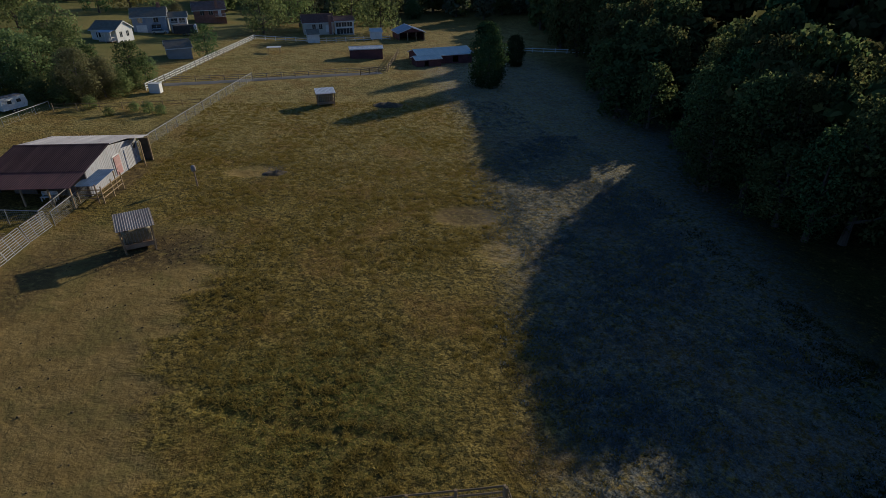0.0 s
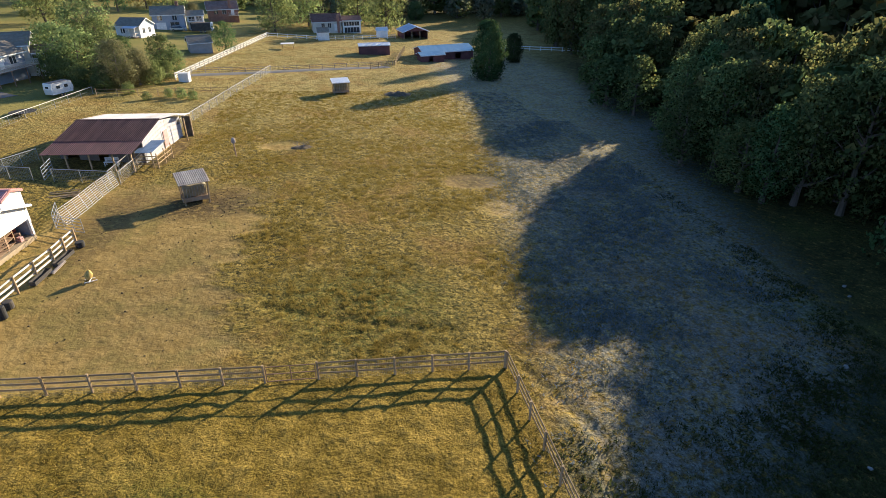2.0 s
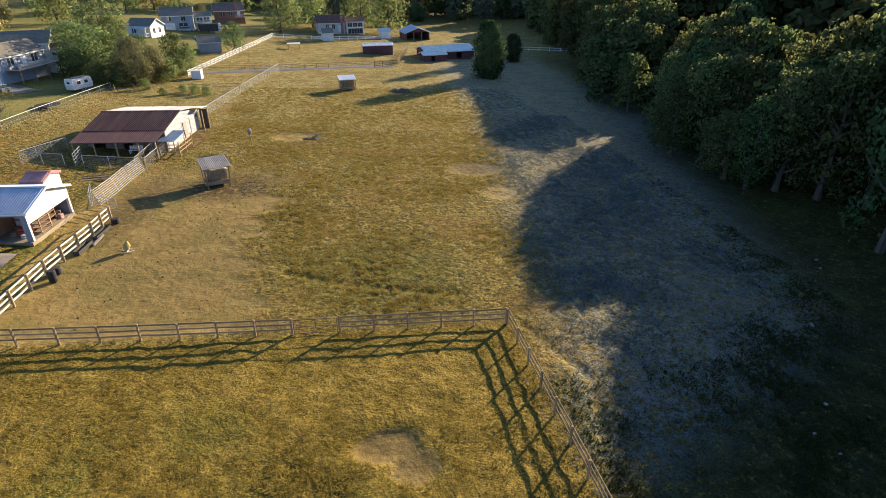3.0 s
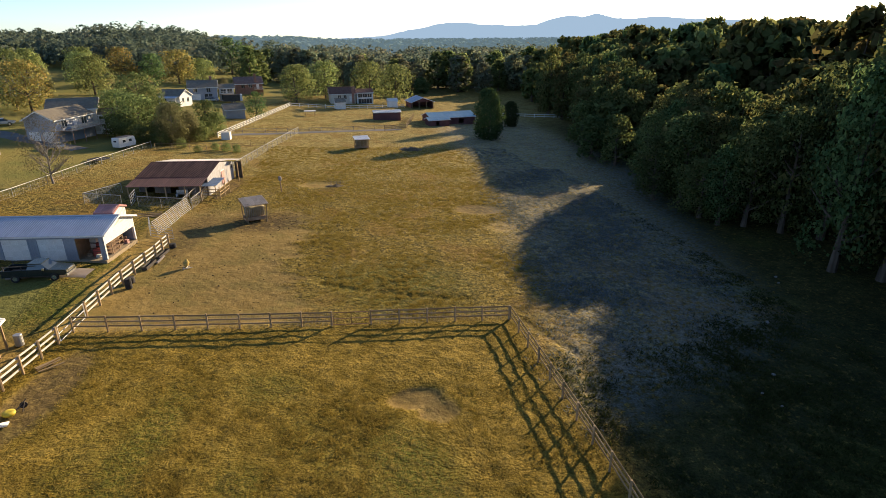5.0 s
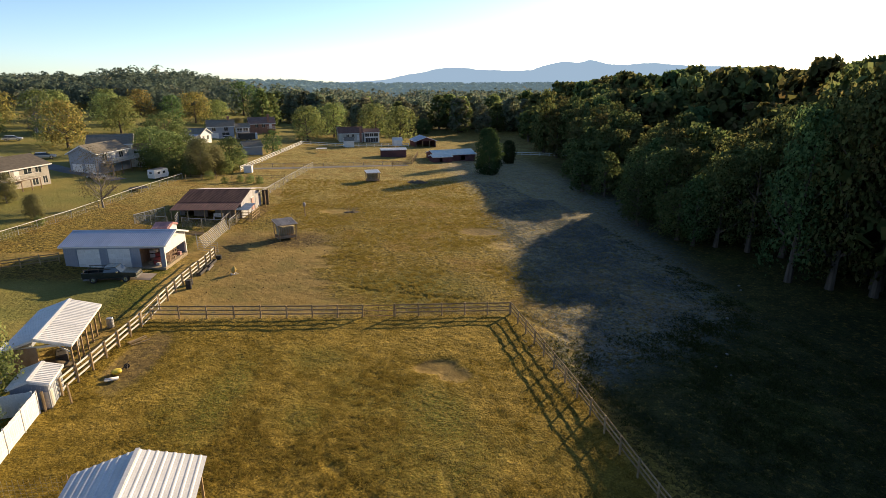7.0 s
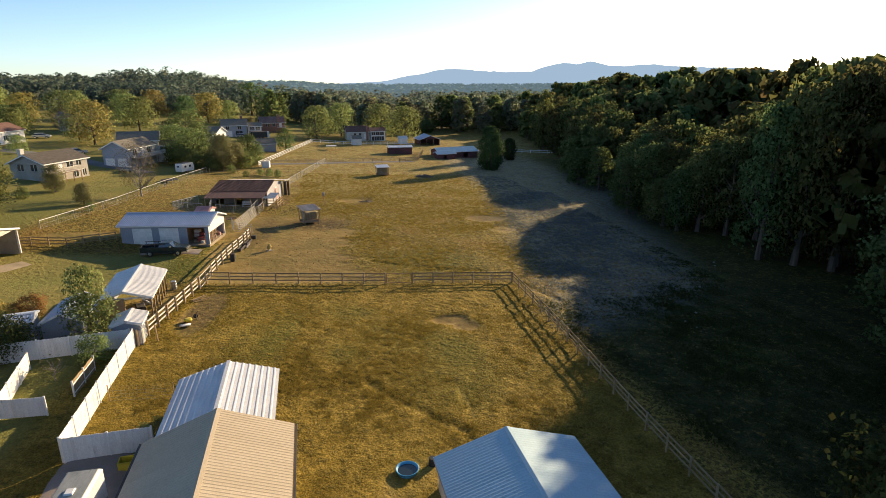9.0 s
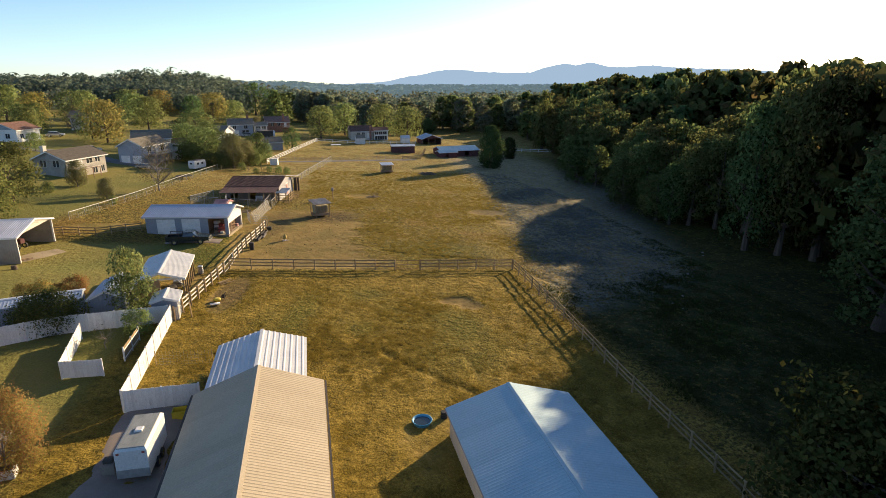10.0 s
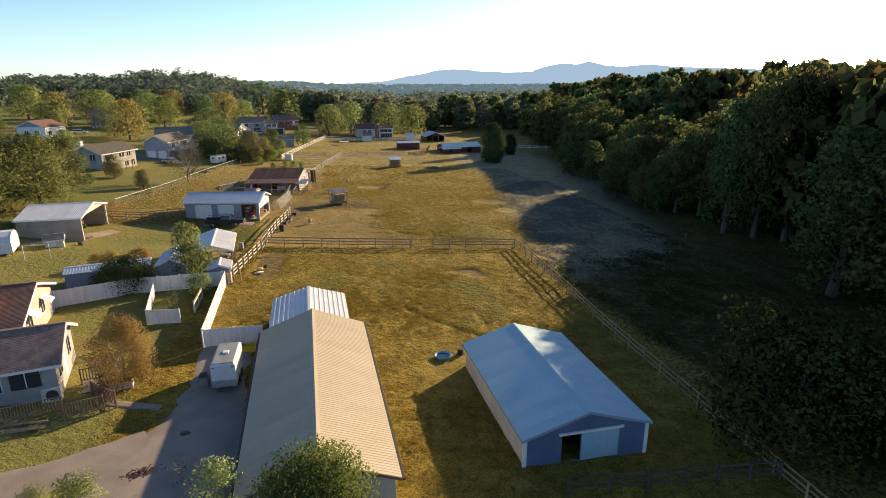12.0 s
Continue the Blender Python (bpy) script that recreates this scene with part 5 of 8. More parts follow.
def crown_points(rng, clumps, per, height, radius, base, shape="round", clump_r=0.18):
    """Places of the leaves: clumps spread through an uneven crown."""
    pts = []
    lobes = rng.uniform(0.72, 1.12, 9)
    for _ in range(clumps):
        f = rng.uniform(0, 1)
        az = rng.uniform(0, 2 * math.pi)
        lobe = np.interp(az, np.linspace(0, 2 * math.pi, 9), lobes)
        if shape == "round":
            prof = math.sqrt(max(0.02, 1 - (2 * f - 0.85) ** 2 / 1.35))
        elif shape == "tall":
            prof = math.sqrt(max(0.02, 1 - (2 * f - 0.8) ** 2 / 1.5)) * 0.9
        else:
            prof = (1 - f) ** 0.75 * min(1.0, 0.55 + f * 3.0) + 0.05
        r = radius * prof * lobe * math.sqrt(rng.uniform(0.25, 1.0))
        c = np.array([r * math.cos(az), r * math.sin(az), base + f * (height - base) * (0.93 + 0.1 * lobe)])
        cr = clump_r * radius * rng.uniform(0.7, 1.3)
        k = int(per * rng.uniform(0.6, 1.4))
        g = rng.normal(size=(k, 3))
        g *= np.minimum(1.0, 1.5 / np.maximum(np.linalg.norm(g, axis=1), 1e-6))[:, None]
        pts.append(c + g * [cr, cr, cr * 0.7] * 1.25)
    p = np.concatenate(pts)
    p[:, 2] = np.maximum(p[:, 2], 0.12)
    return p


def trunk_mesh(rng, height, base, radius, r0, limbs, twigs=0):
    bm = bmesh.new()
    top, last, lean = height * 0.82, Vector((0, 0, -0.4)), Vector((rng.uniform(-0.05, 0.05), rng.uniform(-0.05, 0.05), 0))
    spine, steps = [last], 6
    for k in range(1, steps + 1):
        z = top * k / steps
        nxt = Vector((lean.x * z + rng.uniform(-0.1, 0.1), lean.y * z + rng.uniform(-0.1, 0.1), z))
        rod(bm, last, nxt, r0 * (1.25 if k == 1 else 1 - 0.85 * (k - 1) / steps), r0 * (1 - 0.85 * k / steps), 7, k == 1)
        spine.append(nxt)
        last = nxt
    for k in range(limbs):
        f = rng.uniform(max(0.15, base / height), 0.8)
        z = f * top
        p = Vector(np.array([np.interp(z, [s.z for s in spine], [s[i] for s in spine]) for i in range(3)]))
        az = k * 2.4 + rng.uniform(-0.4, 0.4)
        ln = radius * rng.uniform(0.55, 0.95) * (1.1 - 0.6 * f)
        q = p + Vector((math.cos(az) * ln, math.sin(az) * ln, ln * rng.uniform(0.4, 0.9)))
        mid_p = p.lerp(q, 0.5) + Vector((0, 0, -0.06 * ln))
        rl = r0 * (0.5 - 0.3 * f)
        rod(bm, p, mid_p, rl, rl * 0.7, 5, False)
        rod(bm, mid_p, q, rl * 0.7, rl * 0.2, 5, False)
        for _ in range(twigs):
            a = p.lerp(q, rng.uniform(0.35, 1.0))
            d = Vector(rng.normal(size=3)) * 0.5 + (q - p).normalized() + Vector((0, 0, 0.5))
            rod(bm, a, a + d.normalized() * ln * rng.uniform(0.25, 0.5), rl * 0.28, rl * 0.06, 3, False)
    me = bpy.data.meshes.new("trunk")
    bm.to_mesh(me)
    bm.free()
    return me


def make_tree(seed, height, radius, base, clumps, per, leaf, leaf_mat, bark, label, shape="round", limbs=9, r0=None, twigs=0, category="tree", name="tree", clump_r=0.18):
    rng = np.random.default_rng(seed)
    ob = thing(name, pose(0, 0, 0), label, category)
    piece("trunk", trunk_mesh(rng, height, base, radius, r0 or 0.03 * height, limbs, twigs), bark, ob)
    p = crown_points(rng, clumps, per, height, radius, base, shape, clump_r)
    piece("crown", leaves_mesh("crown", p, leaf * rng.uniform(0.6, 1.3, len(p)), rng, (p - [0, 0, base + 0.4 * (height - base)]) / [radius, radius, height * 0.5]), leaf_mat, ob)
    return ob


def wood_tree(seed, height, radius, base, lobes, per, leaf, leaf_mat, label, limbs=12, bark=None):
    """A forest tree: leaf masses of uneven size carried on limbs, ragged at the rim, with gaps between."""
    rng = np.random.default_rng(seed)
    ob = thing("tree", pose(0, 0, 0), label, "tree")
    piece("trunk", trunk_mesh(rng, height, base, radius, 0.028 * height, limbs), bark or M_BARK, ob)
    pts, outs = [], []
    for k in range(lobes):
        f = (k + rng.uniform(0.2, 0.8)) / lobes
        prof = math.sqrt(max(0.04, 1 - (2 * f - 0.75) ** 2 / 1.62))
        az = k * 2.4 + rng.uniform(-0.5, 0.5)
        lr = radius * rng.uniform(0.26, 0.46) * (0.65 + 0.35 * prof)
        r = max(0.0, radius * prof * rng.uniform(0.75, 1.12) - lr * 0.8)
        c = np.array([r * math.cos(az), r * math.sin(az), min(base + 0.35 * lr + f * (height - base), height - lr * 0.75)])
        n = int(per * (lr / (0.36 * radius)) ** 2)
        d = rng.normal(size=(n, 3))
        d /= np.linalg.norm(d, axis=1)[:, None]
        d[:, 2] = np.where((d[:, 2] < -0.35) & (rng.uniform(0, 1, n) < 0.6), -d[:, 2], d[:, 2])
        bulge = 1 + 0.22 * np.sin(d[:, 0] * 5 + k) * np.sin(d[:, 1] * 6 - k) + 0.14 * np.sin(d[:, 2] * 9 + 2 * k)
        rr = np.where(rng.uniform(0, 1, n) < 0.1, rng.uniform(0.95, 1.3, n), rng.uniform(0.25, 1, n) ** 0.45)
        q = c + d * (lr * bulge * rr)[:, None] * [1.05, 1.05, 0.82]
        pts.append(q)
        outs.append(d * 0.6 + 0.55 * (q - [0, 0, 0.45 * height]) / [radius, radius, 0.5 * height])
    core = rng.normal(size=(per, 3)) * [radius * 0.3, radius * 0.3, height * 0.19] + [0, 0, base + 0.5 * (height - base)]
    pts.append(core)
    outs.append((core - [0, 0, 0.4 * height]) / [radius, radius, 0.5 * height])
    p = np.concatenate(pts)
    p[:, 2] = np.clip(p[:, 2], 0.12, height * 1.01)
    quads, nrm = leaf_quads(p, leaf * rng.uniform(0.5, 1.35, len(p)), np.concatenate(outs), rng, 0.5)
    piece("crown", foliage_mesh("crown", quads, nrm), leaf_mat, ob)
    return ob


def planted(ob, x, y, s=1.0, turn=0.0, sz=None, sink=0.05):
    return pose(x, y, gz(x, y) - sink, 0, 0, turn) @ Matrix.Diagonal((s, s, sz or s, 1))


def put(ob, x, y, s=1.0, turn=0.0, sz=None, label=""):
    """Stands a tree at a place; its first standing place is the prototype's own."""
    if not ob.get("stands"):
        ob["stands"] = 1
        ob.matrix_basis = planted(ob, x, y, s, turn, sz)
        out = ob
    else:
        out = copy_thing(ob, planted(ob, x, y, s, turn, sz) @ Matrix.Diagonal((1 / ob.scale.x, 1 / ob.scale.y, 1 / ob.scale.z, 1)))
    return tagged(out, label) if label else out


t_orange = wood_tree(11, 11.0, 5.9, 0.2, 30, 118, 0.23, L_ORANGE, "broad tree with orange and gold autumn leaves")
t_yellow = wood_tree(12, 10.6, 5.5, 0.2, 30, 118, 0.23, L_YELLOW, "rounded tree with yellow-green autumn leaves")
t_green = wood_tree(13, 10.0, 4.9, 0.5, 28, 125, 0.19, L_GREEN, "leafy green tree on the lawn")
t_dark = wood_tree(14, 9.0, 3.8, 0.3, 24, 120, 0.18, L_DARK, "dense dark green tree beside the houses")
t_brown = make_tree(15, 8.5, 3.6, 0.8, 210, 46, 0.14, L_OLIVE, M_BARK_GREY, "thin olive-brown tree losing its leaves", "tall", 12, None, 5)
t_bare = make_tree(16, 6.8, 3.3, 1.2, 150, 20, 0.075, L_BROWN, M_BARK_GREY, "nearly bare grey tree with fine twigs", "round", 30, 0.15, 16)
t_cedar = make_tree(17, 11.8, 4.2, 0.4, 330, 40, 0.2, L_CEDAR, M_BARK, "tall dense evergreen cedar in the pasture", "tall", 8, 0.3, 0, "tree", "cedar_tree", 0.14)
t_bush = make_tree(18, 2.6, 1.5, 0.2, 64, 30, 0.1, L_GREEN, M_BARK, "low dark green shrub", "round", 5, 0.05, 0, "shrub", "shrub", 0.22)

t_lawn = wood_tree(19, 10.0, 5.0, 0.4, 30, 330, 0.13, L_LAWN, "broad olive-green tree turning yellow on the lawn", 14)
# the houses' trees
for x, y, s, a in ((-62.5, 35.0, 1.1, 0), (-68.0, 31.0, 1.2, 60), (-64.5, 47.0, 0.95, 120), (-66.0, 26.0, 0.95, 180)):
    put(t_lawn, x, y, s, a)
for x, y, s, a in ((-79.5, 131.0, 1.1, 10), (-68.5, 228.0, 1.18, 80), (-120.0, 182.0, 1.0, 200), (-95.0, 246.0, 1.1, 300)):
    put(t_orange, x, y, s, a)
for x, y, s, a in ((-80.5, 174.0, 1.12, 30), (-91.0, 196.0, 1.1, 10), (-102.0, 224.0, 1.15, 60), (-132.0, 188.0, 1.2, 45), (-150.0, 176.0, 1.0, 145), (-112.0, 205.0, 1.1, 145), (-20.8, 186.3, 1.2, 100), (-11.0, 205.5, 1.28, 170), (6.2, 210.5, 1.3, 240), (14.7, 192.5, 1.3, 310), (-104.0, 140.0, 0.8, 60), (-130.0, 150.0, 1.1, 90), (-88.0, 108.0, 0.42, 0), (-62.0, 240.0, 0.95, 0), (-48.5, 262.0, 1.0, 130)):
    put(t_yellow, x, y, s, a)
for x, y, s, a in ((-55.0, 130.0, 1.12, 60), (-51.5, 126.0, 0.85, 170), (-52.5, 108.0, 0.92, 200), (-48.0, 104.0, 0.9, 280), (-45.2, 107.5, 0.82, 40), (-55.5, 112.0, 0.85, 330), (-108.0, 183.0, 1.25, 33), (-86.0, 138.0, 0.9, 260), (-140.0, 205.0, 1.2, 20), (-34.6, 113.5, 0.5, 90), (-118.0, 134.0, 0.9, 50), (-140, 128, 1.0, 10), (-128, 108, 0.9, 100), (-55.0, 186.0, 0.48, 10)):
    put(t_green, x, y, s, a)
for x, y, s, a in ((-36.2, 112.0, 0.86, 220), (-29.2, 143.0, 0.8, 260), (-38.5, 251.0, 1.12, 20), (-58.4, 296.0, 2.0, 80), (-51.0, 304.0, 1.7, 190), (9.0, 217.0, 0.7, 30), (-18.0, 212.0, 0.9, 120), (-107, 152, 1.0, 20), (-114, 159, 0.9, 220), (-74, 214, 1.3, 40), (-42.5, 110.5, 0.8, 150), (-62.0, 141.0, 0.85, 70)):
    put(t_dark, x, y, s, a)
for x, y, s, a in ((-40.6, 99.6, 0.9, 0), (-38.4, 103.0, 0.7, 130), (-46.5, 196.0, 0.7, 40), (-93.0, 170.0, 0.9, 10), (-62.1, 64.0, 0.52, 100), (-54.3, 55.2, 0.4, 70)):
    put(t_brown, x, y, s, a)
for x, y, s, a in ((-98.5, 158.0, 1.1, 220), (-92.5, 163.0, 1.2, 50)):
    put(t_bare, x, y, s, a)
put(t_bare, -48.5, 64.4, 1.0, 0, 1.34)
put(t_yellow, -35.4, 5.2, 0.32, 15, 0.6, "leafy yellow-green tree standing among the sheds")
put(t_green, -34.9, 4.2, 0.46, 75, 0.42, "leafy green tree standing among the sheds")
put(t_cedar, 29.4, 113.0, 0.92, 0, 0.97)
put(t_cedar, 41.8, 135.5, 0.58, 90, 0.56, "small dark evergreen near the tall cedar")
for x, y, s, a in ((-31.6, 94.0, 0.55, 0), (-29.4, 93.6, 0.62, 80), (-34.4, 91.5, 0.5, 140), (-27.4, 92.4, 0.6, 30), (-38.3, 95.5, 0.7, 250), (-33.3, 0.3, 0.85, 60), (-52.2, 51.5, 0.5, 0), (-60.2, 20.0, 0.8, 20), (-36.0, 103.5, 1.3, 0), (-42.4, 97.0, 1.2, 60), (-51.6, 103.8, 1.9, 30), (-48.6, 101.2, 1.7, 100), (-45.8, 98.9, 1.5, 170), (-54.0, 106.8, 1.7, 220), (-43.4, 101.5, 1.6, 280), (-38.0, 107.0, 1.7, 330), (-35.4, 109.2, 1.3, 20), (-57.0, 118.0, 1.4, 70), (-9.0, 196, 1.0, 0), (-64.0, 57.5, 0.7, 100)):
    put(t_bush, x, y, s, a)
flower = make_tree(27, 1.7, 1.1, 0.1, 70, 40, 0.06, L_AUTUMN, M_BARK_GREY, "low autumn shrub with pale flower heads in the yard", "round", 6, 0.04, 4, "shrub", "shrub", 0.2)
for x, y, s, a in ((-44.4, 8.7, 1.0, 0), (-43.0, 9.0, 0.8, 60), (-41.7, 9.6, 1.1, 120), (-45.6, 8.2, 0.9, 200)):
    put(flower, x, y, s, a)
hedge = make_tree(21, 3.2, 2.5, 0.2, 170, 60, 0.085, L_HEDGE, M_BARK, "wide dark green shrub overhanging the white fence", "round", 6, 0.08, 0, "shrub", "shrub", 0.2)
put(hedge, -40.6, 1.5, 0.98, 0)
put(hedge, -42.6, 2.2, 0.6, 90)
autumn = make_tree(22, 4.9, 2.2, 0.4, 190, 90, 0.06, L_AUTUMN, M_BARK_GREY, "small tree turning red and yellow beside the bungalow", "round", 14, 0.09, 6, "tree", "tree", 0.2)
put(autumn, -34.7, -18.0, 0.88, 0, 1.0)
fore = make_tree(23, 5.6, 2.9, 0.4, 250, 120, 0.075, L_FORE, M_BARK, "leafy green tree before the tan barn", "round", 12, 0.16, 4, "tree", "tree", 0.17)
put(fore, -20.9, -36.2, 0.98, 0, 1.05)
sap = make_tree(24, 3.2, 1.3, 0.4, 60, 46, 0.055, L_YELLOW, M_BARK_GREY, "thin sapling with yellowing leaves by the drive", "tall", 12, 0.05, 6, "tree", "sapling", 0.2)
for x, y, s, a in ((-25.8, -32.6, 1.1, 0), (-31.9, -32.9, 1.05, 60), (-34.3, -32.0, 0.7, 140), (-24.9, -34.2, 0.8, 200), (-26.6, -10.8, 0.45, 0), (-25.9, -10.3, 0.5, 40)):
    put(sap, x, y, s, a)
dead = make_tree(25, 2.0, 1.3, 0.4, 12, 6, 0.07, L_BROWN, M_BARK_GREY, "bare dry shrub inside the white pen", "round", 12, 0.05, 6, "shrub", "shrub")
put(dead, -35.0, -2.4, 1.0, 0)
put(dead, -28.4, -29.2, 0.75, 70, None, "bare brown shrub standing on the drive")
for x, y, w, a in ((-8.4, 65.2, 0.9, 30), (-9.3, 65.6, 0.8, 150), (-7.7, 65.9, 0.75, 260)):
    put(dead, x, y, w, a, 0.55, "clump of dead brown weeds in the pasture")
round_bush = make_tree(26, 5.0, 2.9, 0.2, 110, 30, 0.2, L_DARK, M_BARK, "round clipped evergreen beyond the paddock", "round", 6, 0.12, 0, "shrub", "shrub", 0.16)
put(round_bush, 31.0, 237.0, 1.3, 0)

# the wood in the east: its edge is low and it rises inwards
rng = np.random.default_rng(5)
wood_near = [
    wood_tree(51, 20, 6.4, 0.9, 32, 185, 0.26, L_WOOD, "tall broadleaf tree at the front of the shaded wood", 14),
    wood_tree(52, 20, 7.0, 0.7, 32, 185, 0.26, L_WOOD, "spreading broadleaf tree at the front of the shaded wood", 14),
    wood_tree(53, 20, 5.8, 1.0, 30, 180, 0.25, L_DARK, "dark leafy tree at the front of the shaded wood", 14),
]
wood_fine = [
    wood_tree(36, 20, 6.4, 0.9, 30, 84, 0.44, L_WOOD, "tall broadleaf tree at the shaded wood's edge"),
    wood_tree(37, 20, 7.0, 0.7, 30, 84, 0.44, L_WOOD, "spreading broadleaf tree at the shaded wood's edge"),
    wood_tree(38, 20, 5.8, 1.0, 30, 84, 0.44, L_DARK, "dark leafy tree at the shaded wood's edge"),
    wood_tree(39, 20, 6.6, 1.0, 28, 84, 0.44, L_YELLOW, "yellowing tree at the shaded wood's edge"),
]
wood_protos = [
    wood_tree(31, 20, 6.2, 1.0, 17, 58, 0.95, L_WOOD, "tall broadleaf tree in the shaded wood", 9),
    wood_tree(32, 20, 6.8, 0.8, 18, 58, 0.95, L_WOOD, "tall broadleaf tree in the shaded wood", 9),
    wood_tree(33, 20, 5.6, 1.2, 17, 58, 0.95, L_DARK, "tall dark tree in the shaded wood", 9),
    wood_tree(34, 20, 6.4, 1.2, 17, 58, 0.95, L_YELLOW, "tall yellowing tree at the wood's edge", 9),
]
EDGE_C = [-61.6, -26.3, -16.5, -12.5, -10.5, -8.0, -4.7, -2.0, -0.8, 1.3, 3.0, 6.1, 7.9, 9.7, 12.5, 17.7, 22.8, 26.1, 28.1, 29.9, 35.4, 36.6, 40.4, 49.1, 62.4, 76.5, 101.7, 202.6]
EDGE_X = [-24, -20, -14, -4, 3.5, 6.5, 7.2, 8.2, 10, 12.5, 15.5, 16.5, 13.2, 10, 8.2, 10, 12.5, 16, 24, 37, 37, 24, 20.5, 16.5, 20.5, 22, 26, 40]


def wood_top(x, y):
    """How high the wood may stand here, so that its shade ends where the pasture is sunlit."""
    c = y - 0.9 * x
    return 0.3555 * (x - max(np.interp(c + d, EDGE_C, EDGE_X) for d in (-2.5, 0, 2.5)))


taken, tries = [], 0
while len(taken) < 200 and tries < 14000:
    tries += 1
    x, y = 39 + 100 * rng.uniform(0, 1) ** 1.3, rng.uniform(-70, 270)
    edge = 40 + 5 * math.sin(y * 0.06) + (0.22 * max(0, y - 60))
    if x < edge or (y > 140 and x < 55):
        continue
    hgt = min(float(wood_top(x, y)), 29.0) * rng.uniform(0.88, 1.03)
    hgt = min(hgt, float(np.interp((x + 15) / (y + 46), [0.44, 0.47, 0.535], [23.5, 24.5, 28.8])) if y > 60 else 28.0)
    if hgt < 5:
        continue
    gap = 0.16 * hgt + 1.2
    if any((x - a) ** 2 + (y - b) ** 2 < gap * gap for a, b in taken):
        continue
    taken.append((x, y))
    k = int(rng.choice(4, p=[0.40, 0.36, 0.2, 0.04]))
    pr = (wood_fine if x < edge + 7 and -40 < y < 140 else wood_protos)[k]
    if k < 3 and x < edge + 6 and -25 < y < 78:
        pr = wood_near[k]
    w = min(1.25, 0.36 + 0.62 * hgt / 20) * rng.uniform(0.85, 1.1)
    put(pr, x, y, w, rng.uniform(0, 360), hgt / 20)
# the trees of the wood's front whose tops draw the edge of the shade
row = 0
c = -46.0
while c < 112:
    row += 1
    step = 2.0 if -4 < c < 34 else 3.0
    c += step
    if 28.6 < c < 37:
        continue
    x = 43 + (row * 7 % 17) + 0.3 * min(max(0.0, c - 25), 60)
    y = c + 0.9 * x
    hgt = 0.3555 * (x - float(np.interp(c, EDGE_C, EDGE_X))) + (1.3 if c > -29 else 4.5)
    if hgt < 4 or hgt > 27:
        continue
    put((wood_near if y < 78 and x < 54 else wood_fine)[(row * 3) % 7 % 3], x, y, min(0.8, 0.3 + 0.022 * hgt), 47.0 * row, hgt / 20)
for k, pr in enumerate(wood_near + wood_fine + wood_protos):
    if not pr.get("stands"):
        put(pr, 74 + 3.0 * k, 96 + 7.0 * k, 0.8, 31.0 * k, 0.95)
put(wood_fine[0], 61.5, 157.0, 0.55, 60, 1.08)
big_dark = wood_tree(35, 9.5, 5.6, 0.3, 26, 420, 0.16, L_SHADE, "large leafy tree in the wood's shade, leaves coloured darker", 10)
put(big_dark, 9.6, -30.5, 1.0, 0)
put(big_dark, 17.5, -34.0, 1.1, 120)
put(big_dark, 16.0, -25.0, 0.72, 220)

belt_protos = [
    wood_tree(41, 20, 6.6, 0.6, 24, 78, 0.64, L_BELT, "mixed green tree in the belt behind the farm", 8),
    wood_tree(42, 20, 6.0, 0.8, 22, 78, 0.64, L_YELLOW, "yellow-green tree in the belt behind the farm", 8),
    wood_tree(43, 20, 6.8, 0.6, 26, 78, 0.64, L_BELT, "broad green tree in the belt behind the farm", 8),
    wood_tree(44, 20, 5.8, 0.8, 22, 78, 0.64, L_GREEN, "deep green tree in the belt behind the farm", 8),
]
# the belt of trees that closes the view behind the farmhouse and the sheds
rng = np.random.default_rng(12)
for k in range(58):
    f = k / 57
    x = -46 + 150 * f + rng.uniform(-3, 3)
    y = 232 + 22 * math.sin(f * 9) ** 2 + rng.uniform(0, 40) - 12 * smooth01(0.6, 1.0, f)
    hh = rng.uniform(11, 17) + 1.5 * smooth01(0.35, 0.75, f)
    put(belt_protos[int(rng.choice(4, p=[0.36, 0.12, 0.32, 0.2]))], x, y, hh / 20 * rng.uniform(0.95, 1.25), rng.uniform(0, 360), hh / 20)


def dome_tree(rng, x, y, hgt, rad, boughs, per, leaf):
    """Foliage of one far tree: leaf clumps along overlapping boughs that make up an uneven dome."""
    pts, outs = [], []
    z0, wide = gz(x, y), rng.uniform(0.85, 1.2)
    for k in range(boughs):
        f = (k + rng.uniform(0.2, 0.8)) / boughs
        az, r = 2.4 * k + rng.uniform(-0.5, 0.5), rad * wide * math.sqrt(max(0.04, 1 - (1.3 * f - 0.42) ** 2)) * rng.uniform(0.5, 0.8)
        br = rad * rng.uniform(0.26, 0.44)
        c = np.array([x + r * math.cos(az), y + r * math.sin(az), z0 + hgt * 0.12 + f * (hgt * 0.9 - br)])
        d = rng.normal(size=(per, 3))
        d /= np.linalg.norm(d, axis=1)[:, None]
        d[:, 2] = np.where(d[:, 2] < -0.3, -d[:, 2], d[:, 2])
        q = c + d * (br * rng.uniform(0.82, 1.06, per))[:, None] * [1, 1, 0.8]
        pts.append(q)
        outs.append(d * 0.6 + 0.6 * (q - [x, y, z0 + 0.45 * hgt]) / [rad, rad, 0.5 * hgt])
    p = np.concatenate(pts)
    return leaf_quads(p, leaf * rng.uniform(0.55, 1.3, len(p)), np.concatenate(outs), rng, 0.85)


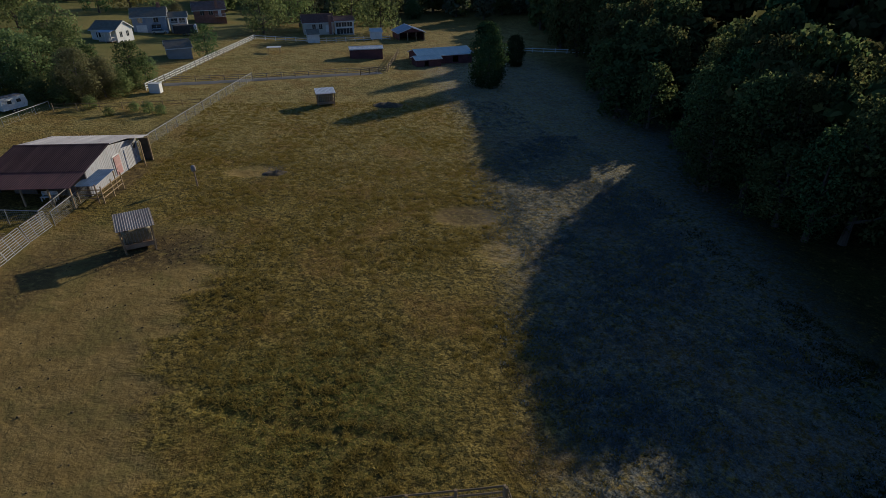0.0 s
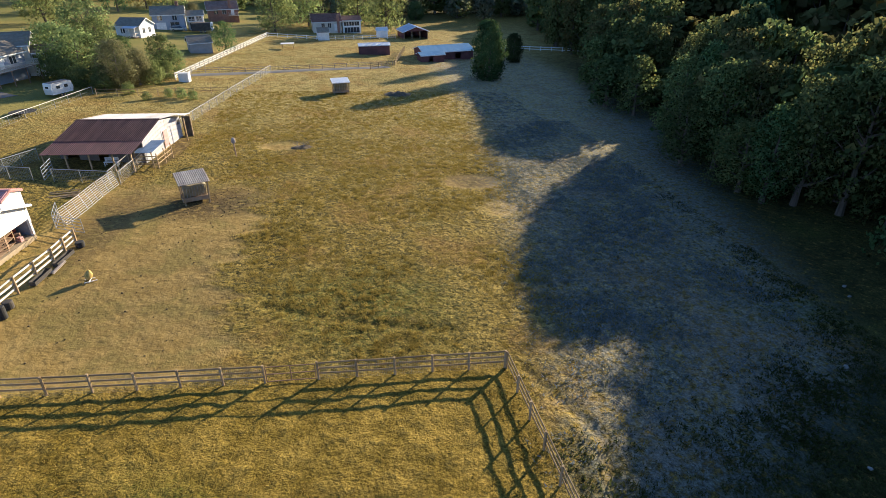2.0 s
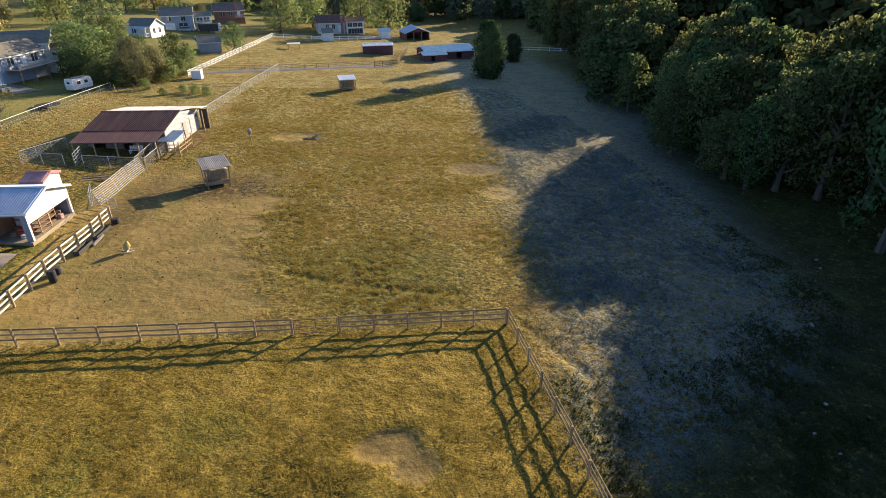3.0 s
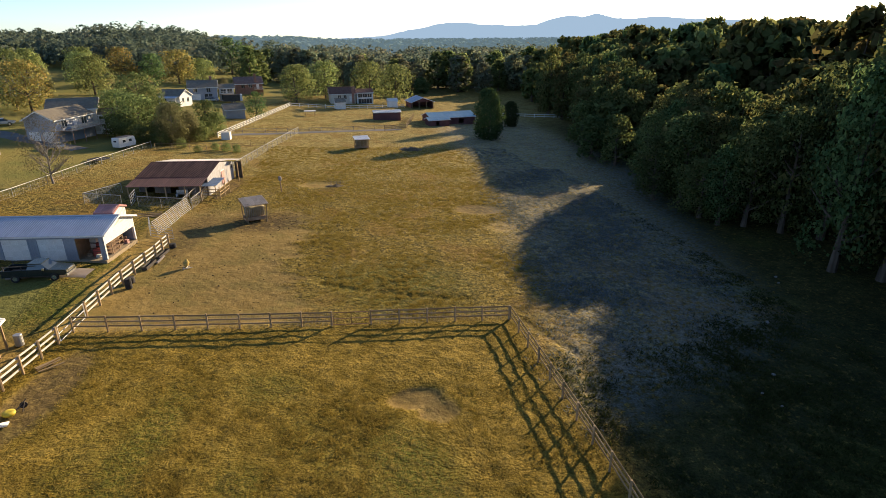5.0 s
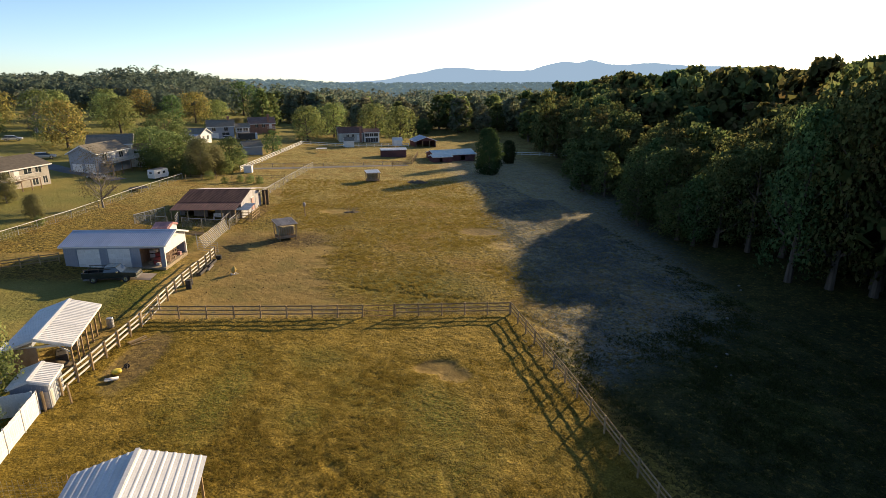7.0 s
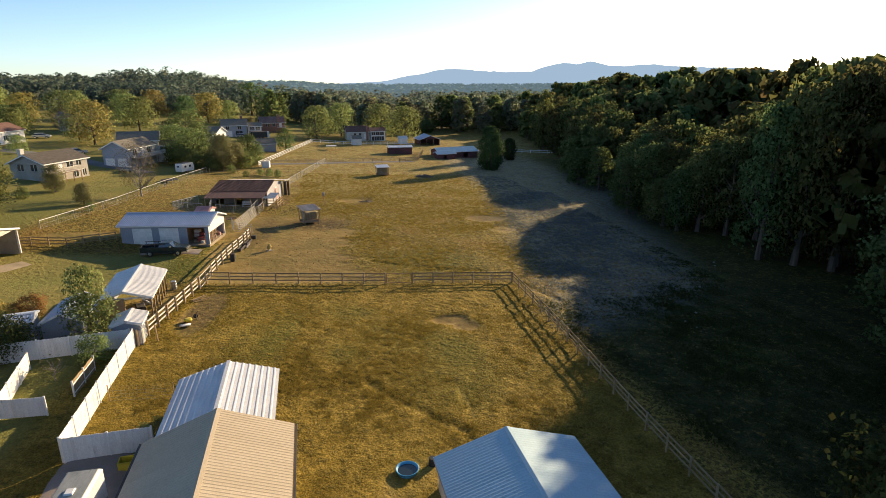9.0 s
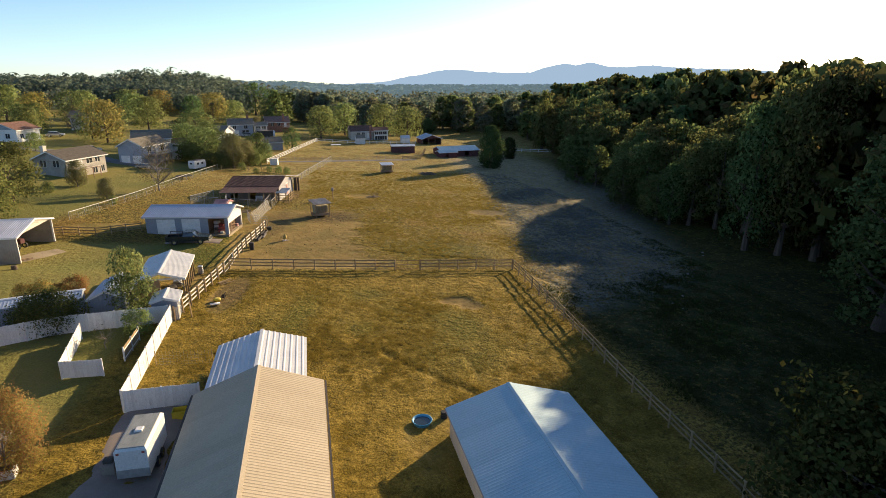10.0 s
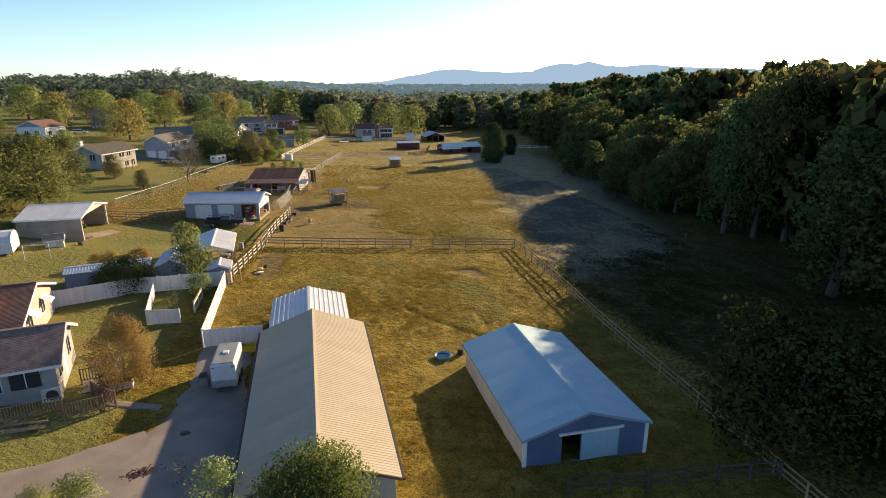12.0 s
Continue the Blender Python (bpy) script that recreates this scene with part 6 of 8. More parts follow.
# woods far off, past counting: a wooded hill, the woods behind the belt, scattered groves
rng = np.random.default_rng(8)
cs, outs, tn, spots = [], [], [], []
count, tries = 0, 0
while count < 640 and tries < 60000:
    tries += 1
    kind = count % 3
    if kind == 0:
        x, y = rng.uniform(-215, -62), rng.uniform(268, 430)
        gap, hgt = 6.5, rng.uniform(11, 16.5)
        if x > -0.19 * y - 3:
            continue
    elif kind == 1:
        x, y = rng.uniform(-70, 235), 285 + 320 * rng.uniform(0, 1) ** 1.3
        gap, hgt = 8.0, rng.uniform(11, 18)
        if x < 22 - 0.1 * (y - 250) and y < 420:
            continue
        if noise.noise((x * 0.015, y * 0.011, 4.0)) < -0.22:
            continue
    else:
        y = 225 + 620 * rng.uniform(0, 1) ** 1.4
        x = rng.uniform(-0.85 * y - 60, 0.62 * y + 40)
        gap, hgt = 9.0, rng.uniform(8, 14)
        if y < 262 and x > -75:
            continue
        if 40 < x < 150 and y < 290:
            continue
        if noise.noise((x * 0.012, y * 0.012, 4.0)) < -0.06:
            continue
    if any((x - a) ** 2 + (y - b) ** 2 < gap * gap for a, b in spots):
        continue
    spots.append((x, y))
    rad = hgt * rng.uniform(0.42, 0.6)
    p, q = dome_tree(rng, x, y, hgt, rad, 16 if y < 400 else 10, 23 if y < 400 else 12, 0.72 if y < 400 else 1.15)
    cs.append(p)
    outs.append(q)
    tn.append(np.full(len(p), rng.uniform(0, 0.75) if kind == 1 else rng.uniform(0, 0.5)))
    count += 1
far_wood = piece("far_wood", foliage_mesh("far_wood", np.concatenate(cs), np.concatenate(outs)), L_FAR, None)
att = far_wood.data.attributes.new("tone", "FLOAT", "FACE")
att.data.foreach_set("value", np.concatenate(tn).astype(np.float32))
tagged(far_wood, "mixed autumn woods beyond the farms", "wood", "", "stuff")
# the plain at the horizon is a backdrop; its haze is a faint blue-grey glow
m, nodes, links = blank("haze_glow_distance")
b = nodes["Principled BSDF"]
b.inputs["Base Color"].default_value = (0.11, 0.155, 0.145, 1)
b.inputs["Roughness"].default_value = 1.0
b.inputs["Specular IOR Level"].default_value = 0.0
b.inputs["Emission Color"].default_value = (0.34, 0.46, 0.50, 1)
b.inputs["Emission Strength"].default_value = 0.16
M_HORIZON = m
cs, ss, outs, tn = [], [], [], []
for _ in range(2600):
    y = 640 + 2700 * rng.uniform(0, 1) ** 1.6
    x = rng.uniform(-0.95 * y, 0.8 * y)
    if noise.noise((x * 0.004, y * 0.004, 7.0)) < -0.1:
        continue
    rad, hgt = rng.uniform(9, 17) * (1 + y / 3000), rng.uniform(9, 15)
    k = 22
    d = rng.normal(size=(k, 3))
    d /= np.linalg.norm(d, axis=1)[:, None]
    d[:, 2] = np.abs(d[:, 2])
    q = d * [rad, rad * 0.7, hgt] + [x, y, 0.0]
    q[:, 2] += land(q[:, 0], q[:, 1])
    cs.append(q)
    outs.append(d)
    tn.append(np.full(k, rng.uniform(0, 0.6)))
    ss.append(rng.uniform(2.4, 4.6, k) * (1 + y / 4000))
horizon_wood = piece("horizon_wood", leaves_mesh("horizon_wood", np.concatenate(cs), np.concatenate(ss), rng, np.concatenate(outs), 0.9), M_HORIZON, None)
att = horizon_wood.data.attributes.new("tone", "FLOAT", "FACE")
att.data.foreach_set("value", np.concatenate(tn).astype(np.float32))
tagged(horizon_wood, "wooded plain reaching to the horizon, its haze a faint glow", "wood", "", "stuff")

# hills on the skyline: black surface, the haze's pale blue put in as glow
m, nodes, links = blank("haze_glow_hills")
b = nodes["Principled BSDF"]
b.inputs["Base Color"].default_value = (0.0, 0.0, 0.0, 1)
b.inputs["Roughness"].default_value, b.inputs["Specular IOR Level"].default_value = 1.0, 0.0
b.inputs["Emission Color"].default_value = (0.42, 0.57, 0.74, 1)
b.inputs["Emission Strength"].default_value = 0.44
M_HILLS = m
verts, faces = [], []
AZ = [-2, 3.5, 5.2, 7.2, 9, 10.4, 11.7, 13, 14.4, 15.8, 17.2, 19.2, 20.3, 21.4, 22.2, 22.9, 23.5, 24.1, 24.6, 25.3, 26.3, 28, 29.3, 30.5, 31.5, 33, 36, 40]
EL = [-0.3, -0.1, 0.02, 0.45, 0.72, 1.05, 1.12, 1.08, 0.92, 0.88, 0.82, 0.86, 1.25, 1.5, 1.64, 1.56, 1.5, 1.62, 1.78, 1.6, 1.36, 1.3, 1.42, 1.43, 1.3, 1.2, 1.1, 0.9]
for k in range(160):
    az = -2 + 42 * k / 159
    el = float(np.interp(az, AZ, EL)) + 0.05 * noise.noise((az * 2.2, 0, 0)) + 0.03 * noise.noise((az * 6.0, 2, 0))
    for j, (dist, f) in enumerate(((3300, -0.3), (3500, 0.45), (3700, 1.0), (3900, 0.2))):
        zt = 22 + 3700 * math.tan(radians(el))
        x, y = -15 + dist * math.sin(radians(az)), -45 + dist * math.cos(radians(az))
        verts.append((x, y, zt * f + (1 - f) * -5))
for k in range(159):
    for j in range(3):
        a = k * 4 + j
        faces.append((a, a + 4, a + 5, a + 1))
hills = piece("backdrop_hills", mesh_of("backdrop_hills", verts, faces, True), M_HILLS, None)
tagged(hills, "mountain ridge on the skyline, its pale blue haze a glow", "mountains", "", "structure")

# ---- fences ----
UNIT = {}


def unit_bar(key, sx, sy, sz, wobble=0.0):
    """A bar of unit length along x, shared by all bars of its kind."""
    if key not in UNIT:
        bm = bmesh.new()
        c = min(sy, sz) * 0.18
        pts = [(y, z) for y, z in ((-sy / 2 + c, -sz / 2), (sy / 2 - c, -sz / 2), (sy / 2, -sz / 2 + c), (sy / 2, sz / 2 - c), (sy / 2 - c, sz / 2), (-sy / 2 + c, sz / 2), (-sy / 2, sz / 2 - c), (-sy / 2, -sz / 2 + c))]
        rows = [[bm.verts.new((x, y, z + w)) for y, z in pts] for x, w in ((0, 0), (0.5 * sx, wobble), (sx, 0))]
        for a, b in zip(rows, rows[1:]):
            for k in range(8):
                j = (k + 1) % 8
                bm.faces.new((a[k], a[j], b[j], b[k]))
        bm.faces.new(rows[0][::-1])
        bm.faces.new(rows[-1])
        me = bpy.data.meshes.new(key)
        bm.to_mesh(me)
        bm.free()
        UNIT[key] = me
    return UNIT[key]


def bar_pose(p, q):
    """Lays a unit bar from p to q."""
    p, q = Vector(p), Vector(q)
    d = q - p
    ln = d.length
    u = d / ln
    s = Vector((0, 0, 1)).cross(u)
    s = (s if s.length > 1e-4 else Vector((0, 1, 0))).normalized()
    n = u.cross(s)
    return Matrix(((u.x * ln, s.x, n.x, p.x), (u.y * ln, s.y, n.y, p.y), (u.z * ln, s.z, n.z, p.z), (0, 0, 0, 1)))


def run_of(pts, spacing):
    """Even stations along a line of corners."""
    out = [pts[0]]
    for (ax, ay), (bx, by) in zip(pts, pts[1:]):
        n = max(1, round(math.hypot(bx - ax, by - ay) / spacing))
        out += [(ax + (bx - ax) * k / n, ay + (by - ay) * k / n) for k in range(1, n + 1)]
    return out


def net_between(inv, ax, ay, bx, by, h, mesh, w=0.005):
    """A net of wire from post to post."""
    bm = bmesh.new()
    za, zb = gz(ax, ay), gz(bx, by)
    d = math.hypot(bx - ax, by - ay)
    n, e = int(d / mesh), w / d
    for k in range(n + 1):
        t = k / n
        x, y, z = ax + (bx - ax) * t, ay + (by - ay) * t, za + (zb - za) * t
        bm.faces.new([bm.verts.new(inv @ Vector((x + q * (bx - ax) * e, y + q * (by - ay) * e, z + zz))) for q, zz in ((-1, 0.04), (1, 0.04), (1, h), (-1, h))])
    for k in range(int(h / mesh)):
        zz = 0.06 + k * mesh
        bm.faces.new([bm.verts.new(inv @ Vector((x, y, z + zz + o))) for x, y, z, o in ((ax, ay, za, -w), (bx, by, zb, -w), (bx, by, zb, w), (ax, ay, za, w))])
    return bm


def board_fence(pts, label, h=1.35, rails=(0.42, 0.82, 1.22), spacing=2.4, post_m=None, rail_m=None, rail=(0.04, 0.13), post=0.13, side=1, key="rail", name="board_fence", group="", net=False):
    rng = random.Random(round(pts[0][0] * 7 + pts[0][1]))
    st = run_of(pts, spacing)
    x0, y0 = st[0]
    ob = thing(name, pose(x0, y0, gz(x0, y0)), label, "fence", group)
    inv = ob.matrix_basis.inverted()
    post_me, rail_me = unit_bar("post_" + key, 1, post, post), unit_bar("rail_" + key, 1, rail[0], rail[1], -0.012)
    for x, y in st:
        z = gz(x, y)
        lx, ly = rng.uniform(-0.025, 0.025), rng.uniform(-0.025, 0.025)
        piece("post", post_me, post_m or M_POST, ob, inv @ bar_pose((x, y, z - 0.4), (x + lx, y + ly, z + h + rng.uniform(-0.03, 0.04))))
    for (ax, ay), (bx, by) in zip(st, st[1:]):
        d = math.hypot(bx - ax, by - ay)
        ox, oy = -(by - ay) / d * side * (post + rail[0]) / 2, (bx - ax) / d * side * (post + rail[0]) / 2
        for r in rails:
            j, k = rng.uniform(-0.025, 0.025), rng.uniform(-0.025, 0.025)
            piece("rail", rail_me, rail_m or M_RAIL, ob, inv @ bar_pose((ax + ox, ay + oy, gz(ax, ay) + r + j), (bx + ox, by + oy, gz(bx, by) + r + k)))
        if net:
            tagged(part("wire_net", net_between(inv, ax - ox, ay - oy, bx - ox, by - oy, rails[-1], 0.11, 0.003), M_WIRE, ob), "", "", "", "stuff")
    return ob


def wire_fence(pts, label, h=1.3, spacing=3.0, top=True, mesh=0.16, top_m=None, name="wire_fence", post_m=None, r=0.03):
    """Steel posts, a top rail and a net of wire."""
    st = run_of(pts, spacing)
    x0, y0 = st[0]
    ob = thing(name, pose(x0, y0, gz(x0, y0)), label, "fence")
    inv = ob.matrix_basis.inverted()
    post_me = unit_bar("steel_post%.2f" % r, 1, 2 * r, 2 * r)
    for x, y in st:
        z = gz(x, y)
        piece("post", post_me, post_m or M_STEEL, ob, inv @ bar_pose((x, y, z - 0.3), (x, y, z + h + 0.05)))
    for (ax, ay), (bx, by) in zip(st, st[1:]):
        za, zb = gz(ax, ay), gz(bx, by)
        if top:
            piece("top_rail", unit_bar("top_rail%s" % (top_m.name if top_m else ""), 1, 0.07, 0.07), top_m or M_STEEL, ob, inv @ bar_pose((ax, ay, za + h), (bx, by, zb + h)))
        bm = net_between(inv, ax, ay, bx, by, h, mesh, 0.006)
        tagged(part("wire_net", bm, M_WIRE, ob), "", "", "", "stuff")
    return ob


def panel_fence(pts, label, h=1.6, spacing=2.3, material=None):
    """White upright boards between posts."""
    st = run_of(pts, spacing)
    x0, y0 = st[0]
    ob = thing("panel_fence", pose(x0, y0, gz(x0, y0)), label, "fence")
    inv = ob.matrix_basis.inverted()
    pm, bmesh_board = unit_bar("white_post", 1, 0.11, 0.11), unit_bar("white_board", 1, 0.025, 0.2)
    rng = random.Random(int(x0 * 10))
    for x, y in st:
        z = gz(x, y)
        piece("post", pm, M_WHITE, ob, inv @ bar_pose((x, y, z - 0.3), (x, y, z + h + 0.08)))
    for (ax, ay), (bx, by) in zip(st, st[1:]):
        d = math.hypot(bx - ax, by - ay)
        yaw = math.degrees(math.atan2(by - ay, bx - ax))
        n = round(d / 0.21)
        for k in range(n):
            t = (k + 0.5) / n
            x, y = ax + (bx - ax) * t, ay + (by - ay) * t
            z = gz(x, y)
            m2 = pose(x, y, z + 0.03, 0, 0, yaw) @ pose(0, 0, 0, 0, -90, 90) @ Matrix.Diagonal((h + rng.uniform(-0.02, 0.02), 1, 1, 1))
            ob2 = piece("board", bmesh_board, material or M_WHITE, ob, inv @ pose(x, y, z + 0.03, 0, 0, yaw) @ Matrix(((0, 0, d / n / 0.205, 0), (0, 1, 0, 0), (h + rng.uniform(-0.02, 0.02), 0, 0, 0), (0, 0, 0, 1))))
        for zz in (0.3, h - 0.25):
            piece("rail", unit_bar("white_rail", 1, 0.05, 0.09), M_WHITE, ob, inv @ bar_pose((ax, ay + 0.04, gz(ax, ay) + zz), (bx, by + 0.04, gz(bx, by) + zz)))
    return ob


def tube_gate(p, q, label, h=1.35, bars=6, lean=0.0, material=None, mesh_x=2):
    (ax, ay), (bx, by) = p, q
    d = math.hypot(bx - ax, by - ay)
    ob = thing("tube_gate", pose(ax, ay, gz(ax, ay) + 0.12, lean, 0, math.degrees(math.atan2(by - ay, bx - ax))), label, "gate", "metal tube gates")
    slope = gz(bx, by) - gz(ax, ay)
    bar_me = unit_bar("tube", 1, 0.05, 0.05)
    for k in range(bars):
        z = h * k / (bars - 1)
        piece("tube", bar_me, material or M_STEEL, ob, bar_pose((0, 0, z), (d, 0, z + slope)))
    for k in range(mesh_x + 2):
        x = d * k / (mesh_x + 1)
        s = slope * k / (mesh_x + 1)
        piece("upright", unit_bar("tube_upright", 1, 0.05, 0.05), material or M_STEEL, ob, bar_pose((x, 0, s), (x, 0, s + h)))
    return ob


board_fence([(-28.85, 18.75), (-19.0, 18.35), (-9.3, 17.95)], "weathered brown three-rail wooden paddock fence with wire net", side=1, net=True)
board_fence([(-6.1, 17.85), (5.7, 17.4)], "weathered brown three-rail wooden fence with wire net beyond the gap", side=1, net=True)
board_fence([(5.75, 17.3), (6.05, 1.2), (6.15, -10.0), (6.4, -22.4), (6.9, -45.0)], "grey weathered wooden fence at the wood side", side=1)
board_fence([(-31.2, 3.3), (-30.3, 8.95), (-29.16, 16.9)], "white-painted three-board fence on brown posts", 1.4, (0.4, 0.82, 1.25), 2.02, M_POST, M_WHITE_RAIL, (0.04, 0.145), 0.15, 1, "white")
board_fence([(-28.75, 21.2), (-28.15, 27.9), (-27.1, 34.8), (-26.7, 38.3)], "white-painted three-board fence beside the garage", 1.4, (0.4, 0.82, 1.25), 2.2, M_POST, M_WHITE_RAIL, (0.04, 0.145), 0.15, 1, "white")
# Boards coloured near black to carry the shade behind the barn.
board_fence([(-7.0, -32.6), (0.3, -32.8), (6.6, -33.0)], "board fence behind the blue barn, coloured dark for the shade", post_m=M_DARK, rail_m=M_DARK, key="dark", side=1)
tube_gate((-29.1, 17.1), (-28.8, 21.0), "white tube gate between two fence ends", 1.2, 3, 0.0, M_WHITE, 0)
tube_gate((-9.15, 17.93), (-6.25, 17.86), "thin brown tube gate closing the gap in the fence", 1.1, 3, 0.0, M_DECK, 1)
tube_gate((-29.4, 41.3), (-26.7, 40.2), "grey steel tube gate across the alley", 1.3, 5)
tube_gate((-28.75, 41.9), (-28.2, 45.6), "leaning galvanised tube gate panel", 1.55, 9, -20, M_GATE)
tube_gate((-28.2, 45.7), (-27.9, 48.9), "leaning galvanised tube gate panel", 1.55, 9, -20, M_GATE)
tube_gate((-27.9, 49.1), (-27.4, 52.3), "leaning galvanised tube gate panel", 1.55, 9, -16, M_GATE)
tube_gate((-30.1, 44.0), (-29.4, 41.4), "rusty steel tube gate standing open", 1.4, 4)
wire_fence([(-27.3, 52.6), (-26.9, 56.8), (-25.5, 76.1), (-21.2, 98.4), (-16.9, 119.0)], "grey chain-link fence along the pasture", 1.4, 3.4)
wire_fence([(-38.2, 60.4), (-40.9, 54.5), (-36.2, 53.8)], "chain-link yard fence with steel posts", 1.4, 2.4)
wire_fence([(-34.1, 53.5), (-28.4, 52.8), (-28.0, 58.6)], "chain-link yard fence before the old barn", 1.4, 2.4)
wire_fence([(-54.0, 39.6), (-50.2, 56.8), (-47.4, 74.9), (-43.5, 94.6)], "wire fence with pale top pipe along the lawns", 1.15, 3.6, True, 0.5, M_WHITE_RAIL)
tube_gate((-35.0, 53.5), (-35.3, 56.6), "steel yard gate standing open", 1.4, 5)
board_fence([(-42.5, 93.2), (-33.5, 95.0), (-22.6, 98.2)], "thin brown post and rail fence", 1.2, (0.55, 1.05), 3.0, M_POST, M_RAIL, (0.03, 0.06), 0.1, 1, "thin")
board_fence([(-33.6, 108.5), (-28.4, 139.0), (-22.3, 173.8)], "white vinyl rail fence along the far paddock", 1.3, (0.35, 0.75, 1.15), 2.6, M_WHITE, M_WHITE, (0.04, 0.16), 0.14, 1, "vinyl")
board_fence([(-22.0, 174.2), (-8.0, 170.5), (3.0, 172.0), (16.0, 177.0)], "white rail fence before the farmhouse", 1.2, (0.4, 1.0), 2.8, M_WHITE, M_WHITE, (0.04, 0.14), 0.14, 1, "vinyl2")
board_fence([(-32.0, 115.3), (-16.9, 119.4), (10.0, 127.8)], "thin grey rail fence beside the gravel track", 1.1, (0.35, 0.7, 1.05), 2.8, M_OLD_WALL, M_OLD_WALL, (0.03, 0.06), 0.09, 1, "thin_grey")
board_fence([(4.5, 123.6), (10.5, 127.5), (15.8, 151.5)], "grey wooden pen fence at the red shed", 1.4, (0.4, 0.8, 1.2), 2.6, M_RAIL, M_RAIL, (0.04, 0.14), 0.13, 1, "grey")
board_fence([(44.0, 156.5), (49.2, 154.0), (60.2, 148.6), (66.0, 145.6)], "white rail fence near the wood", 1.2, (0.4, 1.0), 3.0, M_WHITE, M_WHITE, (0.04, 0.14), 0.14, 1, "vinyl2")
board_fence([(-56.8, 31.2), (-52.5, 33.5), (-48.5, 33.6), (-43.5, 36.0)], "old brown board fence behind the yard", 1.2, (0.3, 0.7, 1.05), 2.2, M_POST, M_RAIL, (0.04, 0.12), 0.12, 1, "yard")
wire_fence([(-30.4, -5.6), (-26.3, -5.4)], "low wire fence across the weedy corner by the barn", 1.2, 3.0, False, 0.25, None, "wire_fence", M_POST)
panel_fence([(-31.35, 2.9), (-30.65, -12.2)], "tall white board fence along the pasture")
panel_fence([(-30.5, -12.3), (-26.0, -11.4)], "tall white board fence meeting the tan barn")
panel_fence([(-31.6, 2.9), (-39.5, 0.35), (-45.1, -3.5)], "tall white board fence behind the sheds")
panel_fence([(-45.2, -3.6), (-44.9, -6.2)], "short white fence return at the peach house")
panel_fence([(-37.5, -0.6), (-36.25, -7.4), (-33.6, -7.1)], "low white board pen in the yard", 1.35)
panel_fence([(-32.85, -4.9), (-32.95, -1.0)], "grey weathered board pen side panel", 1.2, 2.3, M_RAIL)

# ---- things in the pasture ----


def hay_feeder(x, y, yaw, label, w=3.0, d=3.5, h=2.3, roof_m=None):
    ob = thing("hay_feeder", pose(x, y, gz(x, y), 0, 0, yaw), label, "feeder")
    for sx in (-1, 1):
        for sy in (-1, 1):
            bm = bmesh.new()
            beam(bm, (sx * (w / 2 - 0.35), sy * (d / 2 - 0.5), -0.15), (sx * (w / 2 - 0.25), sy * (d / 2 - 0.3), h), 0.12, 0.12)
            part("post", bm, M_POST, ob)
    n = 4
    me = sheet_mesh(w / n, d, 4, 0.03).copy()
    me.materials.clear()
    for k in range(n):
        piece("roof_panel", me, roof_m or M_GALV, ob, slope_pose(-1, -w / 2, w / 2, d / 2, h + 0.32, 0.08) @ Matrix.Translation((k * w / n, 0, 0)))
    bm = bmesh.new()
    for sy in (-1, 1):
        beam(bm, (-w / 2, sy * (d / 2 - 0.3), h), (w / 2, sy * (d / 2 - 0.3), h), 0.08, 0.14)
    part("roof_beam", bm, M_WOOD, ob)
    for sy in (-1, 1):
        for k in range(9):
            bm = bmesh.new()
            px = -w / 2 + 0.45 + k * (w - 0.9) / 8
            rod(bm, (px, sy * 0.45, 0.45), (px, sy * 1.12, 1.8), 0.025, None, 5)
            part("rack_bar", bm, M_STEEL, ob)
    bm = bmesh.new()
    hexa(bm, [(px, py * (0.5 if pz < 1 else 1), pz) for px in (-w / 2 + 0.4, w / 2 - 0.4) for py in (-0.95, 0.95) for pz in (0.5, 1.85)])
    bmesh.ops.subdivide_edges(bm, edges=bm.edges[:], cuts=5, use_grid_fill=True)
    for v in bm.verts:
        v.co += Vector((noise.noise(v.co * 3), noise.noise(v.co * 3 + Vector((7, 0, 0))), noise.noise(v.co * 3 + Vector((0, 9, 0))))) * 0.14
    part("hay", bm, M_HAY, ob, "loose pale hay", smooth=True)
    bm = bmesh.new()
    box(bm, -w / 2 + 0.2, w / 2 - 0.2, -0.85, -0.76, 0.18, 0.6)
    part("trough_side", bm, M_WOOD, ob)
    bm = bmesh.new()
    box(bm, -w / 2 + 0.2, w / 2 - 0.2, 0.76, 0.85, 0.18, 0.6)
    part("trough_side", bm, M_WOOD, ob)
    bm = bmesh.new()
    box(bm, -w / 2 + 0.2, w / 2 - 0.2, -0.76, 0.76, 0.14, 0.2)
    part("trough_floor", bm, M_WOOD, ob)
    return ob


hay_feeder(-18.8, 47.9, 20, "roofed hay feeder with dusty grey ribbed metal top", roof_m=M_FEED_ROOF)
hay_feeder(-2.7, 98.8, 6, "roofed hay feeder with white metal top", 3.3, 3.6, 2.1, M_WHITE_ROOF)

feed = thing("feed_bag", pose(-23.5, 31.7, gz(-23.5, 31.7), 0, 0, 20) @ Matrix.Scale(0.7, 4), "pale yellow rounded feed bag on a white frame", "feeder")
bm = bmesh.new()
lathe(bm, [(0.12, 0.22), (0.34, 0.34), (0.46, 0.6), (0.46, 0.85), (0.36, 1.12), (0.2, 1.32), (0.08, 1.45)], 14)
for v in bm.verts:
    bulge = 1 + 0.16 * math.sin(5 * math.atan2(v.co.y, v.co.x) + 4 * v.co.z) + 0.1 * math.sin(9 * v.co.z)
    v.co = Vector((v.co.x * bulge * 0.85 + 0.16 * (v.co.z - 0.7), v.co.y * bulge, v.co.z * 0.92))
part("bag", bm, M_STRAW, feed, smooth=True)
